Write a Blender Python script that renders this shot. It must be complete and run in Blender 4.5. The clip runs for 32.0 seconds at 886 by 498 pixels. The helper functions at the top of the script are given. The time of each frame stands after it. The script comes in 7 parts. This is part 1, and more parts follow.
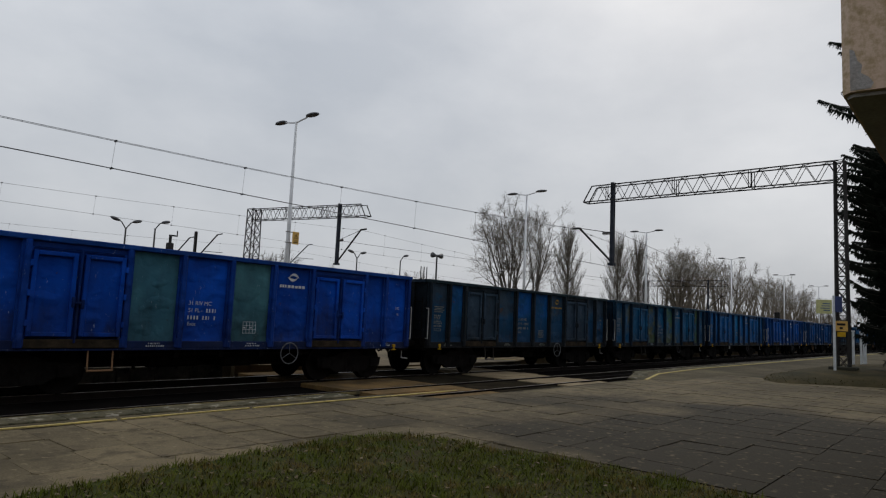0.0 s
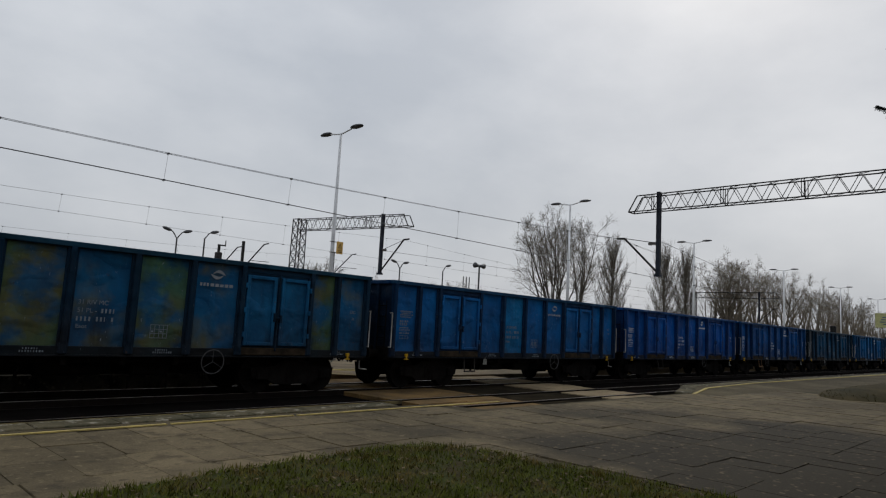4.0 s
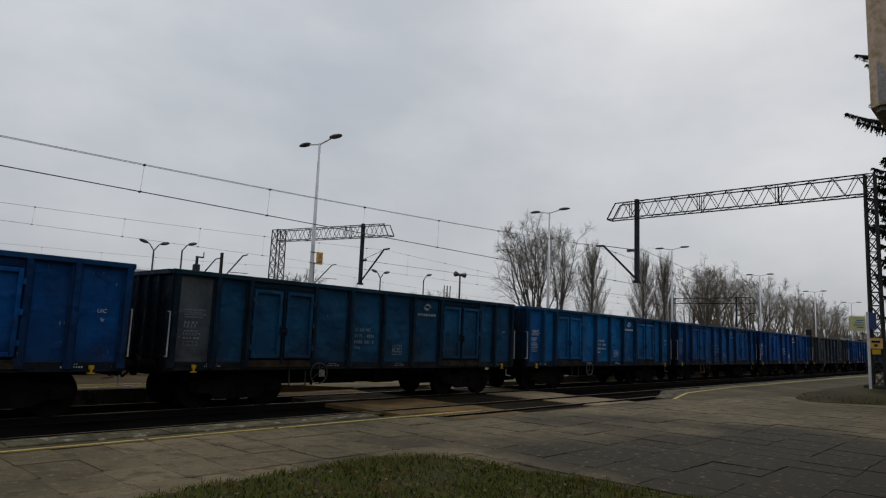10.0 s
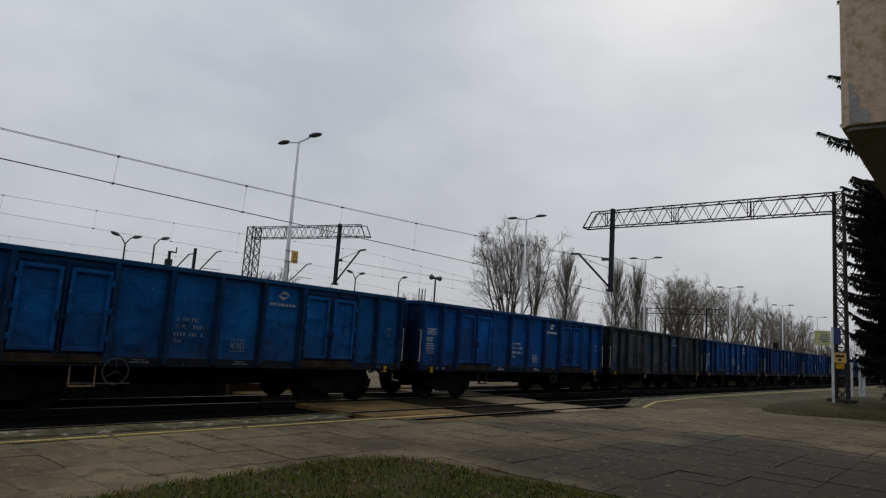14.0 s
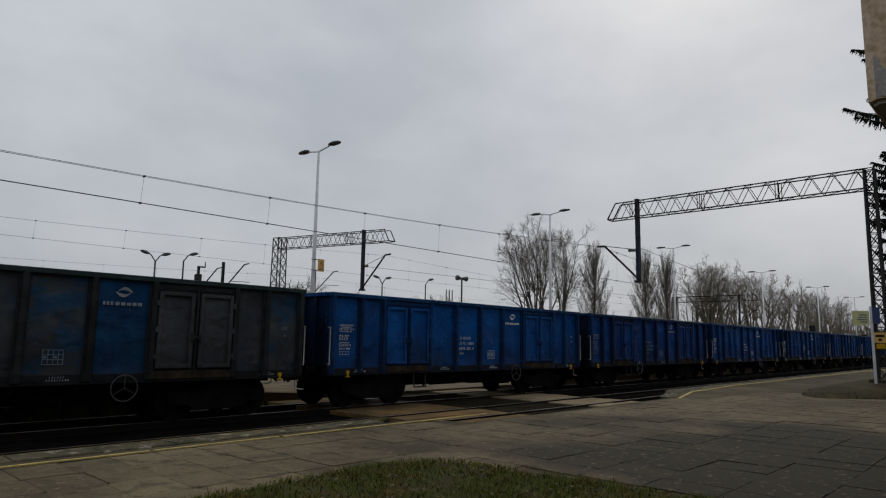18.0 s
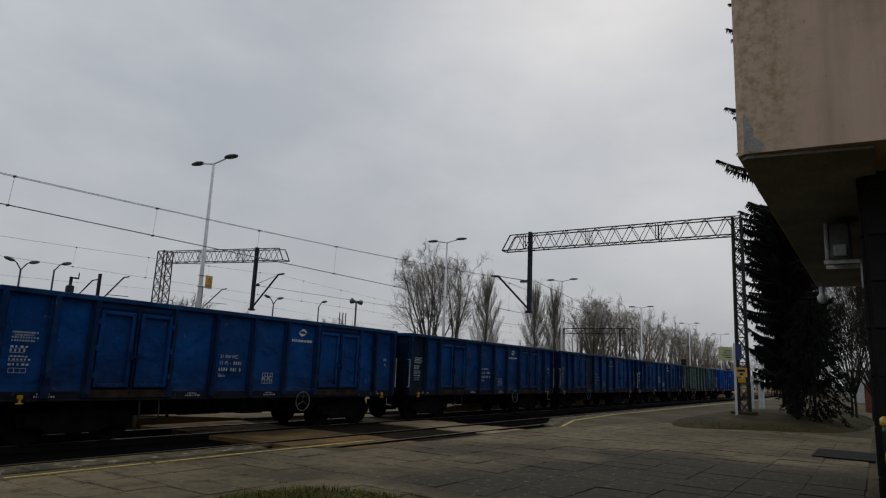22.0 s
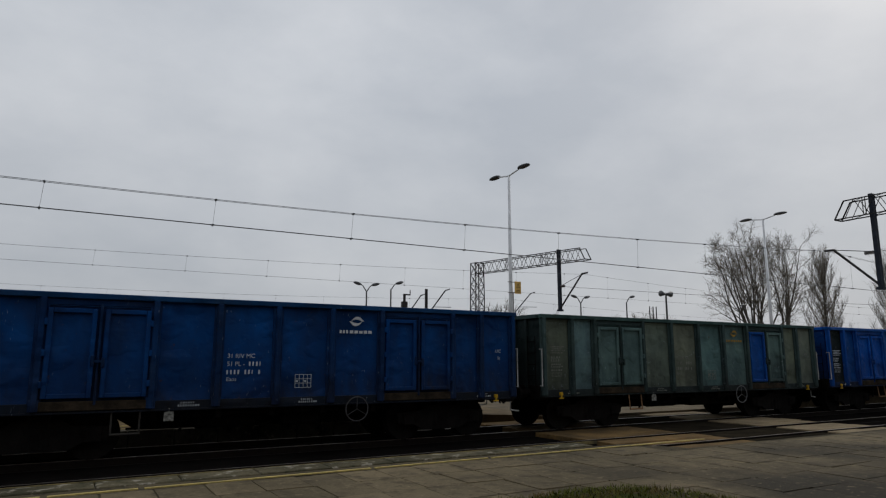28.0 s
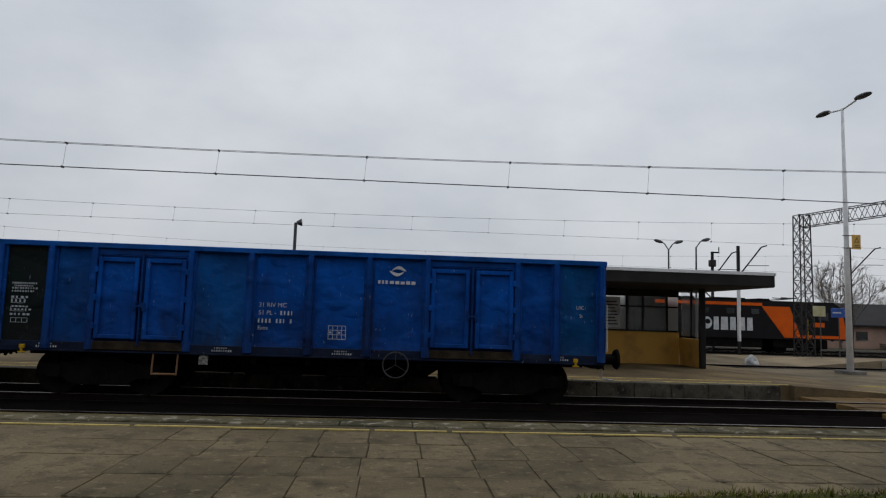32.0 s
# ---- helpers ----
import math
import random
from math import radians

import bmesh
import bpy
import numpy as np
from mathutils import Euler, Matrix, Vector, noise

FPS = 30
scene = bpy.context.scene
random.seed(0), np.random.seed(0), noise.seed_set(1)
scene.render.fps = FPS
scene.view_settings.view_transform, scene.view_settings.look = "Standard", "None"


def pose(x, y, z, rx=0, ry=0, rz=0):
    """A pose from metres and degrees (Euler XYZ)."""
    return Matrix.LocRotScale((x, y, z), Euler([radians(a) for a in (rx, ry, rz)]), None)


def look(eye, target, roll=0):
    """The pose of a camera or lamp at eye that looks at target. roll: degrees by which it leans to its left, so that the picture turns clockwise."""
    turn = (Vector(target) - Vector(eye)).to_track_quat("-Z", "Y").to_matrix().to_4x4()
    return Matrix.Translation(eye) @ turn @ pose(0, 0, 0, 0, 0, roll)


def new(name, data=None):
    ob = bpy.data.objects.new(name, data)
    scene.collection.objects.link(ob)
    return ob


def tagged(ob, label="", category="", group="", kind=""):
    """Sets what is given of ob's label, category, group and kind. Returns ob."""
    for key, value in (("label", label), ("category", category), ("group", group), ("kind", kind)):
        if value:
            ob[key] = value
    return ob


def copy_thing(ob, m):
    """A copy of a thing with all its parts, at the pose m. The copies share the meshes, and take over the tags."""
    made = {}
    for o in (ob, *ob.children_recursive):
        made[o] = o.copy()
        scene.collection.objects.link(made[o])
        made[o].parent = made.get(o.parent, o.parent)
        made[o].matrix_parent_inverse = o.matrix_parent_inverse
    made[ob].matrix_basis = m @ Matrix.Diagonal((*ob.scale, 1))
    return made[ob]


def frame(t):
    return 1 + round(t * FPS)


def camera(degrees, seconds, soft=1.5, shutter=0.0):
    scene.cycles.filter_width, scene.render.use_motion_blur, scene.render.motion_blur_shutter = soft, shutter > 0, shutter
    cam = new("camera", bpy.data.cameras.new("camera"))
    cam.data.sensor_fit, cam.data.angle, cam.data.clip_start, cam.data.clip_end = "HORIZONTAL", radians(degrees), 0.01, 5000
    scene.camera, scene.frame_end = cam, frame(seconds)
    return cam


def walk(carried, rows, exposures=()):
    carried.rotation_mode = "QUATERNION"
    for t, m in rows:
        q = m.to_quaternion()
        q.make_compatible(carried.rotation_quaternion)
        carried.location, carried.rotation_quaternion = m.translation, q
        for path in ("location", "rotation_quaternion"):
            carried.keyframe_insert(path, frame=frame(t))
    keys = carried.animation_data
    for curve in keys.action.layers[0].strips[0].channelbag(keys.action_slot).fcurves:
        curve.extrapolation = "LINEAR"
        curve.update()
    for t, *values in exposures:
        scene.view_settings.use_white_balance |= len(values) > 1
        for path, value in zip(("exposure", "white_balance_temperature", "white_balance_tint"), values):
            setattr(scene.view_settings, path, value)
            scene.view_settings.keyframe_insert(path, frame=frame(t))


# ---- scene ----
EYE = (0.0, 0.0, 1.51)
cam = camera(68.4, 32.0, soft=1.2)
TURNS = [  # seconds, yaw, pitch, roll
    (0.0, -49.76, 6.08, -2.59), (0.5, -49.62, 5.99, -2.29), (1.0, -46.88, 6.31, -1.69), (1.5, -45.15, 5.66, -0.83), (2.0, -44.51, 5.33, -1.32),
    (2.5, -46.83, 8.15, -2.48), (4.5, -46.04, 5.87, -3.56), (5.0, -47.84, 4.75, -3.42), (5.5, -52.06, 5.96, -4.53), (6.0, -54.30, 6.87, -4.25),
    (6.5, -51.96, 7.45, -2.87), (7.0, -50.12, 8.50, -3.15), (7.5, -50.11, 9.13, -3.30), (8.0, -48.96, 8.54, -1.89), (8.5, -48.88, 8.53, -2.84),
    (9.0, -48.95, 8.23, -3.07), (9.5, -47.59, 7.64, -2.34), (10.0, -47.69, 7.66, -2.29), (10.5, -45.51, 7.86, -2.08), (11.0, -44.34, 8.34, -2.54),
    (11.5, -45.70, 8.34, -2.29), (12.0, -46.50, 8.80, -1.99), (12.5, -43.14, 7.70, -2.05), (13.0, -44.93, 8.06, -3.06), (13.5, -46.06, 8.69, -3.04),
    (14.0, -50.00, 8.06, -3.87), (14.5, -51.68, 9.87, -3.44), (16.5, -49.85, 9.29, -2.92), (17.0, -49.20, 8.61, -2.52), (17.5, -48.88, 8.61, -1.92),
    (18.0, -47.41, 8.02, -0.99), (18.5, -46.59, 8.00, -0.69), (19.0, -49.33, 8.92, -1.05), (19.5, -50.81, 9.66, -1.71), (20.0, -51.11, 10.04, -1.10),
    (20.5, -46.72, 9.61, -0.68), (21.0, -47.39, 11.63, -1.84), (21.5, -53.08, 12.47, -1.66), (22.0, -56.80, 10.47, -2.42), (22.5, -57.41, 10.78, -2.44),
    (23.0, -57.70, 10.63, -2.80), (23.5, -57.19, 11.35, -2.55), (24.0, -56.40, 11.39, -2.75), (24.5, -54.51, 10.45, -2.19), (25.0, -48.27, 11.38, -1.51),
    (25.5, -42.46, 10.22, -1.63), (26.0, -39.58, 9.31, -2.27), (26.5, -36.38, 9.55, -2.13), (28.5, -28.70, 9.91, -0.85), (29.0, -27.22, 9.99, -2.84),
    (29.5, -25.83, 8.43, -3.73), (30.0, -25.24, 8.66, -1.36), (30.5, -17.21, 9.51, -0.85), (31.0, -16.19, 7.61, -2.87), (31.5, -16.96, 6.24, -3.60),
    (32.0, -4.20, 5.76, -1.80),
]
STEP = {31.5: (0.0, 0.18), 32.0: (0.2, 0.22)}    # a short step towards the train at the end
EXPOSURES = [(0.0, 0.0), (5.0, 0.0), (8.0, -0.17), (9.0, -0.13), (12.0, -0.03), (14.0, -0.08), (17.0, -0.22), (19.0, -0.12), (20.0, -0.16), (22.0, -0.27), (23.0, -0.20), (25.0, -0.12), (26.0, -0.13), (29.0, -0.10), (30.0, 0.0), (31.0, -0.10), (32.0, 0.13)]
walk(cam, [(t, pose(EYE[0] + STEP.get(t, (0, 0))[0], EYE[1] + STEP.get(t, (0, 0))[1], EYE[2], 90 + pitch, roll, yaw)) for t, yaw, pitch, roll in TURNS], EXPOSURES)

# ---- overcast sky and a weak, wide sun ----
SUN_AZ, SUN_EL = 72.0, 42.0
world = bpy.data.worlds.new("overcast_sky")
scene.world = world
world.use_nodes = True
wn, wl = world.node_tree.nodes, world.node_tree.links
wn.clear()
sky = wn.new("ShaderNodeTexSky")
sky.sky_type, sky.sun_disc = "NISHITA", False
sky.sun_elevation, sky.sun_rotation = radians(SUN_EL), radians(SUN_AZ)
sky.dust_density, sky.air_density = 4.0, 1.2
wtc = wn.new("ShaderNodeTexCoord")
wmap = wn.new("ShaderNodeMapping")
wmap.inputs["Scale"].default_value = (1.0, 1.0, 1.9)
wno = wn.new("ShaderNodeTexNoise")
wno.inputs["Scale"].default_value, wno.inputs["Detail"].default_value, wno.inputs["Roughness"].default_value = 2.3, 7.0, 0.54
wramp = wn.new("ShaderNodeValToRGB")
wramp.color_ramp.elements[0].position, wramp.color_ramp.elements[1].position = 0.30, 0.72
wramp.color_ramp.elements[0].color = (0.515, 0.555, 0.615, 1)
wramp.color_ramp.elements[1].color = (0.765, 0.79, 0.83, 1)
wscale = wn.new("ShaderNodeVectorMath")
wscale.operation = "SCALE"
wscale.inputs["Scale"].default_value = 0.06
wmix = wn.new("ShaderNodeMix")
wmix.data_type = "RGBA"
wmix.inputs["Factor"].default_value = 0.88
wbg, wout = wn.new("ShaderNodeBackground"), wn.new("ShaderNodeOutputWorld")
wl.new(wtc.outputs["Generated"], wmap.inputs["Vector"])
wl.new(wmap.outputs["Vector"], wno.inputs["Vector"])
wl.new(wno.outputs["Fac"], wramp.inputs["Fac"])
wl.new(sky.outputs["Color"], wscale.inputs[0])
wl.new(wscale.outputs["Vector"], wmix.inputs["A"])
wl.new(wramp.outputs["Color"], wmix.inputs["B"])
wdot = wn.new("ShaderNodeVectorMath")
wdot.operation = "DOT_PRODUCT"
wdot.inputs[1].default_value = (math.sin(radians(SUN_AZ)) * 0.8, math.cos(radians(SUN_AZ)) * 0.8, 0.6)
wglow = wn.new("ShaderNodeMapRange")       # the cloud is brighter towards the hidden sun
wglow.inputs["From Min"].default_value, wglow.inputs["From Max"].default_value = -1.0, 1.0
wglow.inputs["To Min"].default_value, wglow.inputs["To Max"].default_value = 0.90, 0.99
wlit = wn.new("ShaderNodeVectorMath")
wlit.operation = "SCALE"
wl.new(wtc.outputs["Generated"], wdot.inputs[0])
wl.new(wdot.outputs["Value"], wglow.inputs["Value"])
wsep = wn.new("ShaderNodeSeparateXYZ")     # an overcast sky is darker towards the horizon
wlow = wn.new("ShaderNodeMapRange")
wlow.inputs["From Min"].default_value, wlow.inputs["From Max"].default_value = 0.0, 0.42
wlow.inputs["To Min"].default_value, wlow.inputs["To Max"].default_value = 0.85, 1.02
wdim = wn.new("ShaderNodeMath")
wdim.operation = "MULTIPLY"
wl.new(wtc.outputs["Generated"], wsep.inputs["Vector"])
wl.new(wsep.outputs["Z"], wlow.inputs["Value"])
wl.new(wlow.outputs["Result"], wdim.inputs[0])
wl.new(wglow.outputs["Result"], wdim.inputs[1])
wl.new(wmix.outputs["Result"], wlit.inputs[0])
wl.new(wdim.outputs["Value"], wlit.inputs["Scale"])
wl.new(wlit.outputs["Vector"], wbg.inputs["Color"])
wl.new(wbg.outputs["Background"], wout.inputs["Surface"])
wbg.inputs["Strength"].default_value = 1.0
sun = new("sun", bpy.data.lights.new("sun", "SUN"))
sun.data.energy, sun.data.angle, sun.data.color = 0.5, radians(25), (1.0, 0.96, 0.9)
sun.matrix_world = look((0, 0, 60), (60 * math.sin(radians(SUN_AZ)) * -1, 60 * math.cos(radians(SUN_AZ)) * -1, 60 - 60 * math.tan(radians(SUN_EL))))

# ---- plan ----
RAIL = -0.34          # top of the rails
BED = -0.48           # ballast
Y_NEAR, Y_TRAIN, Y_THIRD, Y_LOCO = 11.35, 15.2, 28.6, 43.5   # track centre lines
EDGE = 9.7            # near platform edge
FAR_TOP = -0.10       # island platform level
PITCH, TAIL = 13.2, 6.2   # wagon pitch, half a wagon body


# ---- materials ----
def material(name, rough=0.8, metal=0.0):
    m = bpy.data.materials.new(name)
    m.use_nodes = True
    b = m.node_tree.nodes["Principled BSDF"]
    b.inputs["Roughness"].default_value, b.inputs["Metallic"].default_value = rough, metal
    return m, m.node_tree.nodes, m.node_tree.links, b


def noise_node(n, l, scale, detail=4.0, rough=0.55, coord=None, stretch=None):
    tc = n.new("ShaderNodeTexCoord")
    t = n.new("ShaderNodeTexNoise")
    t.inputs["Scale"].default_value, t.inputs["Detail"].default_value, t.inputs["Roughness"].default_value = scale, detail, rough
    src = tc.outputs[coord or "Object"]
    if stretch:
        mp = n.new("ShaderNodeMapping")
        mp.inputs["Scale"].default_value = stretch
        l.new(src, mp.inputs["Vector"])
        src = mp.outputs["Vector"]
    l.new(src, t.inputs["Vector"])
    return t


def ramp(n, l, fac, stops):
    r = n.new("ShaderNodeValToRGB")
    els = r.color_ramp.elements
    while len(els) < len(stops):
        els.new(0.5)
    for e, (p, c) in zip(els, stops):
        e.position, e.color = p, (*c, 1) if len(c) == 3 else c
    l.new(fac, r.inputs["Fac"])
    return r.outputs["Color"]


def mix(n, l, fac, a, b, blend="MIX"):
    m = n.new("ShaderNodeMix")
    m.data_type, m.blend_type = "RGBA", blend
    for key, v in (("Factor", fac), ("A", a), ("B", b)):
        if isinstance(v, (int, float)):
            m.inputs[key].default_value = v
        elif isinstance(v, tuple):
            m.inputs[key].default_value = (*v, 1)
        else:
            l.new(v, m.inputs[key])
    return m.outputs["Result"]


def bump(n, l, b, height, strength=0.3, dist=0.02):
    bp = n.new("ShaderNodeBump")
    bp.inputs["Strength"].default_value, bp.inputs["Distance"].default_value = strength, dist
    l.new(height, bp.inputs["Height"])
    l.new(bp.outputs["Normal"], b.inputs["Normal"])


def worn(name, base, dark, scale=2.0, rough=0.8, metal=0.0, fine=30.0, strength=0.25, spread=(0.35, 0.7), coord="Object", spec=None):
    """A surface of one colour with large stains towards a second one, and fine grain."""
    m, n, l, b = material(name, rough, metal)
    b.inputs["Specular IOR Level"].default_value = spec if spec is not None else 0.5 if metal or rough < 0.5 else 0.12
    big = noise_node(n, l, scale, 5, 0.6, coord)
    small = noise_node(n, l, fine, 3, 0.6, coord)
    c = ramp(n, l, big.outputs["Fac"], [(spread[0], dark), (spread[1], base)])
    g = ramp(n, l, small.outputs["Fac"], [(0.3, (0.75, 0.75, 0.75)), (0.7, (1.1, 1.1, 1.1))])
    l.new(mix(n, l, 1.0, c, g, "MULTIPLY"), b.inputs["Base Color"])
    bump(n, l, b, small.outputs["Fac"], strength)
    return m


def paint_material(name, rough=0.55, rust=(0.055, 0.035, 0.026), fresh=None, patches=None):
    """Wagon paint: the colour comes from the object, with grime, streaks and chipped rust."""
    m, n, l, b = material(name, rough)
    b.inputs["Specular IOR Level"].default_value = 0.06
    info = n.new("ShaderNodeObjectInfo")
    tc = n.new("ShaderNodeTexCoord")
    add = n.new("ShaderNodeVectorMath")
    add.operation = "ADD"
    l.new(tc.outputs["Object"], add.inputs[0])
    sc = n.new("ShaderNodeMath")
    sc.operation = "MULTIPLY"
    sc.inputs[1].default_value = 37.0
    l.new(info.outputs["Random"], sc.inputs[0])
    l.new(sc.outputs["Value"], add.inputs[1])

    def tex(scale, stretch, detail=5, rgh=0.6):
        mp = n.new("ShaderNodeMapping")
        mp.inputs["Scale"].default_value = stretch
        t = n.new("ShaderNodeTexNoise")
        t.inputs["Scale"].default_value, t.inputs["Detail"].default_value, t.inputs["Roughness"].default_value = scale, detail, rgh
        l.new(add.outputs["Vector"], mp.inputs["Vector"])
        l.new(mp.outputs["Vector"], t.inputs["Vector"])
        return t.outputs["Fac"]

    big = tex(1.3, (1, 1, 0.8))
    streak = tex(3.2, (1.6, 1.6, 0.32))
    chips = tex(7.0, (1, 1, 1), 8, 0.7)
    scratch = tex(15.0, (1.7, 1.7, 0.45), 4, 0.7)
    fade = ramp(n, l, big, [(0.3, (0.50, 0.58, 0.66)), (0.72, (1.05, 1.15, 1.18))])
    c = mix(n, l, 1.0, info.outputs["Color"], fade, "MULTIPLY")
    if fresh:        # the lower half was painted over: its upper limit is wavy
        high, lim = n.new("ShaderNodeSeparateXYZ"), n.new("ShaderNodeMath")
        l.new(tc.outputs["Object"], high.inputs["Vector"])
        lim.operation, lim.inputs[1].default_value = "MULTIPLY_ADD", 0.12
        third = n.new("ShaderNodeMath")
        third.operation, third.inputs[1].default_value = "MULTIPLY", 0.27
        l.new(big, lim.inputs[0])
        l.new(high.outputs["Z"], third.inputs[0])
        l.new(third.outputs["Value"], lim.inputs[2])
        c = mix(n, l, ramp(n, l, lim.outputs["Value"], [(0.585, (0.9, 0.9, 0.9)), (0.64, (0, 0, 0))]), c, fresh)
    if patches:      # old coats of paint in large soft patches
        for k, (scale, colour) in enumerate(patches):
            c = mix(n, l, ramp(n, l, tex(scale, (1, 1, 0.7 + 0.5 * k), 4, 0.55), [(0.44, (0, 0, 0)), (0.60, (0.85, 0.85, 0.85))]), c, colour)
    c = mix(n, l, ramp(n, l, streak, [(0.48, (0, 0, 0)), (0.78, (0.24, 0.24, 0.24))]), c, (0.012, 0.014, 0.017))
    soot = tex(0.75, (1, 1, 0.7), 6, 0.65)
    c = mix(n, l, ramp(n, l, soot, [(0.42, (0.0, 0.0, 0.0)), (0.72, (0.85, 0.85, 0.85))]), c, mix(n, l, info.outputs["Alpha"], c, (0.015, 0.017, 0.019)))
    # old blue paint and rust showing through on the sootiest wagons
    flake = tex(1.15, (1, 1, 1.1), 6, 0.62)
    spots = tex(2.3, (1, 1, 1), 5, 0.6)
    sooty = ramp(n, l, info.outputs["Alpha"], [(0.80, (0, 0, 0)), (0.84, (1, 1, 1))])
    c = mix(n, l, mix(n, l, 1.0, ramp(n, l, flake, [(0.50, (0, 0, 0)), (0.60, (0.72, 0.72, 0.72))]), sooty, "MULTIPLY"), c, (0.007, 0.050, 0.115))
    c = mix(n, l, mix(n, l, 1.0, ramp(n, l, spots, [(0.66, (0, 0, 0)), (0.72, (0.7, 0.7, 0.7))]), sooty, "MULTIPLY"), c, (0.085, 0.040, 0.012))
    pale = tex(2.6, (1, 1, 0.6), 6, 0.7)
    c = mix(n, l, ramp(n, l, pale, [(0.56, (0, 0, 0)), (0.80, (0.35, 0.35, 0.35))]), c, mix(n, l, 1.0, c, (1.9, 1.8, 1.5), "MULTIPLY"))
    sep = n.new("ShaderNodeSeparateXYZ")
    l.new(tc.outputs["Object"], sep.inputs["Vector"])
    # brake dust in an uneven film, its colour painted darker towards the bottom
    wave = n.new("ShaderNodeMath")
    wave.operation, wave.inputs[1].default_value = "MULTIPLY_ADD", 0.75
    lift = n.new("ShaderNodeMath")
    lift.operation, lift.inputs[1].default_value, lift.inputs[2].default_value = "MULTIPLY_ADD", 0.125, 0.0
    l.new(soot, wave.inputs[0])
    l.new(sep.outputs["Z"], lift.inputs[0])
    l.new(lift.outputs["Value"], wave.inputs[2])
    low_dark = ramp(n, l, wave.outputs["Value"], [(0.46, (1, 1, 1)), (0.62, (0, 0, 0))])
    c = mix(n, l, ramp(n, l, streak, [(0.2, (0.35, 0.35, 0.35)), (0.8, (0.85, 0.85, 0.85))]), c, mix(n, l, low_dark, c, (0.016, 0.015, 0.015)))
    c = mix(n, l, ramp(n, l, chips, [(0.64, (0, 0, 0)), (0.71, (0.9, 0.9, 0.9))]), c, rust)
    clean = n.new("ShaderNodeMath")
    clean.operation, clean.inputs[0].default_value = "SUBTRACT", 1.0
    l.new(info.outputs["Alpha"], clean.inputs[1])
    patch = ramp(n, l, spots, [(0.46, (0.0, 0.0, 0.0)), (0.60, (1.0, 1.0, 1.0))])
    worn_off = mix(n, l, 1.0, mix(n, l, 1.0, ramp(n, l, scratch, [(0.655, (0, 0, 0)), (0.68, (1, 1, 1))]), clean.outputs["Value"], "MULTIPLY"), patch, "MULTIPLY")
    c = mix(n, l, worn_off, c, (0.42, 0.50, 0.60))
    l.new(c, b.inputs["Base Color"])
    # broad dents, and smaller knocks here and there
    dent = tex(1.9, (1, 1, 1.4), 2, 0.35)
    knock = tex(3.6, (1, 1, 1.3), 2, 0.4)
    first = n.new("ShaderNodeBump")
    first.inputs["Strength"].default_value, first.inputs["Distance"].default_value = 0.6, 0.15
    l.new(ramp(n, l, dent, [(0.50, (0.5, 0.5, 0.5)), (0.80, (1, 1, 1))]), first.inputs["Height"])
    bump(n, l, b, ramp(n, l, knock, [(0.56, (0, 0, 0)), (0.80, (1, 1, 1))]), 0.35, 0.03)
    l.new(first.outputs["Normal"], b.inputs["Normal"].links[0].from_node.inputs["Normal"])
    return m


def plain(name, colour, rough=0.6, metal=0.0):
    return worn(name, colour, tuple(v * 0.7 for v in colour), 3.0, rough, metal, 40.0, 0.1)


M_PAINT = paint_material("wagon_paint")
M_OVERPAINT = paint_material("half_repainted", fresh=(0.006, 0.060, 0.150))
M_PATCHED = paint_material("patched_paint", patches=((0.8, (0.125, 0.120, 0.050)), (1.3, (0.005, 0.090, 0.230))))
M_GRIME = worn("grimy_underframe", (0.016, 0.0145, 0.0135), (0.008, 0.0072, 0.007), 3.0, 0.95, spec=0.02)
M_STEEL = worn("dark_steel", (0.06, 0.055, 0.05), (0.025, 0.02, 0.018), 3.0, 0.6, 0.5)
M_RAILTOP = worn("rail_steel", (0.45, 0.43, 0.40), (0.20, 0.15, 0.12), 2.0, 0.35, 0.8)
M_RUST = worn("rusty_iron", (0.014, 0.010, 0.008), (0.008, 0.006, 0.005), 5.0, 0.85)
M_WHITE = plain("white_marking", (0.70, 0.73, 0.75), 0.6)
M_YELLOW = plain("yellow_paint", (0.60, 0.36, 0.02), 0.55)
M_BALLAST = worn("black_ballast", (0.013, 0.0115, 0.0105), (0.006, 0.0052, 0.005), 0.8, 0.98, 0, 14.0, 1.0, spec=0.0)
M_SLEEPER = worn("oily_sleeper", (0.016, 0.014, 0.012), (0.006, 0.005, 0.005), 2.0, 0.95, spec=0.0)


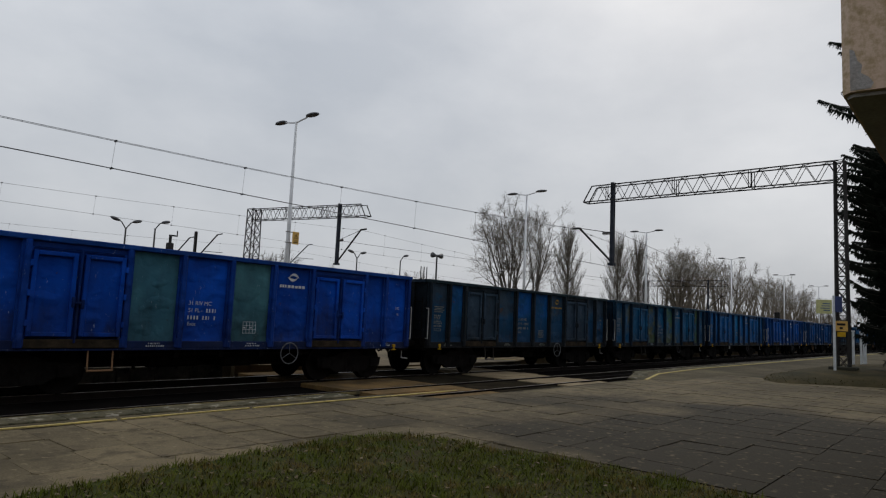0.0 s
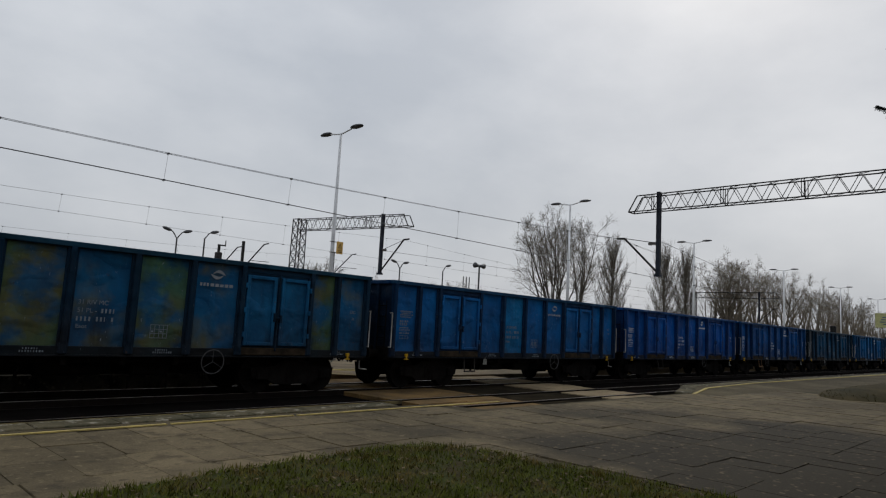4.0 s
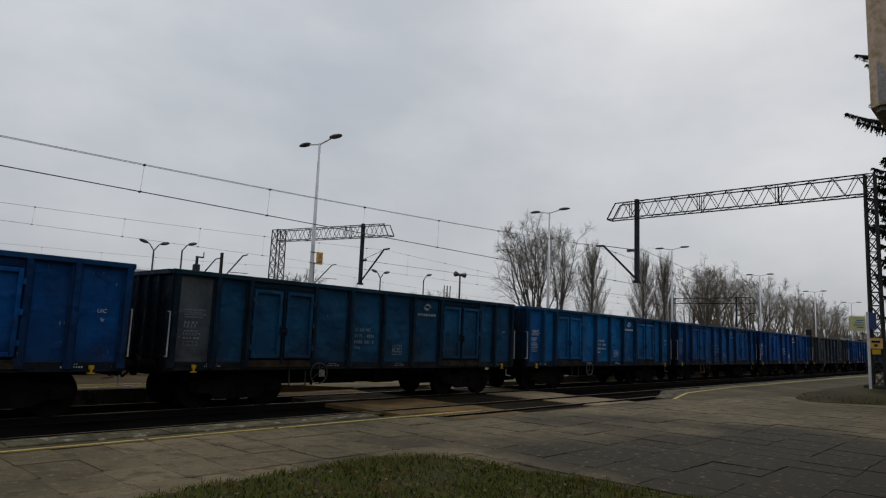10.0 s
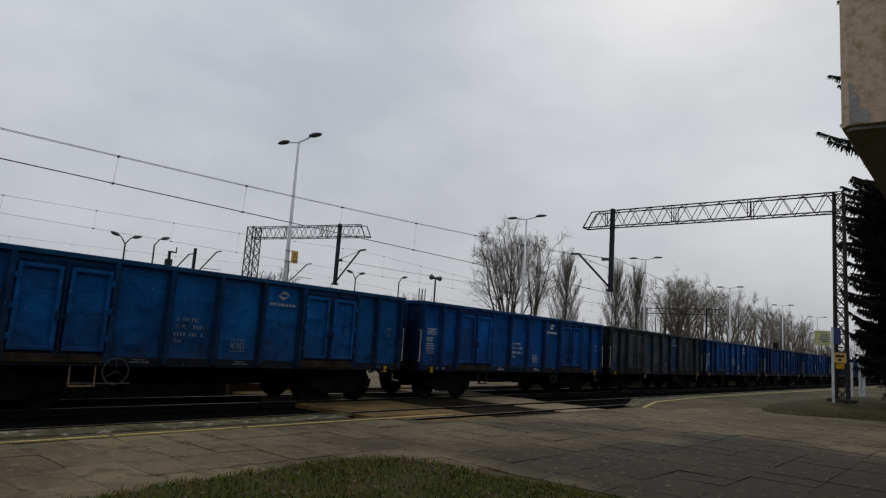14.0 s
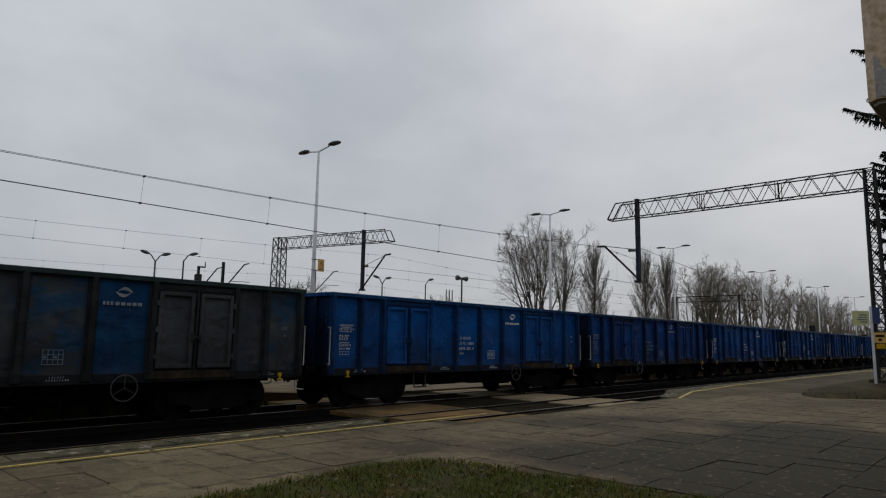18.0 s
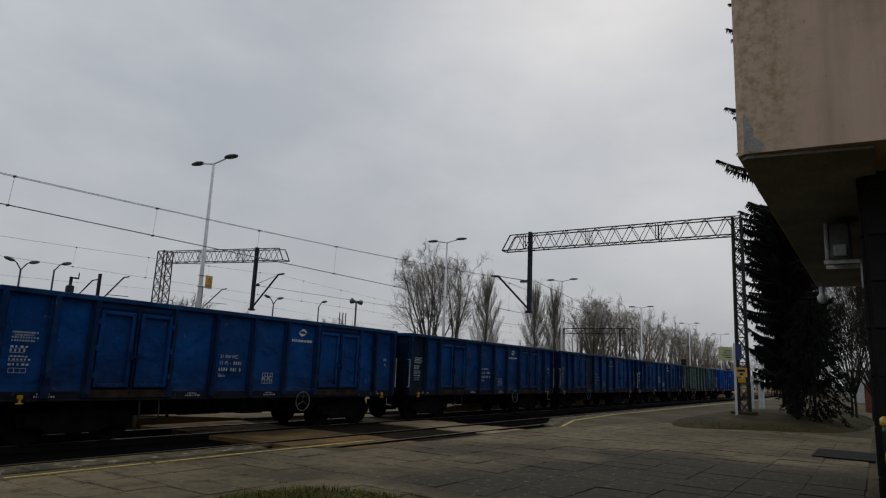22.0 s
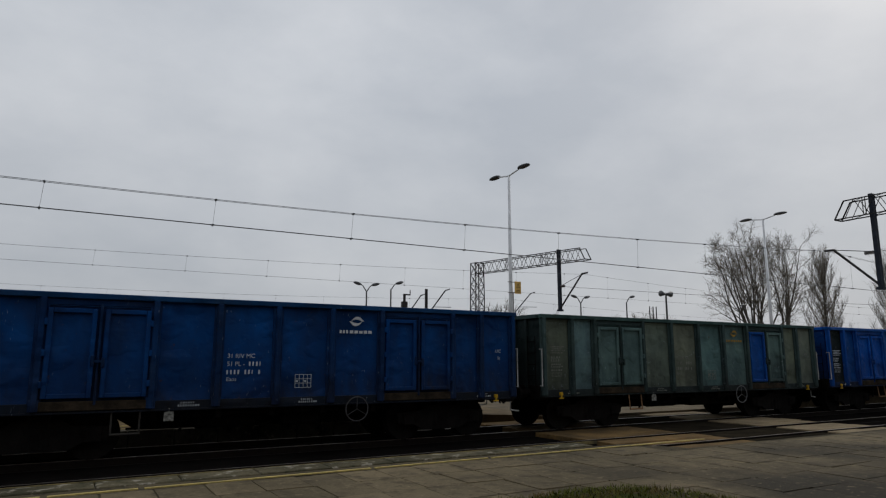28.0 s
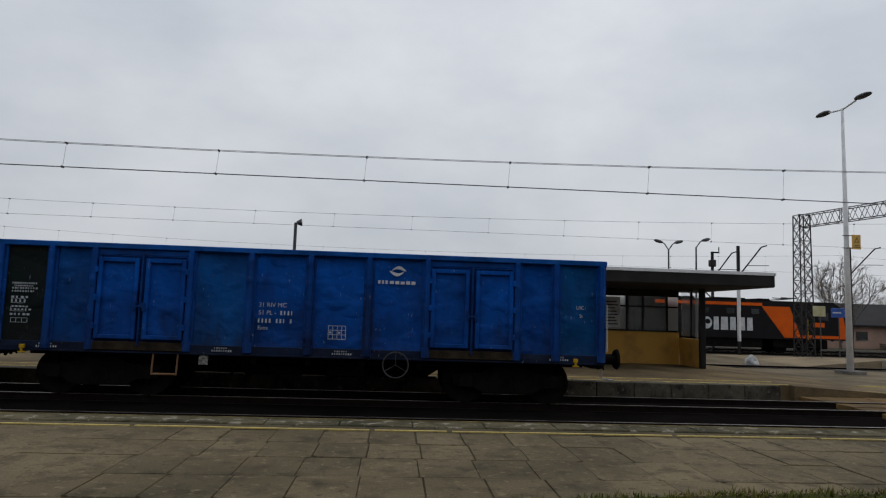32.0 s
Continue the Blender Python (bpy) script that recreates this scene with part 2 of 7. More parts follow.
def slab_material(name, light, dark, dirt=(0.035, 0.034, 0.028), dark_zone=None):
    """Old paving: each slab has its own tone; broad stains run across all of them."""
    m, n, l, b = material(name, 0.9)
    b.inputs["Specular IOR Level"].default_value = 0.15
    info, geo = n.new("ShaderNodeObjectInfo"), n.new("ShaderNodeNewGeometry")
    tex = []
    for scale, detail in ((0.35, 5), (3.0, 5), (45.0, 3), (9.0, 5)):
        t = n.new("ShaderNodeTexNoise")
        t.inputs["Scale"].default_value, t.inputs["Detail"].default_value = scale, detail
        l.new(geo.outputs["Position"], t.inputs["Vector"])
        tex.append(t.outputs["Fac"])
    c = ramp(n, l, tex[0], [(0.35, dark), (0.68, light)])
    if dark_zone:         # shade before the building, painted as a broad dark ellipse: middle, radii and colour
        (cx, cy), (rx, ry), shade_tone = dark_zone
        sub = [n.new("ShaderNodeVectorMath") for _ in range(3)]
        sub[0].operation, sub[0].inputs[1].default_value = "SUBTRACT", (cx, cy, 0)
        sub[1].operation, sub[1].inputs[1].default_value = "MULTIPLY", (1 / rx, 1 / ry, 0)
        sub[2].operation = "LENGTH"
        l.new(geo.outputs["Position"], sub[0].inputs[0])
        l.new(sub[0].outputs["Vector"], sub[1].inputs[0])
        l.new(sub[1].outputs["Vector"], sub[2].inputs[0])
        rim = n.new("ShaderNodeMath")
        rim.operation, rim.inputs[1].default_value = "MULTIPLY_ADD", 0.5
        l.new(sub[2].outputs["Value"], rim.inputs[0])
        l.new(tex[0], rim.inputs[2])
        c = mix(n, l, ramp(n, l, rim.outputs["Value"], [(0.78, (0.9, 0.9, 0.9)), (1.0, (0, 0, 0))]), c, shade_tone)
    c = mix(n, l, 1.0, c, ramp(n, l, info.outputs["Random"], [(0.0, (0.82, 0.82, 0.81)), (1.0, (1.16, 1.15, 1.12))]), "MULTIPLY")
    c = mix(n, l, ramp(n, l, tex[1], [(0.50, (0, 0, 0)), (0.70, (0.75, 0.75, 0.75))]), c, dirt)
    c = mix(n, l, ramp(n, l, tex[3], [(0.60, (0, 0, 0)), (0.68, (0.4, 0.4, 0.4))]), c, tuple(v * 1.45 for v in light))
    c = mix(n, l, ramp(n, l, tex[3], [(0.33, (0.55, 0.55, 0.55)), (0.40, (0, 0, 0))]), c, tuple(v * 0.5 for v in dark))
    c = mix(n, l, 1.0, c, ramp(n, l, tex[2], [(0.3, (0.8, 0.8, 0.8)), (0.7, (1.15, 1.15, 1.15))]), "MULTIPLY")
    l.new(c, b.inputs["Base Color"])
    bump(n, l, b, tex[2], 0.4, 0.01)
    return m


def stucco_material():
    """Rough pink render with rain streaks, damp grey patches and pale repairs."""
    m, n, l, b = material("pink_stucco", 0.93)
    b.inputs["Specular IOR Level"].default_value = 0.1
    big = noise_node(n, l, 0.7, 6, 0.6)
    streak = noise_node(n, l, 1.6, 5, 0.6, None, (2.0, 2.0, 0.18))
    dark_zone = noise_node(n, l, 0.45, 5, 0.62, None, (1.0, 1.0, 1.2))
    grain = noise_node(n, l, 90.0, 4, 0.7)
    fleck = noise_node(n, l, 13.0, 6, 0.75)
    c = ramp(n, l, big.outputs["Fac"], [(0.32, (0.40, 0.31, 0.235)), (0.50, (0.58, 0.43, 0.335)), (0.74, (0.66, 0.52, 0.41))])
    c = mix(n, l, ramp(n, l, streak.outputs["Fac"], [(0.50, (0, 0, 0)), (0.78, (0.55, 0.55, 0.55))]), c, (0.24, 0.185, 0.115))
    c = mix(n, l, ramp(n, l, dark_zone.outputs["Fac"], [(0.54, (0, 0, 0)), (0.66, (0.75, 0.75, 0.75))]), c, (0.24, 0.205, 0.125))
    # ochre lichen and damp spreading from the weathered corner
    tc, sep, spread = n.new("ShaderNodeTexCoord"), n.new("ShaderNodeSeparateXYZ"), n.new("ShaderNodeMath")
    l.new(tc.outputs["Object"], sep.inputs["Vector"])
    spread.operation, spread.inputs[1].default_value = "MULTIPLY_ADD", 3.2
    l.new(big.outputs["Fac"], spread.inputs[0])
    l.new(sep.outputs["Y"], spread.inputs[2])
    edge = ramp(n, l, spread.outputs["Value"], [(0.0, (0, 0, 0)), (1.0, (1, 1, 1))])
    for e, v in zip(edge.node.color_ramp.elements, (0.82, 1.0)):
        e.position = v
    half = n.new("ShaderNodeMath")
    half.operation, half.inputs[1].default_value = "MULTIPLY", 0.42
    l.new(spread.outputs["Value"], half.inputs[0])
    l.new(half.outputs["Value"], edge.node.inputs["Fac"])
    lichen = mix(n, l, 1.0, edge, ramp(n, l, fleck.outputs["Fac"], [(0.42, (0.10, 0.10, 0.10)), (0.62, (0.75, 0.75, 0.75))]), "MULTIPLY")
    c = mix(n, l, lichen, c, (0.30, 0.225, 0.105))
    c = mix(n, l, ramp(n, l, fleck.outputs["Fac"], [(0.62, (0, 0, 0)), (0.70, (0.45, 0.45, 0.45))]), c, (0.20, 0.165, 0.11))
    c = mix(n, l, 1.0, c, ramp(n, l, grain.outputs["Fac"], [(0.3, (0.95, 0.95, 0.95)), (0.7, (1.03, 1.03, 1.03))]), "MULTIPLY")
    l.new(c, b.inputs["Base Color"])
    bump(n, l, b, grain.outputs["Fac"], 0.15, 0.006)
    return m


def asphalt_material():
    """Trodden asphalt: warm grey with stains, patches and fine dark cracks."""
    m, n, l, b = material("platform_asphalt", 0.92)
    b.inputs["Specular IOR Level"].default_value = 0.08
    big = noise_node(n, l, 0.28, 6, 0.6)
    mid = noise_node(n, l, 2.2, 6, 0.65)
    grain = noise_node(n, l, 55.0, 3, 0.7)
    c = ramp(n, l, big.outputs["Fac"], [(0.34, (0.052, 0.043, 0.027)), (0.52, (0.092, 0.076, 0.046)), (0.70, (0.140, 0.116, 0.070))])
    c = mix(n, l, ramp(n, l, mid.outputs["Fac"], [(0.50, (0, 0, 0)), (0.74, (0.65, 0.65, 0.65))]), c, (0.060, 0.052, 0.036))
    tc, vor = n.new("ShaderNodeTexCoord"), n.new("ShaderNodeTexVoronoi")
    wob = n.new("ShaderNodeVectorMath")
    wob.operation = "MULTIPLY_ADD"
    wob.inputs[1].default_value = (0.9, 0.9, 0.9)
    l.new(mid.outputs["Color"], wob.inputs[0])
    l.new(tc.outputs["Object"], wob.inputs[2])
    l.new(wob.outputs["Vector"], vor.inputs["Vector"])
    vor.feature = "DISTANCE_TO_EDGE"
    vor.inputs["Scale"].default_value = 0.42
    c = mix(n, l, ramp(n, l, vor.outputs["Distance"], [(0.004, (0.75, 0.75, 0.75)), (0.013, (0, 0, 0))]), c, (0.020, 0.019, 0.015))
    c = mix(n, l, 1.0, c, ramp(n, l, grain.outputs["Fac"], [(0.3, (0.75, 0.75, 0.75)), (0.7, (1.2, 1.2, 1.2))]), "MULTIPLY")
    l.new(c, b.inputs["Base Color"])
    bump(n, l, b, grain.outputs["Fac"], 0.5, 0.01)
    return m


def edge_material():
    """Crumbling edge stones: dark moss and dirt with pale broken chips."""
    m, n, l, b = material("kerb_stone", 0.93)
    b.inputs["Specular IOR Level"].default_value = 0.1
    geo = n.new("ShaderNodeNewGeometry")
    tex = []
    for scale, detail in ((0.9, 5), (4.5, 6), (40.0, 3)):
        t = n.new("ShaderNodeTexNoise")
        t.inputs["Scale"].default_value, t.inputs["Detail"].default_value, t.inputs["Roughness"].default_value = scale, detail, 0.65
        l.new(geo.outputs["Position"], t.inputs["Vector"])
        tex.append(t.outputs["Fac"])
    c = ramp(n, l, tex[0], [(0.35, (0.050, 0.047, 0.028)), (0.65, (0.135, 0.115, 0.070))])
    c = mix(n, l, ramp(n, l, tex[1], [(0.56, (0, 0, 0)), (0.64, (0.85, 0.85, 0.85))]), c, (0.34, 0.31, 0.25))
    c = mix(n, l, ramp(n, l, tex[1], [(0.34, (0.8, 0.8, 0.8)), (0.44, (0, 0, 0))]), c, (0.030, 0.033, 0.017))
    c = mix(n, l, 1.0, c, ramp(n, l, tex[2], [(0.3, (0.75, 0.75, 0.75)), (0.7, (1.2, 1.2, 1.2))]), "MULTIPLY")
    l.new(c, b.inputs["Base Color"])
    bump(n, l, b, tex[1], 0.6, 0.03)
    return m


M_ASPHALT = asphalt_material()
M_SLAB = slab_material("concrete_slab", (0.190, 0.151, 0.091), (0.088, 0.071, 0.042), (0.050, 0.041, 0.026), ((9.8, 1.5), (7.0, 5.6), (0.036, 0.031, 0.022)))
M_KERB = edge_material()
M_OILEDGE = slab_material("oily_edge_block", (0.150, 0.132, 0.100), (0.022, 0.020, 0.015), (0.012, 0.011, 0.010))
M_CONCRETE = worn("old_concrete", (0.24, 0.225, 0.20), (0.10, 0.095, 0.085), 1.5, 0.9, 0, 30.0, 0.4)
M_EARTH = worn("dry_earth", (0.26, 0.19, 0.11), (0.12, 0.09, 0.054), 0.5, 0.95, 0, 20.0, 0.7)
M_PATH = worn("trodden_path", (0.240, 0.190, 0.122), (0.105, 0.086, 0.058), 0.5, 0.95, 0, 20.0, 0.7)
M_FIELD = worn("winter_field", (0.085, 0.08, 0.045), (0.045, 0.048, 0.026), 0.05, 0.95, 0, 3.0, 0.5)
M_BOARD = worn("crossing_boards", (0.235, 0.145, 0.055), (0.085, 0.058, 0.029), 0.9, 0.9, 0, 18.0, 0.5)
M_LANE = worn("sandy_boards", (0.36, 0.28, 0.17), (0.20, 0.155, 0.095), 0.9, 0.9, 0, 18.0, 0.5)
M_LINE = worn("yellow_line", (0.62, 0.48, 0.15), (0.36, 0.29, 0.12), 3.0, 0.75, 0, 25.0, 0.2)
M_DULLLINE = worn("worn_edge_line", (0.34, 0.27, 0.11), (0.10, 0.085, 0.05), 2.5, 0.85, 0, 25.0, 0.2)
M_STUCCO = stucco_material()
M_SOFFIT = worn("grey_soffit", (0.42, 0.41, 0.38), (0.25, 0.24, 0.22), 1.3, 0.9)
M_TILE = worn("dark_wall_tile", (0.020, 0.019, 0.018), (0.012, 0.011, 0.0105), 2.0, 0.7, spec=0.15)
M_LATTICE = worn("gantry_steel", (0.050, 0.048, 0.047), (0.030, 0.028, 0.027), 4.0, 0.7)
M_POLE = worn("galvanised_pole", (0.80, 0.81, 0.82), (0.66, 0.67, 0.68), 3.0, 0.55, 0.0)
M_LAMP = plain("dark_lamp_head", (0.07, 0.072, 0.08), 0.4)
M_WIRE = plain("wire", (0.10, 0.10, 0.105), 0.5)
M_NEEDLE = worn("spruce_needles", (0.014, 0.020, 0.013), (0.006, 0.009, 0.006), 1.5, 0.8, 0, 12.0, 0.2)
M_BARK = worn("bark", (0.140, 0.122, 0.100), (0.07, 0.062, 0.052), 3.0, 0.9)
M_TWIG = worn("bare_twigs", (0.205, 0.175, 0.138), (0.130, 0.112, 0.089), 1.0, 0.9)
M_GRASS = worn("winter_grass", (0.086, 0.102, 0.013), (0.145, 0.105, 0.032), 2.6, 0.9, 0, 9.0, 0.0, spread=(0.36, 0.52))
M_SOIL = worn("grass_soil", (0.040, 0.058, 0.010), (0.045, 0.033, 0.013), 3.0, 0.95, 0, 20.0, 0.8)
M_LEAF = worn("dead_leaves", (0.26, 0.20, 0.13), (0.05, 0.035, 0.018), 14.0, 0.85)


# ---- mesh helpers ----
def box(bm, x0, x1, y0, y1, z0, z1, bevel=0.0, m=None):
    r = bmesh.ops.create_cube(bm, size=1.0)
    mat = Matrix.Translation(((x0 + x1) / 2, (y0 + y1) / 2, (z0 + z1) / 2)) @ Matrix.Diagonal((x1 - x0, y1 - y0, z1 - z0, 1))
    bmesh.ops.transform(bm, matrix=(m @ mat) if m else mat, verts=r["verts"])
    if bevel:
        es = list({e for v in r["verts"] for e in v.link_edges})
        bmesh.ops.bevel(bm, geom=es, offset=bevel, segments=1, affect="EDGES")


def rod(bm, a, b, r0, r1=None, n=8):
    """A round bar from a to b."""
    a, b = Vector(a), Vector(b)
    d = b - a
    m = Matrix.Translation((a + b) / 2) @ d.to_track_quat("Z", "Y").to_matrix().to_4x4()
    bmesh.ops.create_cone(bm, cap_ends=True, segments=n, radius1=r0, radius2=r0 if r1 is None else r1, depth=d.length, matrix=m)


def bar(bm, a, b, w, h=None):
    """A square bar from a to b."""
    a, b = Vector(a), Vector(b)
    d = b - a
    m = Matrix.Translation((a + b) / 2) @ d.to_track_quat("Z", "Y").to_matrix().to_4x4()
    bmesh.ops.create_cube(bm, size=1.0, matrix=m @ Matrix.Diagonal((w, h or w, d.length, 1)))


def mesh(name, bm, mat, smooth=False):
    me = bpy.data.meshes.new(name)
    bm.to_mesh(me)
    bm.free()
    me.materials.append(mat)
    if smooth:
        for p in me.polygons:
            p.use_smooth = True
    return me


def part(name, bm, mat, parent=None, label="", at=None, smooth=False):
    """One mesh object, from a bmesh or a ready mesh, under a thing or a part."""
    me = bm if isinstance(bm, bpy.types.Mesh) else mesh(name, bm, mat, smooth)
    ob = new(name, me)
    ob.parent = parent
    if at is not None:
        ob.matrix_basis = at
    if label:
        ob["label"] = label
    return ob


def thing(name, m, label, category, group="", kind=""):
    ob = new(name)
    ob.empty_display_size = 0.2
    ob.matrix_basis = m
    return tagged(ob, label, category, group, kind)


def slab(name, x0, x1, y0, y1, z0, z1, mat, label, category="ground", kind="structure"):
    bm = bmesh.new()
    box(bm, x0, x1, y0, y1, z0, z1)
    ob = part(name, bm, mat)
    return tagged(ob, label, category, "", kind)


def text_mesh(name, body, size, mat):
    cu = bpy.data.curves.new(name, "FONT")
    cu.body, cu.size, cu.extrude = body, size, 0.002
    ob = bpy.data.objects.new(name, cu)
    me = bpy.data.meshes.new_from_object(ob)
    me.name = name
    bpy.data.objects.remove(ob)
    bpy.data.curves.remove(cu)
    me.materials.clear()
    me.materials.append(mat)
    return me


M_BALLAST2 = worn("brown_ballast", (0.075, 0.065, 0.052), (0.035, 0.030, 0.025), 0.6, 0.95, 0, 12.0, 0.8)


# ---- ground and tracks ----
def terrain():
    bm = bmesh.new()
    xs = [-4000, -400, -120, -60, -30, -10, 10, 30, 60, 120, 250, 500, 4000]
    ys = [-4000, -300, -60, -12, 9.6, 20, 40, 70, 120, 300, 4000]
    vs = [[bm.verts.new((x, y, BED - 0.06)) for y in ys] for x in xs]
    for i in range(len(xs) - 1):
        for j in range(len(ys) - 1):
            bm.faces.new((vs[i][j], vs[i + 1][j], vs[i + 1][j + 1], vs[i][j + 1]))
    tagged(part("ground", bm, M_FIELD), "flat winter ground of dull grass reaching the horizon", "ground", "", "structure")


terrain()
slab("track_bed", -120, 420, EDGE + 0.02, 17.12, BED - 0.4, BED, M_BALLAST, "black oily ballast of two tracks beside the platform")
slab("track_bed", -120, 420, 26.9, 30.4, BED - 0.4, BED, M_BALLAST2, "dark ballast of the third track")
slab("track_bed", -120, 420, 40.5, 56.0, BED - 0.4, BED, M_BALLAST2, "dark ballast of the far sidings")


def rail_mesh():
    bm = bmesh.new()
    x0, x1 = -110, 410
    box(bm, x0, x1, -0.07, 0.07, -0.16, -0.135)
    box(bm, x0, x1, -0.012, 0.012, -0.135, -0.04)
    box(bm, x0, x1, -0.035, 0.035, -0.04, -0.004)
    return mesh("rail", bm, M_RUST)


def railhead_mesh():
    bm = bmesh.new()
    box(bm, -110, 410, -0.025, 0.025, -0.006, 0.0)
    return mesh("rail_head", bm, M_RAILTOP)


def sleeper_mesh():
    bm = bmesh.new()
    box(bm, -0.13, 0.13, -1.3, 1.3, -0.20, 0.0, 0.02)
    return mesh("sleeper", bm, M_SLEEPER)


RAILM, HEADM, SLEEPERM = rail_mesh(), railhead_mesh(), sleeper_mesh()


def track(y, label, first, last):
    tr = thing("railway_track", pose(0, y, RAIL), label, "railway track", "tracks", "structure")
    for s in (-1, 1):
        r = part("rail", RAILM, None, tr, at=pose(0, s * 0.7535, 0))
        part("rail_head", HEADM, None, r, "worn bright running surface")
    x = first
    while x < last:
        part("sleeper", SLEEPERM, None, tr, at=pose(x, 0, -0.16))
        x += 0.65
    return tr


track(Y_NEAR, "little-used railway track with dark sleepers along the platform", -14, 60)
track(Y_TRAIN, "busy railway track under the moving goods train", -14, 60)
track(Y_THIRD, "railway track between two island platforms", -4, 60)
track(Y_LOCO, "siding with the parked electric locomotive", 5, 50)
track(48.5, "rusty siding before the warehouse", 10, 60)




# ---- the goods train ----
RIBS = (-6.09, -5.12, -4.29, -2.40, -1.2, 0.0, 1.2, 2.40, 4.29, 5.12, 6.09)
TOP, SILL = 3.08, 0.92


def panel_mesh(w, seed):
    """A dented steel sheet of a side wall, w wide."""
    rnd = random.Random(seed)
    bm = bmesh.new()
    nx, nz = max(3, int(w * 7)), 11
    z0, z1 = SILL + 0.17, TOP - 0.1
    dents = [(rnd.uniform(-w / 2, w / 2), rnd.uniform(z0, z1), rnd.uniform(0.1, 0.35), rnd.uniform(-0.045, 0.04)) for _ in range(12)]
    grid = []
    for i in range(nx + 1):
        col = []
        for j in range(nz + 1):
            x, z = w * (i / nx - 0.5), z0 + (z1 - z0) * j / nz
            edge = min(i, nx - i, 1) * min(j, nz - j, 1)
            y = sum(h * math.exp(-((x - a) ** 2 + (z - b) ** 2) / (r * r)) for a, b, r, h in dents) * edge
            y += 0.03 * math.sin(math.pi * i / nx) * edge
            col.append(bm.verts.new((x, y, z)))
        grid.append(col)
    back = [[bm.verts.new((x, 0.06, z)) for z in (z0, z1)] for x in (-w / 2, w / 2)]
    for i in range(nx):
        for j in range(nz):
            bm.faces.new((grid[i][j], grid[i + 1][j], grid[i + 1][j + 1], grid[i][j + 1]))
    bm.faces.new((back[1][0], back[0][0], back[0][1], back[1][1]))
    me = mesh("side_panel", bm, M_PAINT, True)
    return me


def wagon_meshes():
    k = {}
    for w in (0.83, 0.97, 1.20):
        k[w] = [panel_mesh(w, 11 + i) for i in range(3)]
        for coat, mat in (("over", M_OVERPAINT), ("patch", M_PATCHED)):
            k[coat + str(w)] = [me.copy() for me in k[w]]
            for me in k[coat + str(w)]:
                me.materials[0] = mat
    bm = bmesh.new()
    box(bm, -0.055, 0.055, -0.12, 0.0, SILL + 0.02, TOP - 0.09, 0.02)
    box(bm, -0.085, 0.085, -0.10, 0.0, SILL + 0.02, SILL + 0.24, 0.02)
    box(bm, -0.105, 0.105, -0.048, 0.0, SILL + 0.15, TOP - 0.10, 0.012)
    k["rib"] = mesh("rib", bm, M_PAINT)
    bm = bmesh.new()
    box(bm, -6.2, 6.2, -0.11, 0.06, TOP - 0.11, TOP, 0.015)
    k["top_rail"] = mesh("top_rail", bm, M_PAINT)
    bm = bmesh.new()
    box(bm, -6.17, 6.17, -0.04, 0.08, SILL - 0.02, SILL + 0.17, 0.012)
    box(bm, -6.17, 6.17, -0.07, -0.04, SILL - 0.02, SILL + 0.01)
    k["sill"] = mesh("sill", bm, M_PAINT)
    bm = bmesh.new()      # a door leaf: flanged frame round a set-back sheet, with hinges
    w = 0.79
    z0, z1 = 1.17, TOP - 0.29
    box(bm, -w / 2 + 0.02, w / 2 - 0.02, -0.035, 0.0, z0 + 0.02, z1 - 0.02)
    for x0, x1, za, zb in ((-w / 2, -w / 2 + 0.085, z0, z1), (w / 2 - 0.085, w / 2, z0, z1), (-w / 2 + 0.085, w / 2 - 0.085, z1 - 0.085, z1), (-w / 2 + 0.085, w / 2 - 0.085, z0, z0 + 0.085)):
        box(bm, x0, x1, -0.105, 0.0, za, zb, 0.012)
    for z in (z0 + 0.25, (z0 + z1) / 2, z1 - 0.25):
        box(bm, w / 2 - 0.01, w / 2 + 0.05, -0.13, -0.06, z - 0.06, z + 0.06, 0.01)
    k["door"] = mesh("door", bm, M_PAINT)
    bm = bmesh.new()
    box(bm, -0.93, 0.93, 0.005, 0.05, 1.10, TOP - 0.24)
    k["recess"] = mesh("door_recess", bm, M_PAINT)
    bm = bmesh.new()
    box(bm, -0.95, 0.95, -0.05, 0.04, TOP - 0.23, TOP - 0.11, 0.01)
    k["lintel"] = mesh("door_lintel", bm, M_PAINT)
    bm = bmesh.new()
    rod(bm, (0, -0.10, 1.05), (0, -0.10, TOP - 0.2), 0.022)
    box(bm, -0.10, 0.10, -0.14, -0.09, 1.80, 1.85, 0.01)
    box(bm, -0.12, -0.06, -0.15, -0.09, 1.74, 1.94, 0.01)
    box(bm, 0.05, 0.11, -0.15, -0.09, 1.72, 1.90, 0.01)
    k["lock"] = mesh("lock_rod", bm, M_PAINT)
    bm = bmesh.new()
    box(bm, -0.93, 0.93, -0.09, -0.04, 0.95, 1.12, 0.01)
    k["flap"] = mesh("threshold", bm, M_PLANK)
    # end wall
    bm = bmesh.new()
    box(bm, -0.03, 0.03, -1.32, 1.32, SILL, TOP - 0.11)
    k["end_wall"] = mesh("end_wall", bm, M_PAINT)
    bm = bmesh.new()
    box(bm, 0.03, 0.11, -0.05, 0.05, SILL, TOP - 0.1, 0.01)
    k["end_post"] = mesh("end_post", bm, M_PAINT)
    bm = bmesh.new()
    box(bm, -0.05, 0.13, -1.32, 1.32, TOP - 0.11, TOP - 0.004, 0.01)
    k["end_rail"] = mesh("end_rail", bm, M_PAINT)
    bm = bmesh.new()
    box(bm, -6.1, 6.1, -1.34, 1.34, 1.12, 1.2)
    box(bm, -6.05, 6.05, -0.18, 0.18, 0.75, 1.12)
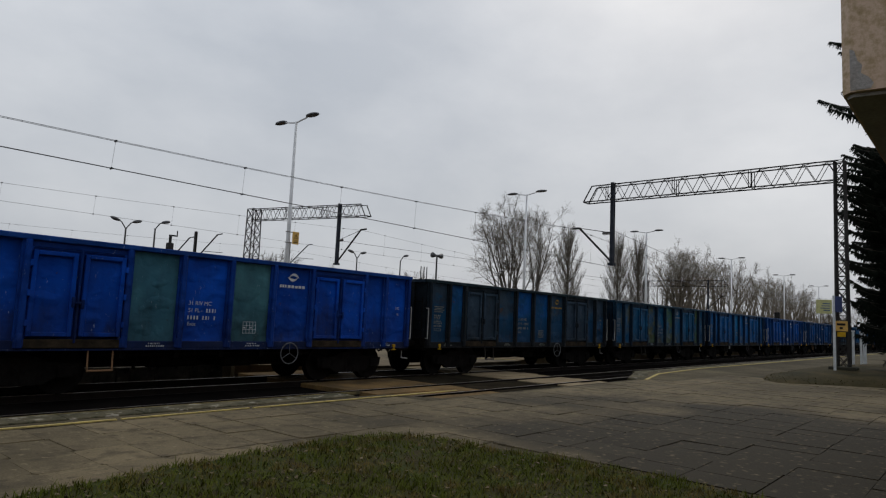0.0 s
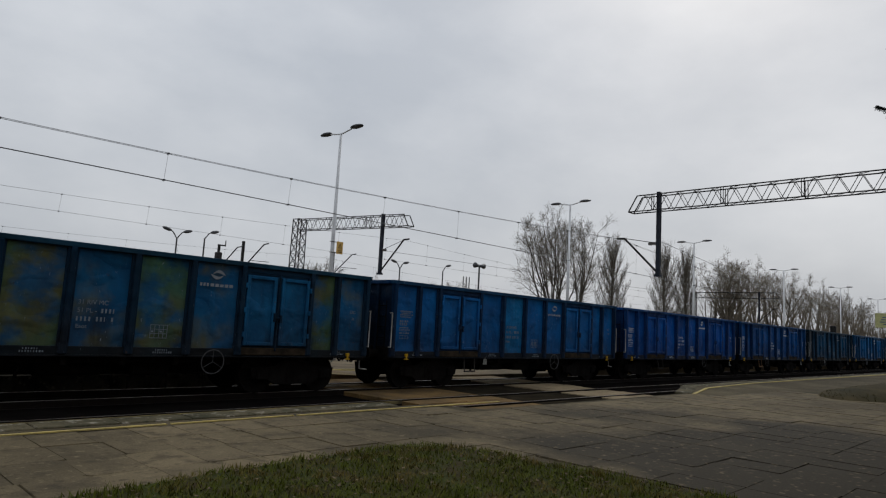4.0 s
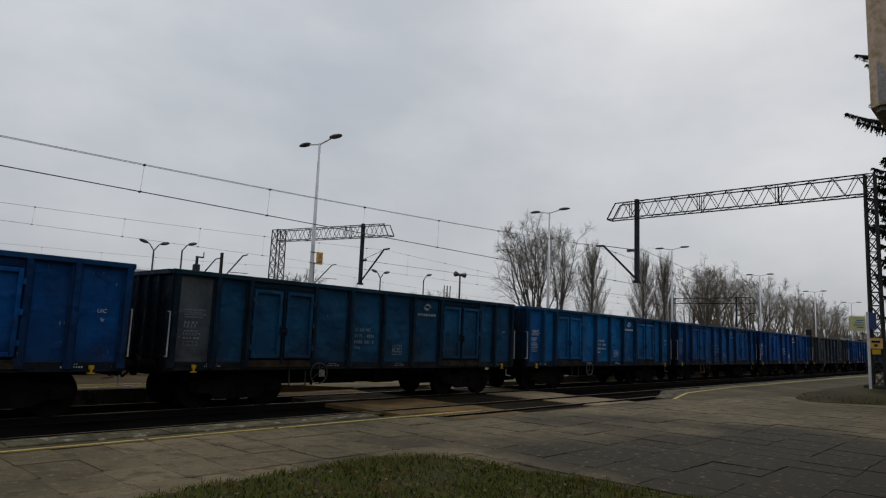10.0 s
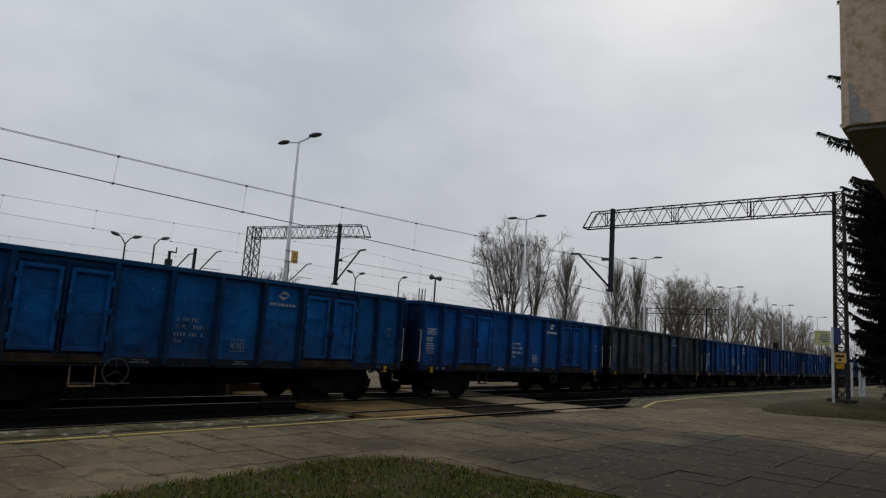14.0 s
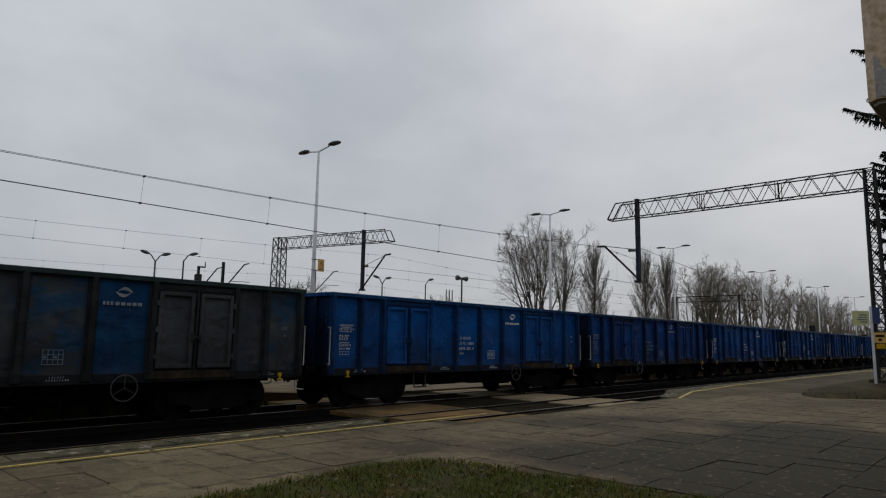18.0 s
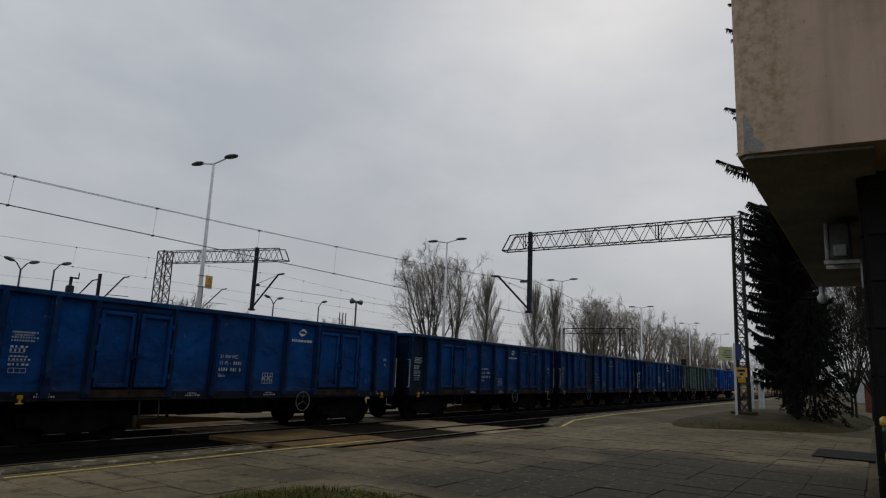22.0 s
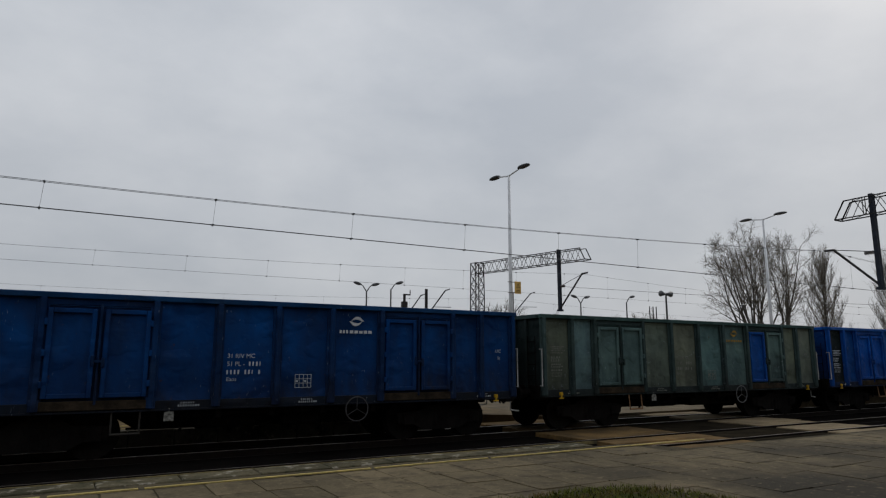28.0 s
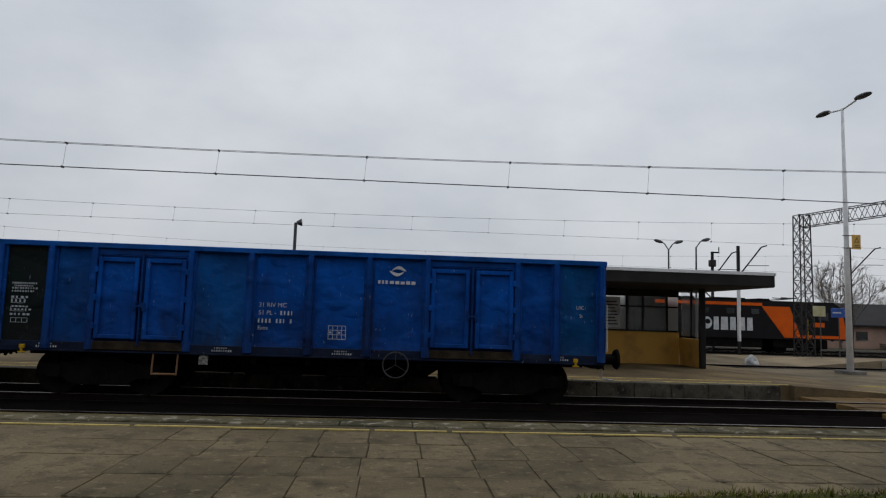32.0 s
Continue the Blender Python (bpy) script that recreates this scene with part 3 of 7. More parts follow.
    for s in (-1, 1):
        box(bm, s * 6.05 - 0.14, s * 6.05 + 0.14, -1.34, 1.34, 0.82, 1.2, 0.02)
        box(bm, s * 4.2 - 0.2, s * 4.2 + 0.2, -1.2, 1.2, 0.8, 1.12)
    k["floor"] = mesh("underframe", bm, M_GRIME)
    bm = bmesh.new()      # brake gear and truss between the bogies
    rod(bm, (-2.7, -1.05, 0.78), (2.7, -1.05, 0.78), 0.035)
    rod(bm, (-2.7, 1.05, 0.78), (2.7, 1.05, 0.78), 0.035)
    box(bm, 0.35, 1.2, -0.75, -0.35, 0.45, 0.82, 0.05)
    rod(bm, (-1.4, -0.5, 0.62), (-0.2, -0.5, 0.62), 0.17, n=12)
    rod(bm, (-2.2, 0.2, 0.55), (2.2, 0.2, 0.55), 0.03)
    for x in (-1.9, -0.6, 0.7, 1.9):
        box(bm, x - 0.03, x + 0.03, -1.08, -1.02, 0.78, 0.95)
    prof = [(-3.2, 0.9), (-2.5, 0.46), (2.5, 0.46), (3.2, 0.9)]
    fish = bm.faces.new([bm.verts.new((x, -0.2, z)) for x, z in prof])
    ext = bmesh.ops.extrude_face_region(bm, geom=[fish])
    bmesh.ops.translate(bm, verts=[v for v in ext["geom"] if isinstance(v, bmesh.types.BMVert)], vec=(0, 0.4, 0))
    bmesh.ops.recalc_face_normals(bm, faces=bm.faces)
    for x in (-2.3, -1.1, 0.0, 1.1, 2.3):
        box(bm, x - 0.05, x + 0.05, -1.25, 1.25, 0.72, 0.95)
    for x, z in ((-2.5, 0.5), (-1.7, 0.42), (1.6, 0.45), (2.5, 0.5)):
        bar(bm, (x, -0.5, z), (x + 0.12, -0.5, 0.95), 0.05)
        bar(bm, (x, 0.6, z), (x - 0.1, 0.6, 0.95), 0.05)
    rod(bm, (0.6, 0.5, 0.6), (1.7, 0.5, 0.6), 0.2, n=12)
    rod(bm, (-2.7, -0.4, 0.5), (2.7, -0.4, 0.46), 0.025)
    k["gear"] = mesh("brake_gear", bm, M_GRIME)
    bm = bmesh.new()      # bogie side frame
    prof = [(-1.2, 0.62), (-1.15, 0.38), (-0.75, 0.36), (-0.5, 0.22), (0.5, 0.22), (0.75, 0.36), (1.15, 0.38), (1.2, 0.62), (0.55, 0.66), (0.35, 0.78), (-0.35, 0.78), (-0.55, 0.66)]
    f = bm.faces.new([bm.verts.new((x, -0.06, z)) for x, z in prof])
    ext = bmesh.ops.extrude_face_region(bm, geom=[f])
    bmesh.ops.translate(bm, verts=[v for v in ext["geom"] if isinstance(v, bmesh.types.BMVert)], vec=(0, 0.12, 0))
    bmesh.ops.recalc_face_normals(bm, faces=bm.faces)
    for x in (-0.16, 0.0, 0.16):
        rod(bm, (x, -0.02, 0.26), (x, -0.02, 0.62), 0.07, n=8)
    for x in (-0.9, 0.9):
        box(bm, x - 0.15, x + 0.15, -0.12, 0.05, 0.34, 0.6, 0.03)
    k["side_frame"] = mesh("side_frame", bm, M_GRIME)
    bm = bmesh.new()
    box(bm, -0.2, 0.2, -1.0, 1.0, 0.42, 0.8, 0.03)
    k["bolster"] = mesh("bolster", bm, M_GRIME)
    bm = bmesh.new()      # wheelset about its axle
    rod(bm, (0, -1.0, 0), (0, 1.0, 0), 0.075, n=10)
    for s in (-1, 1):
        rod(bm, (0, s * 0.69, 0), (0, s * 0.82, 0), 0.46, n=24)
        rod(bm, (0, s * 0.66, 0), (0, s * 0.69, 0), 0.49, n=24)
        rod(bm, (0, s * 0.82, 0), (0, s * 0.86, 0), 0.14, n=12)
        for q in range(3):
            g = 2.0944 * q
            rod(bm, (0.28 * math.cos(g), s * 0.82, 0.28 * math.sin(g)), (0.28 * math.cos(g), s * 0.825, 0.28 * math.sin(g)), 0.05, n=8)
    k["wheelset"] = mesh("wheelset", bm, M_GRIME)
    bm = bmesh.new()      # buffer
    rod(bm, (0, 0, 0), (0.34, 0, 0), 0.11, n=14)
    rod(bm, (0.3, 0, 0), (0.40, 0, 0), 0.075, n=12)
    rod(bm, (0.40, 0, 0), (0.455, 0, 0), 0.2, 0.225, n=18)
    k["buffer"] = mesh("buffer", bm, M_GRIME)
    bm = bmesh.new()
    rod(bm, (0, 0, 0), (0.47, 0, -0.02), 0.05)
    rod(bm, (0.2, 0.25, -0.08), (0.40, 0.2, -0.30), 0.025)
    rod(bm, (0.40, 0.2, -0.30), (0.50, 0.1, -0.08), 0.025)
    rod(bm, (0.2, -0.25, -0.08), (0.40, -0.2, -0.28), 0.025)
    k["coupling"] = mesh("coupling", bm, M_GRIME)
    bm = bmesh.new()      # shunter's handrail
    for z in (1.2, 2.15):
        bar(bm, (0, 0, z), (0, -0.1, z), 0.02)
    rod(bm, (0, -0.1, 1.19), (0, -0.1, 2.16), 0.016)
    k["handrail"] = mesh("handrail", bm, M_RAILING)
    bm = bmesh.new()      # rungs at the wagon's end
    for x in (-0.16, 0.16):
        rod(bm, (0.06, x, 1.0), (0.06, x, 2.5), 0.012, n=6)
    for i in range(5):
        rod(bm, (0.06, -0.16, 1.15 + 0.3 * i), (0.06, 0.16, 1.15 + 0.3 * i), 0.010, n=6)
    k["ladder"] = mesh("end_ladder", bm, M_GRIME)
    bm = bmesh.new()
    rod(bm, (0, 0, 0.85), (0, 0, 0.60), 0.016, n=6)
    rod(bm, (0, 0, 0.60), (0.26, 0, 0.57), 0.016, n=6)
    k["handle"] = mesh("brake_handle", bm, M_RAILING)
    bm = bmesh.new()      # square plate hung under the sill, and a smaller tag
    box(bm, -0.09, 0.09, -0.05, -0.035, 0.70, 0.88, 0.006)
    box(bm, -0.012, 0.012, -0.045, 0.0, 0.86, 0.94)
    k["plate"] = mesh("hanging_plate", bm, M_PLATE)
    bm = bmesh.new()      # step under the door
    for x in (-0.24, 0.24):
        rod(bm, (x, -0.06, 0.5), (x, -0.02, 0.92), 0.018)
    rod(bm, (-0.25, -0.06, 0.5), (0.25, -0.06, 0.5), 0.022)
    k["step"] = mesh("step", bm, M_STEP)
    k["dullstep"] = k["step"].copy()
    k["dullstep"].materials[0] = M_GRIMESTEP
    bm = bmesh.new()      # hand brake wheel
    n, m = 28, 6
    ring = [[bm.verts.new(((0.26 + 0.013 * math.cos(v)) * math.cos(u), 0.013 * math.sin(v), (0.26 + 0.013 * math.cos(v)) * math.sin(u))) for v in (6.2832 * j / m for j in range(m))] for u in (6.2832 * i / n for i in range(n))]
    for i in range(n):
        for j in range(m):
            bm.faces.new((ring[i][j], ring[i][(j + 1) % m], ring[(i + 1) % n][(j + 1) % m], ring[(i + 1) % n][j]))
    for i in range(3):
        a = math.pi / 2 + 2 * math.pi * i / 3
        rod(bm, (0, 0, 0), (0.26 * math.cos(a), 0, 0.26 * math.sin(a)), 0.007, n=6)
    k["handwheel"] = mesh("hand_wheel", bm, M_WHEEL)
    k["dullwheel"] = k["handwheel"].copy()
    k["dullwheel"].materials[0] = M_DULLWHEEL
    bm = bmesh.new()      # rope hook: a cup over a flared foot
    box(bm, -0.05, 0.05, -0.03, 0.03, 0.0, 0.08, 0.012)
    box(bm, -0.022, 0.022, -0.03, 0.03, -0.06, 0.01, 0.008)
    box(bm, -0.07, 0.07, -0.035, 0.03, -0.09, -0.06, 0.01)
    k["hook"] = mesh("rope_hook", bm, M_YELLOW)
    return k


M_PLATE = worn("worn_white_plate", (0.42, 0.42, 0.38), (0.06, 0.06, 0.055), 16.0, 0.7)
M_GRIMESTEP = worn("grimy_step", (0.06, 0.055, 0.048), (0.022, 0.02, 0.018), 4.0, 0.8)
M_STEP = worn("step_steel", (0.30, 0.17, 0.09), (0.15, 0.09, 0.05), 4.0, 0.7)
M_PLANK = worn("oily_threshold", (0.060, 0.045, 0.030), (0.020, 0.016, 0.012), 4.0, 0.9, spec=0.05)
M_RAILING = worn("handrail_paint", (0.58, 0.59, 0.58), (0.22, 0.22, 0.21), 4.0, 0.6)
M_DULLWHEEL = worn("grimy_wheel", (0.10, 0.10, 0.105), (0.05, 0.05, 0.05), 4.0, 0.7)
M_WHEEL = worn("hand_wheel_paint", (0.22, 0.235, 0.25), (0.08, 0.08, 0.08), 4.0, 0.6)
KIT = wagon_meshes()


# lettering on the sides
def logo_mesh(mat):
    """Two crescents that close to an eye."""
    bm = bmesh.new()
    n = 14
    for sign, shift in ((1, 0.02), (-1, -0.02)):
        ring = []
        for i in range(n + 1):
            u = -1 + 2 * i / n
            outer = 0.105 * (1 - u * u)
            w = 0.062 * (1 - abs(u) ** 2.2) * (1.0 + 0.35 * u * sign) + 0.004
            ring.append((0.155 * u + shift, sign * outer, 0.155 * u + shift, sign * (outer - w)))
        for p, q in zip(ring, ring[1:]):
            bm.faces.new([bm.verts.new(c) for c in ((p[0], 0, p[1]), (q[0], 0, q[1]), (q[2], 0, q[3]), (p[2], 0, p[3]))])
    bmesh.ops.remove_doubles(bm, verts=bm.verts, dist=0.0005)
    bmesh.ops.recalc_face_normals(bm, faces=bm.faces)
    ext = bmesh.ops.extrude_face_region(bm, geom=bm.faces[:])
    bmesh.ops.translate(bm, verts=[v for v in ext["geom"] if isinstance(v, bmesh.types.BMVert)], vec=(0, 0.003, 0))
    return mesh("emblem", bm, mat)


def bars_mesh(name, rows, mat):
    """Rows of short bars: (z, height, widths with gaps)."""
    bm = bmesh.new()
    for z, h, xs in rows:
        for x0, x1 in xs:
            box(bm, x0, x1, -0.001, 0.003, z, z + h)
    return mesh(name, bm, mat)


def digit_bars(rnd, x, n, w=0.034, gap=0.03):
    out = []
    for _ in range(n):
        ww = w * rnd.uniform(0.5, 1.1)
        out.append((x, x + ww))
        x += w + gap
    return out


def marks(mat, dim):
    rnd = random.Random(5)
    k = {"logo": logo_mesh(mat)}
    rows = [(-0.05, 0.070, [(-0.40 + 0.075 * i, -0.354 + 0.075 * i) for i in range(3)])]      # plain bars, thin and then bold
    rows += [(-0.05, 0.066 if i != 2 else 0.058, [(-0.16 + 0.112 * i, -0.078 + 0.112 * i)]) for i in range(5)]
    k["logo_bars"] = bars_mesh("emblem_bar", rows, mat)
    k["number"] = bars_mesh("number_bar", [(-0.145, 0.085, digit_bars(rnd, 0, 4, 0.032, 0.041) + digit_bars(rnd, 0.36, 3, 0.032, 0.041) + digit_bars(rnd, 0.64, 1, 0.045))], dim)
    k["owner"] = bars_mesh("owner_bar", [(0.02, 0.085, digit_bars(rnd, 0.44, 4, 0.032, 0.041))], dim)
    k["table"] = bars_mesh("load_table", [(z, 0.010, [(0, 0.36)]) for z in (0.0, 0.09, 0.18, 0.27)] + [(0.0, 0.28, [(x, x + 0.010)]) for x in (0.0, 0.09, 0.18, 0.27, 0.35)] + [(0.12, 0.035, [(0.02, 0.07), (0.2, 0.25)])], dim)
    k["small"] = bars_mesh("small_bar", [(0.0, 0.035, digit_bars(rnd, 0.0, 9, 0.026, 0.02)), (0.055, 0.03, digit_bars(rnd, 0.05, 6, 0.026, 0.02))], dim)
    rows = [(0.0, 0.04, digit_bars(rnd, 0.0, 5, 0.05, 0.03)), (0.10, 0.03, digit_bars(rnd, 0.0, 6, 0.04, 0.03)), (0.16, 0.03, digit_bars(rnd, 0.02, 5, 0.04, 0.03)), (0.26, 0.05, digit_bars(rnd, 0.0, 4, 0.05, 0.03)), (0.34, 0.04, digit_bars(rnd, 0.0, 4, 0.06, 0.03)), (0.46, 0.035, digit_bars(rnd, 0.0, 9, 0.03, 0.02)), (0.52, 0.035, digit_bars(rnd, 0.0, 10, 0.03, 0.02))]
    for z, x0, x1, h in ((0.08, 0.0, 0.30, 0.09), (-0.14, 0.02, 0.34, 0.085), (0.24, 0.0, 0.26, 0.085)):     # thin frames round the figures
        rows += [(z, 0.007, [(x0, x1)]), (z + h, 0.007, [(x0, x1)]), (z, h, [(x0, x0 + 0.007), (x1 - 0.007, x1)])]
    rows += [(-0.14, 0.085, [(0.12, 0.127), (0.23, 0.237)]), (0.62, 0.035, digit_bars(rnd, 0.0, 14, 0.022, 0.012)), (0.57, 0.03, digit_bars(rnd, 0.04, 11, 0.022, 0.012))]
    k["dense"] = bars_mesh("data_bar", rows, dim)
    k["uic"] = text_mesh("inspection_mark", "UIC", 0.11, dim)
    k["st"] = text_mesh("inspection_mark", "St", 0.10, dim)
    k["riv"] = text_mesh("class_mark", "31 RIV MC", 0.125, dim)
    k["pl"] = text_mesh("country_mark", "51 PL -", 0.125, dim)
    k["eaos"] = text_mesh("type_mark", "Eaos", 0.11, dim)
    return k


M_MARK = plain("faded_marking", (0.30, 0.33, 0.36), 0.7)
M_GOLD = plain("gold_marking", (0.36, 0.22, 0.04), 0.6)
MARKS = {"white": marks(M_WHITE, plain("chalky_marking", (0.58, 0.63, 0.68), 0.7)), "faded": marks(M_MARK, plain("worn_marking", (0.22, 0.26, 0.30), 0.7)), "gold": marks(M_GOLD, plain("grey_marking", (0.24, 0.25, 0.22), 0.7))}
UPRIGHT = Matrix.Rotation(math.pi / 2, 4, "X")
WAGONS = []
WHEELS = []

DEEP, NAVY = (0.003, 0.066, 0.25), (0.003, 0.042, 0.16)
SLATE, MOSS, GREY = (0.088, 0.069, 0.074), (0.112, 0.128, 0.118), (0.150, 0.125, 0.090)


def wagon(colour, label, odd=None, end_colour=None, mark="white", wheel=1.85, soot=0.6, seed=0, gain=1.0, coat=""):
    """An open high-sided wagon; its base is the rail top under its middle."""
    rnd = random.Random(seed)
    w = thing("goods_wagon", pose(0, 0, 0), label, "goods wagon", "wagons of the goods train")

    def tint(ob, c, v=0.08):
        f = 0.54 * (1 + rnd.uniform(-v, v)) * (gain if ob.name.startswith(("side_panel", "door")) and not ob.name.startswith("door_lintel") else 1.0)
        ob.color = (c[0] * f, c[1] * f * 1.3, c[2] * f * 1.28, soot if ob.name.startswith("side_panel") else min(soot, 0.78))
        return ob

    odd = odd or {}
    for side in (0, 1):
        base = pose(0, 0, 0, 0, 0, 180 * side) @ pose(0, -1.38, 0)
        for i in range(10):
            a, b = RIBS[i], RIBS[i + 1]
            if i in (2, 7):
                for s in (-1, 1):
                    d = part("door", KIT["door"], None, w, at=base @ pose((a + b) / 2 + s * 0.462, -0.01, 0) @ Matrix.Diagonal((s, 1, 1, 1)))
                    key = ("door", i, s)
                    tint(d, odd.get(key, colour) if side == 0 else colour, 0.12)
                # the shade in the gaps round the leaves is put into this darker paint
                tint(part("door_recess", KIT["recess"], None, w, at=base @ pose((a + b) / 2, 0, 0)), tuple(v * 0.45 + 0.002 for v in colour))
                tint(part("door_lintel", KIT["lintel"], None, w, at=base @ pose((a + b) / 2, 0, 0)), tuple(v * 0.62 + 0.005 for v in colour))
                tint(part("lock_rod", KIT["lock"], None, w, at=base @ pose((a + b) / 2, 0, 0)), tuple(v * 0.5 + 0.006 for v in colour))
                part("threshold", KIT["flap"], None, w, at=base @ pose((a + b) / 2, 0, 0))
                continue
            wd = b - a
            key = min((0.83, 0.97, 1.20), key=lambda q: abs(q - wd))
            p = part("side_panel", KIT[coat + str(key) if coat and side == 0 else key][rnd.randrange(3)], None, w, at=base @ pose((a + b) / 2, 0, 0))
            c = odd.get(i, colour) if side == 0 else colour
            if end_colour and i == 0 and side == 0:
                c = end_colour
            tint(p, c, 0.12)
        for x in RIBS:
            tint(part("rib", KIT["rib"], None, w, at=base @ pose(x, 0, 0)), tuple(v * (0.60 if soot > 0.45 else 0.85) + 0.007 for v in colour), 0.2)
        # pale dust on the rail, with the sky's gleam mixed into its colour
        tint(part("top_rail", KIT["top_rail"], None, w, at=base), (colour[0] * 0.7 + 0.014, colour[1] * 0.8 + 0.022, colour[2] * 0.75 + 0.022))
        tint(part("sill", KIT["sill"], None, w, at=base), tuple(v * (0.12 if soot > 0.45 else 0.35) + 0.016 for v in colour))
        part("step", KIT["step" if seed in (1, 2, 11, 14, 19) else "dullstep"], None, w, at=base @ pose(-2.8, 0, 0))
        if seed in (1, 2, 3, 9, 13, 16):
            part("hanging_plate", KIT["plate"], None, w, "small worn white plate", at=base @ pose(-2.05, 0, 0))
        part("hand_wheel", KIT["handwheel" if seed in (2, 4, 5, 6, 7, 12, 18, 19) else "dullwheel"], None, w, "spoked hand brake wheel", at=base @ pose(wheel, -0.12, 0.80))
        for s in (-1, 1):
            part("rope_hook", KIT["hook"], None, w, "yellow rope hook", at=base @ pose(s * 5.55, -0.06, SILL + 0.02))
            part("handrail", KIT["handrail"], None, w, at=base @ pose(s * 6.2, 0, 0))
        mk = MARKS[mark]
        lay = base @ pose(0, -0.042, 0)
        part("emblem", mk["logo"], None, w, at=lay @ pose(1.78, 0, 2.72))
        for name, key, at in (
                ("emblem_bar", "logo_bars", pose(1.78, 0, 2.50)), ("class_mark", "riv", pose(-1.02, 0, 1.90) @ UPRIGHT),
                ("country_mark", "pl", pose(-1.02, 0, 1.74) @ UPRIGHT), ("owner_bar", "owner", pose(-1.02, 0, 1.72)),
                ("number_bar", "number", pose(-1.02, 0, 1.72)), ("type_mark", "eaos", pose(-1.02, 0, 1.44) @ UPRIGHT),
                ("load_table", "table", pose(0.40, 0, 1.28)), ("inspection_mark", "uic", pose(5.55, 0, 2.05) @ UPRIGHT),
                ("inspection_mark", "st", pose(5.62, 0, 1.88) @ UPRIGHT), ("data_bar", "dense", pose(-5.85, 0, 1.58))):
            tagged(part(name, mk[key], None, w, at=lay @ at), kind="stuff")
        for x in (-5.3, -1.9, 0.5, 5.0):
            tagged(part("small_bar", mk["small"], None, w, at=base @ pose(x, -0.047, SILL + 0.05)), kind="stuff")
    for s in (0, 1):
        turn = pose(0, 0, 0, 0, 0, 180 * s)
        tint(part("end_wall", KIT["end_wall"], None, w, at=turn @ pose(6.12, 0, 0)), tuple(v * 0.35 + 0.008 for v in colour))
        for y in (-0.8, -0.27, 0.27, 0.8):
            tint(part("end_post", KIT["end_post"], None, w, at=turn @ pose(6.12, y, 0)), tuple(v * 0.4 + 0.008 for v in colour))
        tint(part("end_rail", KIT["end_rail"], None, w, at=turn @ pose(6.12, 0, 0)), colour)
        for y in (-0.875, 0.875):
            part("buffer", KIT["buffer"], None, w, at=turn @ pose(6.17, y, 1.0))
        part("end_ladder", KIT["ladder"], None, w, at=turn @ pose(6.15, 1.05, 0))
        part("brake_handle", KIT["handle"], None, w, "white bent brake handle", at=turn @ pose(6.2, -1.15, 0))
        part("coupling", KIT["coupling"], None, w, at=turn @ pose(6.15, 0, 1.0))
        bogie = part("bogie", KIT["bolster"], None, w, at=pose(4.2 if s else -4.2, 0, 0))
        for y in (-1, 1):
            part("side_frame", KIT["side_frame"], None, bogie, at=pose(0, y * 1.0, 0))
        for x in (-0.9, 0.9):
            WHEELS.append(part("wheelset", KIT["wheelset"], None, bogie, at=pose(x, 0, 0.46)))
    part("underframe", KIT["floor"], None, w)
    part("brake_gear", KIT["gear"], None, w)
    WAGONS.append(w)
    return w


# from the tail of the train forwards
wagon((0.003, 0.142, 0.67), "blue open goods wagon with scratched doors, last of the train", end_colour=(0.020, 0.026, 0.025), odd={1: (0.003, 0.13, 0.54), 3: (0.009, 0.155, 0.56), 9: (0.006, 0.13, 0.42)}, wheel=1.8, soot=0.5, seed=1, gain=0.86)
wagon(MOSS, "grey-green rusty open goods wagon with one blue door", odd={("door", 7, -1): (0.004, 0.058, 0.25), 0: GREY, 1: (0.13, 0.15, 0.15), 3: (0.17, 0.15, 0.115), 4: (0.18, 0.14, 0.10), 5: (0.12, 0.15, 0.14), 8: GREY, 9: (0.21, 0.17, 0.13)}, mark="gold", wheel=1.85, soot=0.38, seed=2, gain=1.75)
wagon(DEEP, "plain blue open goods wagon with white lettering", end_colour=NAVY, wheel=1.8, seed=3, gain=1.10)
wagon((0.003, 0.050, 0.19), "dark blue open goods wagon with one blackened panel", odd={3: (0.010, 0.016, 0.028)}, mark="faded", wheel=-2.2, seed=4, gain=1.80)
wagon((0.003, 0.052, 0.19), "dark blue open goods wagon with sooty end panels", end_colour=(0.010, 0.020, 0.045), wheel=1.9, seed=5, gain=1.50)
wagon(DEEP, "blue open goods wagon with a white hand wheel", wheel=1.9, seed=6, gain=1.45)
wagon((0.003, 0.036, 0.15), "dark indigo open goods wagon", mark="faded", wheel=-1.9, seed=7, gain=2.00)
wagon((0.003, 0.075, 0.27), "blue open goods wagon with streaked panels", wheel=1.9, seed=8, gain=1.60)
wagon(SLATE, "blackish rusty open goods wagon with a blue panel", odd={6: (0.010, 0.05, 0.13)}, mark="faded", wheel=1.9, soot=0.85, seed=9, gain=1.60)
wagon((0.003, 0.088, 0.33), "bright blue open goods wagon with white data panel", wheel=1.9, seed=10, gain=1.35)
wagon((0.003, 0.080, 0.25), "blue open goods wagon with faded panels", odd={1: (0.004, 0.06, 0.23)}, mark="faded", wheel=-2.2, seed=11, gain=1.70)
wagon((0.004, 0.100, 0.26), "teal-blue open goods wagon with a bold white emblem", odd={0: (0.004, 0.07, 0.22)}, wheel=-1.8, seed=12, gain=2.00)
wagon((0.006, 0.040, 0.085), "dark teal open goods wagon black with coal dust", end_colour=SLATE, mark="faded", wheel=-2.2, soot=0.62, seed=13, gain=2.50)
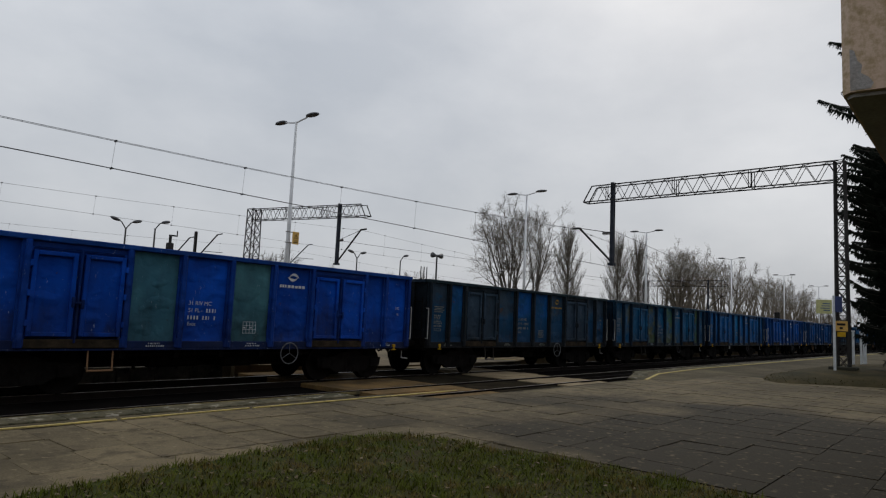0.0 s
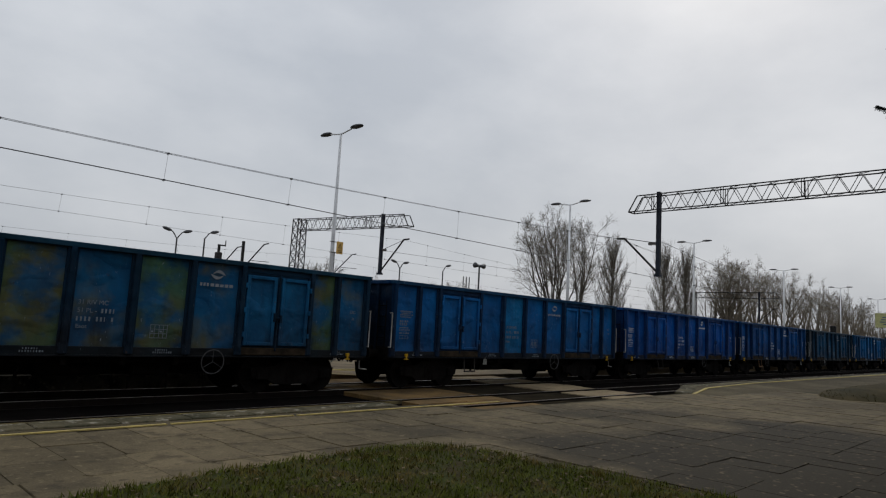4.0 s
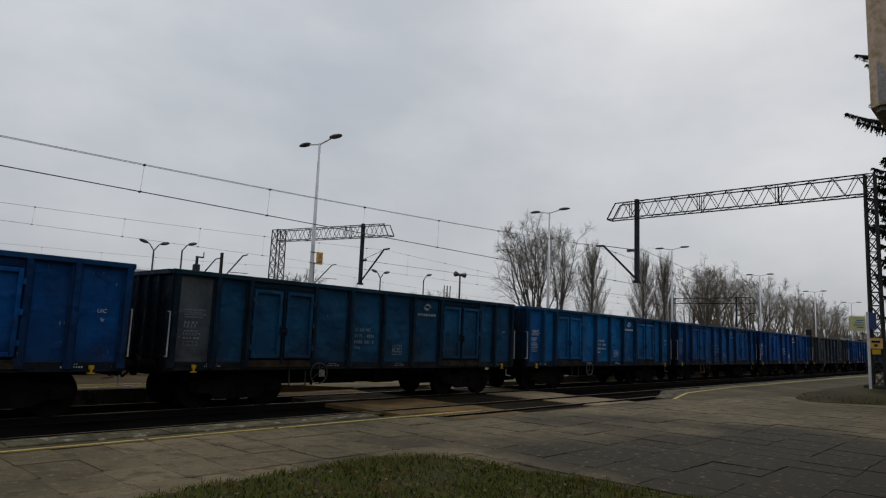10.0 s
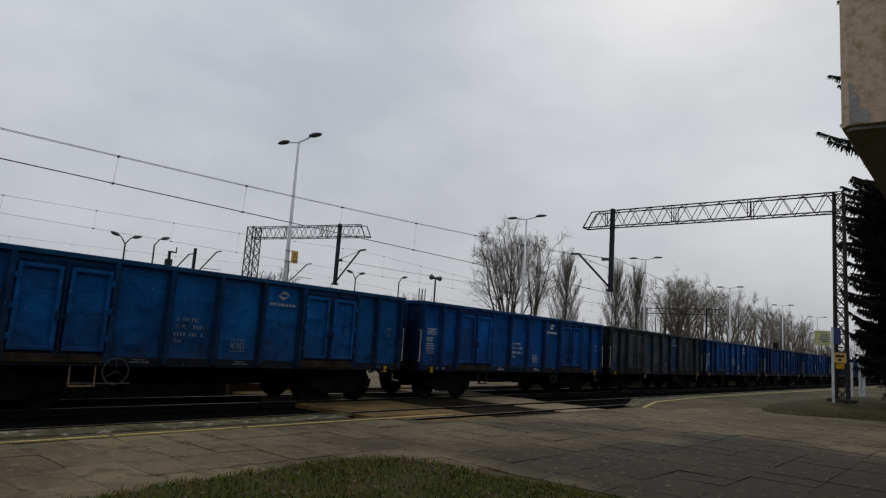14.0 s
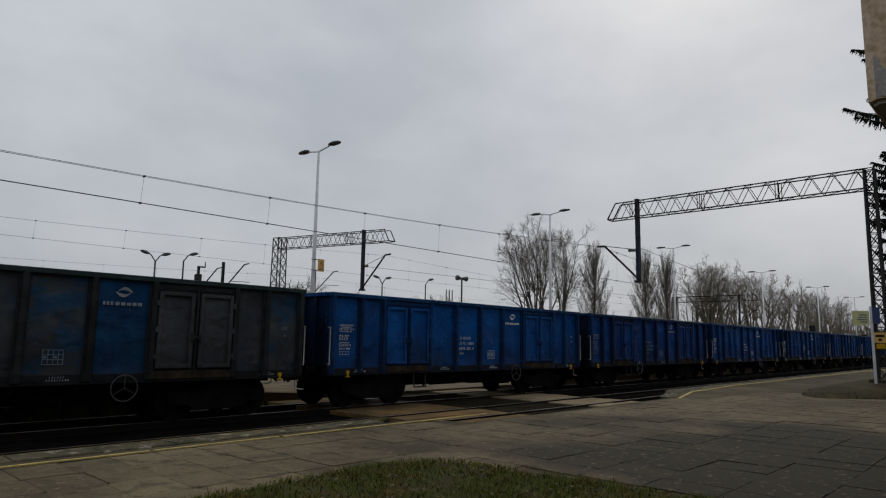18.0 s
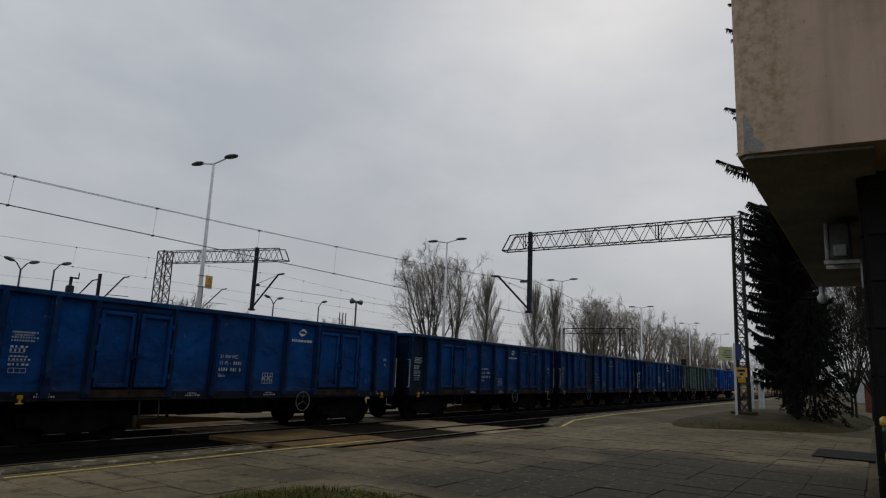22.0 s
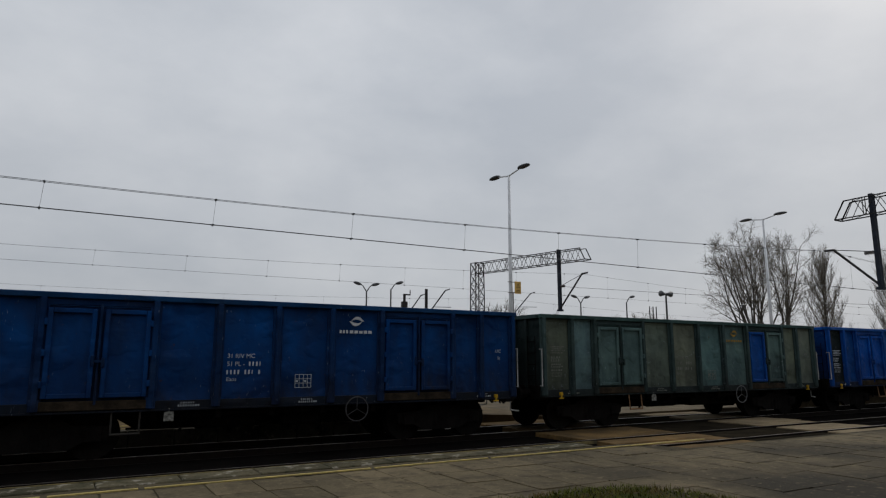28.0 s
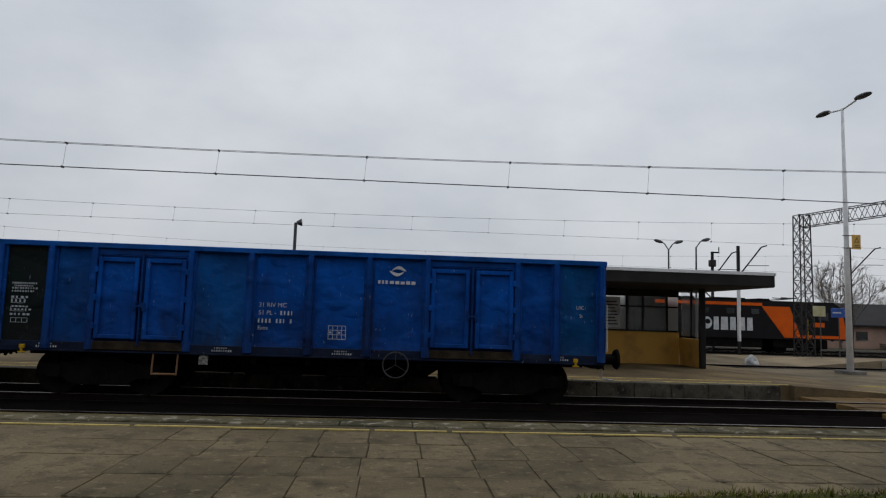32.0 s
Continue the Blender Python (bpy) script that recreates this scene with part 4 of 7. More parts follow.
wagon((0.003, 0.078, 0.27), "blue open goods wagon with a large white number", wheel=-1.9, seed=14, gain=1.35)
wagon((0.003, 0.088, 0.36), "bright blue open goods wagon with pale data marks", wheel=1.9, seed=15, gain=1.35)
wagon((0.004, 0.058, 0.17), "teal open goods wagon streaked with grime", odd={4: (0.005, 0.08, 0.19)}, mark="faded", wheel=1.75, soot=0.62, seed=16, gain=2.90)
wagon((0.006, 0.052, 0.115), "greenish open goods wagon with yellow faded patches", odd={3: (0.055, 0.080, 0.04), 5: (0.05, 0.08, 0.05), 8: (0.05, 0.07, 0.035)}, mark="faded", wheel=1.8, soot=0.62, seed=17, gain=2.90, coat="patch")
wagon((0.028, 0.036, 0.055), "blackish open goods wagon with blue patches", odd={4: (0.008, 0.06, 0.20), 5: (0.008, 0.055, 0.17), 1: (0.008, 0.06, 0.18)}, mark="gold", wheel=1.75, soot=0.85, seed=18, gain=2.50, coat="over")
wagon((0.003, 0.066, 0.42), "blue open goods wagon with two faded green panels", soot=0.4, odd={3: (0.075, 0.165, 0.22), 5: (0.085, 0.17, 0.20)}, wheel=1.75, seed=19, gain=1.45)


def train_x(t):
    """Where the trailing end of the last wagon's body is at t seconds."""
    return 0.00011635 * t ** 3 - 0.0153445 * t ** 2 - 7.366897 * t + 252.292


def motions():
    times = [0, 2, 4, 6, 8, 10, 12, 14, 16, 18, 20, 22, 24, 26, 28, 30, 32]
    for i, w in enumerate(WAGONS):
        walk(w, [(t, pose(train_x(t) - TAIL - PITCH * i, Y_TRAIN, RAIL)) for t in times])
    # the wheelsets roll: one turn each 2.89 m; alike ones share one set of keys
    steps = [32 * k / 400 for k in range(401)]
    for x in (-0.9, 0.9):
        alike = [q for q in WHEELS if abs(q.location.x - x) < 0.01]
        walk(alike[0], [(t, pose(x, 0, 0.46) @ Matrix.Rotation((train_x(t) - train_x(0)) / 0.46, 4, "Y")) for t in steps])
        keys = alike[0].animation_data
        for q in alike[1:]:
            q.rotation_mode = "QUATERNION"
            q.animation_data_create()
            q.animation_data.action = keys.action
            q.animation_data.action_slot = keys.action_slot


# ---- near platform, crossing and lawn ----
GRASS = [(-11, 4.7), (-4, 4.95), (0.8, 5.4), (2.0, 5.8), (4.0, 6.02), (5.3, 6.1), (6.0, 6.0), (6.42, 5.35), (6.5, 4.5), (6.66, 3.3), (6.6, 2.0), (6.3, 0.4), (4.6, -4.5), (-11, -4.5)]


def inside(x, y, poly):
    hit = False
    for (x0, y0), (x1, y1) in zip(poly, poly[1:] + poly[:1]):
        if (y0 > y) != (y1 > y) and x < x0 + (y - y0) * (x1 - x0) / (y1 - y0):
            hit = not hit
    return hit


def prism(bm, poly, z0, z1):
    f = bm.faces.new([bm.verts.new((x, y, z1)) for x, y in poly])
    if f.normal.z < 0 or f.calc_area() == 0:
        f.normal_flip()
    ext = bmesh.ops.extrude_face_region(bm, geom=[f])
    bmesh.ops.translate(bm, verts=[v for v in ext["geom"] if isinstance(v, bmesh.types.BMVert)], vec=(0, 0, z0 - z1))
    bmesh.ops.recalc_face_normals(bm, faces=bm.faces)


def platform_base():
    bm = bmesh.new()
    prism(bm, [(-80, -14), (320, -14), (320, 9.3), (21.6, 9.3), (18.6, 8.2), (9.8, 8.2), (9.2, 9.2), (-80, 9.2)], -0.9, -0.016)
    tagged(part("platform", bm, M_ASPHALT), "worn asphalt station platform with patches and cracks", "platform", "", "structure")


platform_base()


def box_mesh(name, x, y, z, mat, bevel=0.0):
    bm = bmesh.new()
    box(bm, -x / 2, x / 2, -y / 2, y / 2, -z, 0, bevel)
    return mesh(name, bm, mat)


def kerbs():
    """Edge stones of the near platform."""
    ed = thing("platform_edge", pose(0, 0, 0), "weathered concrete edge stones of the platform", "platform edge", "", "structure")
    stone = box_mesh("edge_stone", 0.985, 0.46, 0.5, M_KERB, 0.012)
    rnd = random.Random(3)
    x = -14.0
    while x < 9.0:
        part("edge_stone", stone, None, ed, at=pose(x, 9.47, rnd.uniform(-0.012, 0.0), rnd.uniform(-0.5, 0.5), 0, rnd.uniform(-0.3, 0.3)))
        x += 1.0
    x = 22.2
    while x < 80:
        part("edge_stone", stone, None, ed, at=pose(x, 9.47, rnd.uniform(-0.012, 0.0)))
        x += 1.0
    for i in range(3):     # slanting end after the crossing
        part("edge_stone", stone, None, ed, at=pose(19.15 + 0.97 * i, 8.42 + 0.35 * i, 0.0, 0, 0, 20))
    bm = bmesh.new()
    box(bm, 80, 320, 9.3, 9.7, -0.5, 0.0)
    part("edge_run", bm, M_KERB, ed)


kerbs()


def yellow_lines():
    ln = thing("safety_line", pose(0, 0, 0), "faded yellow safety line along the platform", "line marking", "", "structure")
    rnd = random.Random(8)
    x = -14.0
    while x < 10.5:
        if rnd.random() > 0.02:
            bm = bmesh.new()
            w = rnd.uniform(0.055, 0.075)
            box(bm, 0.0, rnd.choice((0.998, 0.998, 0.998, 0.93)), -w / 2, w / 2, -0.002, 0.012)
            part("stroke", bm, M_LINE, ln, at=pose(x, 8.84 + rnd.uniform(-0.01, 0.01), 0, 0, 0, rnd.uniform(-0.4, 0.4)))
        x += 1.0
    bm = bmesh.new()
    box(bm, 27.0, 90, 9.06, 9.14, -0.03, 0.006)
    part("stroke", bm, M_LINE, ln)
    for a, b in (((18.6, 7.9), (21.5, 8.7)), ((21.5, 8.7), (27.0, 9.1))):
        bm = bmesh.new()
        bar(bm, (*a, 0.0), (*b, 0.0), 0.09, 0.016)
        part("stroke", bm, M_LINE, ln)
    bm = bmesh.new()
    box(bm, -14, 9.0, 9.675, 9.70, -0.05, 0.004)
    part("edge_stroke", bm, M_DULLLINE, ln, "brownish worn edge line")


yellow_lines()


def paving():
    """Concrete slabs: single ones between the kerb and the lawn, the rest joined; sandy moss fills the joints."""
    pv = thing("paving", pose(0, 0, 0), "uneven old concrete paving slabs with mossy joints", "paving", "", "structure")
    rnd = random.Random(21)
    LX, LY = 0.575, 0.775
    bm = bmesh.new()
    prism(bm, [(-13.4, -5.2), (24.5, -5.2), (24.5, 7.6), (19.0, 8.0), (9.6, 8.15), (9.0, 8.8), (-13.4, 8.8)], -0.09, -0.017)
    part("joint_fill", bm, M_JOINT, pv, "sand and moss between the slabs")
    shapes = []
    for i in range(6):
        bm = bmesh.new()
        gap = (0.001, 0.004, 0.002, 0.009, 0.003, 0.006)[i]
        x0, x1, y0, y1 = -LX / 2 + gap, LX / 2 - gap, -LY / 2 + gap, LY / 2 - gap
        cut = [rnd.uniform(0.02, 0.06) if rnd.random() < 0.22 else 0.004 for _ in range(4)]     # broken corners
        ring = [(x0 + cut[0], y0), (x1 - cut[1], y0), (x1, y0 + cut[1]), (x1, y1 - cut[2]), (x1 - cut[2], y1), (x0 + cut[3], y1), (x0, y1 - cut[3]), (x0, y0 + cut[0])]
        top = [bm.verts.new((x * 0.985, y * 0.985, -0.002 * rnd.random())) for x, y in ring]
        low = [bm.verts.new((x, y, -0.012)) for x, y in ring]
        foot = [bm.verts.new((x, y, -0.07)) for x, y in ring]
        bm.faces.new(top)
        for a, b in ((top, low), (low, foot)):
            for k in range(8):
                bm.faces.new((b[k], b[(k + 1) % 8], a[(k + 1) % 8], a[k]))
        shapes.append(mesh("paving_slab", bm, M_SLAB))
    far = bmesh.new()
    count = 0
    y = 8.40
    row = 0
    while y > -5.0:
        x = -13.0 + 0.03 * math.sin(row * 2.1)
        while x < 24.0:
            inlawn = inside(x, y, GRASS) or inside(x + 0.25, y + 0.3, GRASS) or inside(x - 0.25, y + 0.3, GRASS)
            out = (9.0 < x < 19.0 and y > 7.85) or (x >= 19.0 and y > 7.2)
            if not (inlawn or out) and not (x > 6.3 and y < 0.45):
                tilt = 0.25 if rnd.random() < 0.75 else 0.7
                zz, rx, ry, rz = rnd.uniform(-0.007, 0.004), rnd.uniform(-tilt, tilt), rnd.uniform(-tilt, tilt), rnd.uniform(-0.5, 0.5)
                if count < 300 and -2.5 < x < 10.5 and y > 3.0:
                    part("paving_slab", rnd.choice(shapes), None, pv, at=pose(x, y, zz, rx, ry, rz))
                    count += 1
                else:
                    g = rnd.choice((0.001, 0.003, 0.005, 0.010))
                    box(far, -LX / 2 + g, LX / 2 - g, -LY / 2 + g, LY / 2 - g, -0.07, 0, 0, pose(x, y, zz, rx, ry, rz))
            x += LX
        y -= LY
        row += 1
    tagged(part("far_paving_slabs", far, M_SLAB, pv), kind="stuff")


M_JOINT = worn("mossy_joint", (0.060, 0.054, 0.028), (0.026, 0.027, 0.013), 1.1, 0.95, 0, 25.0, 0.8, spec=0.0)
M_MOUND = worn("mound_grass", (0.070, 0.052, 0.022), (0.028, 0.026, 0.010), 0.7, 0.95, 0, 10.0, 0.7)
paving()


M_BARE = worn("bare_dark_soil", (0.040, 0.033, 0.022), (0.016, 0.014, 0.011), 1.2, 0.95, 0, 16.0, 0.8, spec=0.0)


def crossing():
    """The level path over the two tracks: two boarded lanes with a bare strip between."""
    cr = thing("level_crossing", pose(0, 0, 0), "boarded path across the rails covered with brown sand", "level crossing", "", "structure")
    rnd = random.Random(4)
    for x0, x1, mat in ((11.1, 14.5, M_BOARD), (18.0, 20.8, M_LANE)):
        for y0, y1 in ((9.2, 10.5), (10.68, 11.98), (12.2, 14.3), (14.56, 15.84), (16.06, 17.3)):
            n = max(1, round((y1 - y0) / 0.62))
            for i in range(n):
                a, c = y0 + (y1 - y0) * i / n, y0 + (y1 - y0) * (i + 1) / n
                for q in range(2):
                    bm = bmesh.new()
                    xa, xb = x0 + (x1 - x0) * q / 2, x0 + (x1 - x0) * (q + 1) / 2
                    box(bm, xa + 0.01, xb - 0.01, a + 0.01, c - 0.01, -0.25, 0.0, 0.012)
                    part("board", bm, mat, cr, at=pose(0, 0, RAIL - 0.025 + rnd.uniform(-0.015, 0.01)))
    bm = bmesh.new()
    prism(bm, [(9.2, 9.3), (9.8, 8.1), (18.7, 8.1), (20.3, 9.3)], -0.5, -0.06)
    bmesh.ops.translate(bm, verts=[v for v in bm.verts if v.co.y > 9], vec=(0, 0, -0.2))
    part("ramp", bm, M_EARTH, cr, "trodden sandy slope down to the rails")
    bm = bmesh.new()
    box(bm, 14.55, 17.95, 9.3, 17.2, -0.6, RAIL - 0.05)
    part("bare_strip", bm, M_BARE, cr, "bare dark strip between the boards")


crossing()


def lawn():
    bm = bmesh.new()
    prism(bm, [(x - 0.07 * (x > 1), y - 0.07 * (y > 0)) for x, y in GRASS], -0.03, 0.028)
    tagged(part("lawn_soil", bm, M_SOIL), "mossy soil of a small lawn", "soil", "", "structure")
    rnd = random.Random(12)
    verts, faces = [], []
    n = 0
    while n < 90000:
        x, y = (rnd.uniform(-7, 7.2), rnd.uniform(0.6, 6.7)) if n < 60000 else (rnd.uniform(-11, 7.2), rnd.uniform(-4.5, 6.0))
        wob = 0.30 * noise.noise((x * 1.9, y * 1.9, 5)) + rnd.gauss(0, 0.05)
        if not inside(x + wob, y + wob, GRASS) or noise.noise((x * 0.9, y * 0.9, 3)) + rnd.uniform(-0.5, 0.5) < -0.28:
            continue
        n += 1
        foot = 0.03 if inside(x, y, GRASS) else -0.004
        tuft = 0.55 + 0.9 * max(0.0, 0.5 + noise.noise((x * 2.6, y * 2.6, 8)))
        h = rnd.uniform(0.012, 0.055) * tuft * (1.5 if rnd.random() < 0.08 else 1)
        a, lean = rnd.uniform(0, 6.28), rnd.uniform(0.01, 0.07)
        w = rnd.uniform(0.004, 0.009)
        dx, dy = math.cos(a), math.sin(a)
        k = len(verts)
        verts += [(x - dy * w, y + dx * w, foot), (x + dy * w, y - dx * w, foot), (x + dx * lean, y + dy * lean, foot + 0.005 + h)]
        faces.append((k, k + 1, k + 2))
    me = bpy.data.meshes.new("grass")
    me.from_pydata(verts, [], faces)
    me.materials.append(M_GRASS)
    tagged(new("grass", me), "short winter grass, dull green and straw", "grass", "", "stuff")
    verts, faces = [], []
    for _ in range(1900):
        while True:
            x, y = rnd.uniform(-7, 7.2), rnd.uniform(0.6, 6.7)
            if inside(x, y, GRASS):
                break
        s, a, t = rnd.uniform(0.010, 0.034), rnd.uniform(0, 6.28), rnd.uniform(0.0, 0.025)
        k = len(verts)
        for i, (u, v, z) in enumerate(((-1, 0, 0.2), (0, -0.6, 0.0), (1, 0, 0.7), (0, 0.6, 0.1))):
            verts.append((x + s * (u * math.cos(a) - v * math.sin(a)), y + s * (u * math.sin(a) + v * math.cos(a)), 0.045 + t + z * s * rnd.uniform(0.2, 0.9)))
        faces.append((k, k + 1, k + 2, k + 3))
    me = bpy.data.meshes.new("fallen_leaves")
    me.from_pydata(verts, [], faces)
    me.materials.append(M_LEAF)
    tagged(new("fallen_leaves", me), "dry brown leaves strewn over the grass", "leaves", "", "stuff")


lawn()


def mound():
    """Grassy island with the gantry mast and the spruce."""
    bm = bmesh.new()
    cx, cy = 32.2, 3.3
    rings = []
    for k, (s, z) in enumerate(((1.0, -0.02), (0.97, 0.07), (0.75, 0.24), (0.45, 0.36), (0.15, 0.40))):
        ring = []
        for i in range(40):
            a = 2 * math.pi * i / 40
            x, y = math.cos(a), math.sin(a)
            r = (abs(x) ** 4 + abs(y) ** 4) ** -0.25
            wob = 1 + 0.05 * noise.noise((3 * x, 3 * y, 7.0))
            ring.append(bm.verts.new((cx + 8.4 * s * x * r * wob - 2.7 * s * y * r * wob, cy + 3.0 * s * y * r * wob, z + 0.03 * noise.noise((x * 5, y * 5, s * 4)))))
        rings.append(ring)
    for p, q in zip(rings, rings[1:]):
        for i in range(40):
            bm.faces.new((p[i], p[(i + 1) % 40], q[(i + 1) % 40], q[i]))
    bm.faces.new(rings[-1])
    tagged(part("grass_island", bm, M_MOUND, None, smooth=True), "raised island of dry grass round the mast", "grass", "", "structure")
    rnd = random.Random(31)
    verts, faces = [], []
    for _ in range(9000):
        x, y = rnd.uniform(-1, 1), rnd.uniform(-1, 1)
        s = (x ** 4 + y ** 4) ** 0.25
        if s > 0.98:
            continue
        z = 0.38 * (1 - s) ** 0.6 - 0.02
        px, py = cx + 8.4 * x - 2.7 * y, cy + 3.0 * y
        h, a, w = rnd.uniform(0.02, 0.11), rnd.uniform(0, 6.28), 0.016
        k = len(verts)
        verts += [(px - w * math.sin(a), py + w * math.cos(a), z), (px + w * math.sin(a), py - w * math.cos(a), z), (px + 0.09 * math.cos(a), py + 0.09 * math.sin(a), z + h)]
        faces.append((k, k + 1, k + 2))
    me = bpy.data.meshes.new("dry_grass")
    me.from_pydata(verts, [], faces)
    me.materials.append(M_STRAW)
    tagged(new("dry_grass", me), "tufts of dry grass on the island", "grass", "", "stuff")


M_STRAW = worn("straw_grass", (0.085, 0.066, 0.026), (0.038, 0.040, 0.013), 0.8, 0.9, 0, 6.0, 0.2)
mound()


# ---- overhead line: gantries, posts and wires ----
def truss(bm, a, b, w, h, n, r=0.022):
    """Lattice beam of four chords from a to b; both are middles of its under side."""
    a, b = Vector(a), Vector(b)
    d = (b - a).normalized()
    s = Vector((-d.y, d.x, 0)) * (w / 2)
    up = Vector((0, 0, h))
    L = (b - a).length
    for o in (s, -s, s + up, -s + up):
        bar(bm, a + o, b + o, r * 2)
    for i in range(n):
        p, m, q = a + d * (L * i / n), a + d * (L * (i + 0.5) / n), a + d * (L * (i + 1) / n)
        for o in (s, -s):
            bar(bm, p + o, m + o + up, r)
            bar(bm, m + o + up, q + o, r)
        bar(bm, p + s, q - s, r * 0.8)
        bar(bm, p + s + up, q - s + up, r * 0.8)
        if i and i % 4 == 0:     # bolted joint between two sections
            for o in (s, -s):
                for k in (-0.05, 0.05):
                    bar(bm, p + o + d * k, p + o + d * k + up, r * 1.2)


def lattice_mast(bm, x, y, z0, z1, w, taper, n, r=0.036):
    """Square lattice column with crossed braces."""
    def corner(i, t):
        k = w * (1 - (1 - taper) * t) / 2
        return Vector((x + k * (1, 1, -1, -1)[i], y + k * (1, -1, -1, 1)[i], z0 + (z1 - z0) * t))
    for i in range(4):
        bar(bm, corner(i, 0), corner(i, 1), r * 1.7)
        j = (i + 1) % 4
        for k in range(n):
            t0, t1 = k / n, (k + 1) / n
            bar(bm, corner(i, t0), corner(j, t1), r * 0.8)
            bar(bm, corner(j, t0), corner(i, t1), r * 0.8)
            bar(bm, corner(i, t1), corner(j, t1), r * 0.7)


def cantilever(parent, x, y, z_low, z_high, reach, tie):
    """Sloping bracket from the foot of a drop post up to the wire, with tie rod and insulator."""
    bm = bmesh.new()
    rod(bm, (x, y, z_low), (x, y + reach * 0.88, z_high), 0.05)
    rod(bm, (x, y + reach * 0.86, z_high), (x, y + reach * 1.08, z_high + 0.02), 0.05)
    part("bracket", bm, M_LATTICE, parent)
    bm = bmesh.new()
    rod(bm, (x, y, tie), (x, y + reach, z_high + 0.05), 0.016, n=6)
    part("tie_rod", bm, M_LATTICE, parent)
    bm = bmesh.new()
    s = 1 if reach > 0 else -1
    for i in range(4):
        rod(bm, (x, y + s * (0.16 + 0.09 * i), tie), (x, y + s * (0.21 + 0.09 * i), tie), 0.085, 0.05, n=10)
    part("insulator", bm, M_INSUL, parent)


M_FOOTING = worn("mossy_footing", (0.07, 0.065, 0.05), (0.03, 0.03, 0.022), 3.0, 0.95)
M_DROPPOST = worn("blue_grey_steel", (0.035, 0.042, 0.060), (0.022, 0.025, 0.034), 4.0, 0.6)
M_INSUL = plain("brown_insulator", (0.05, 0.035, 0.03), 0.3)


def gantry(name_label, x, mast_y, post_y, end_y, foot, beam_z, low_z, reach, high, n, mast_w=0.38, post_x=None):
    g = thing("catenary_gantry", pose(0, 0, 0), name_label, "gantry", "catenary gantries")
    mx, x = x, x if post_x is None else post_x
    ex = x + (x - mx) * (end_y - post_y) / (post_y - mast_y)
    bm = bmesh.new()
    lattice_mast(bm, mx, mast_y, foot, beam_z + 0.75, mast_w, 0.8, 16 if mast_w < 0.5 else 11)
    part("lattice_mast", bm, M_LATTICE, g)
    bm = bmesh.new()
    box(bm, mx - 0.42, mx + 0.42, mast_y - 0.42, mast_y + 0.42, foot - 0.5, foot + 0.10, 0.03)
    part("footing", bm, M_FOOTING, g)
    bm = bmesh.new()
    truss(bm, (mx, mast_y, beam_z), (ex, end_y, beam_z), 0.5, 0.72, n)
    tip = end_y + (0.42 if end_y > mast_y else -0.42)
    for s in (-0.25, 0.25):
        bar(bm, (ex + s, end_y, beam_z), (ex + s, tip, beam_z), 0.05)
        bar(bm, (ex + s, tip, beam_z), (ex + s, end_y, beam_z + 0.72), 0.045)
    bar(bm, (ex - 0.25, tip, beam_z), (ex + 0.25, tip, beam_z), 0.045)
    part("beam", bm, M_LATTICE, g)
    bm = bmesh.new()
    for s in (-0.09, 0.09):
        bar(bm, (x + s * 0.8, post_y, low_z), (x + s * 0.8, post_y, beam_z + 0.85), 0.05, 0.16)
    box(bm, x - 0.16, x + 0.16, post_y - 0.12, post_y + 0.12, low_z - 0.05, low_z + 0.06)
    box(bm, x - 0.07, x + 0.07, post_y - 0.07, post_y + 0.07, low_z, beam_z + 0.8)
    part("drop_post", bm, M_DROPPOST, g)
    cantilever(g, x, post_y, low_z + 0.1, high, reach, low_z + 1.45)
    return g


big = gantry("dark steel lattice gantry standing on the grass island", 27.5, 4.3, 13.35, 14.3, 0.34, 7.25, 4.30, 1.9, 6.05, 13)
gantry("dark steel lattice gantry over the middle tracks", 24.3, 37.3, 30.6, 28.9, -0.5, 7.38, 4.5, -2.3, 6.5, 12, 0.8, 25.9)
gantry("distant lattice gantry over the station tracks", 88.0, 37.5, 29.0, 27.0, -0.5, 7.3, 4.3, -2.0, 6.0, 8, 0.7)


def wire(name, pts, r, parent):
    bm = bmesh.new()
    for a, b in zip(pts, pts[1:]):
        rod(bm, a, b, r, n=5)
    part(name, bm, M_WIRE, parent)


def catenary(label, y, x0, x1, z_contact, z_top, sag, doubles, first=1.7):
    c = thing("overhead_line", pose(0, 0, 0), label, "overhead wire", "overhead lines")
    tagged(c, kind="structure")

    def zt(x):
        u = 2 * (x - x0) / (x1 - x0) - 1
        return z_top - sag * (1 - u * u)
    xs = [x0 + (x1 - x0) * i / 24 for i in range(25)]
    for off in doubles:
        wire("messenger_wire", [(x, y + off, zt(x)) for x in xs], 0.0062, c)
        wire("contact_wire", [(x, y + off * 0.6, z_contact) for x in xs], 0.0062, c)
    x = x0 + first
    while x < x1 - 0.5:
        d = bmesh.new()
        rod(d, (x, y, z_contact), (x + 0.04, y, zt(x)), 0.0032, n=5)
        drop = part("dropper", d, M_WIRE, c)
        d = bmesh.new()
        for xx, z in ((x, z_contact), (x + 0.04, zt(x))):
            box(d, xx - 0.018, xx + 0.018, y - 0.05, y + 0.05, z - 0.025, z + 0.018, 0.005)
        part("clamp", d, M_WIRE, drop)
        x += 3.37
    return c


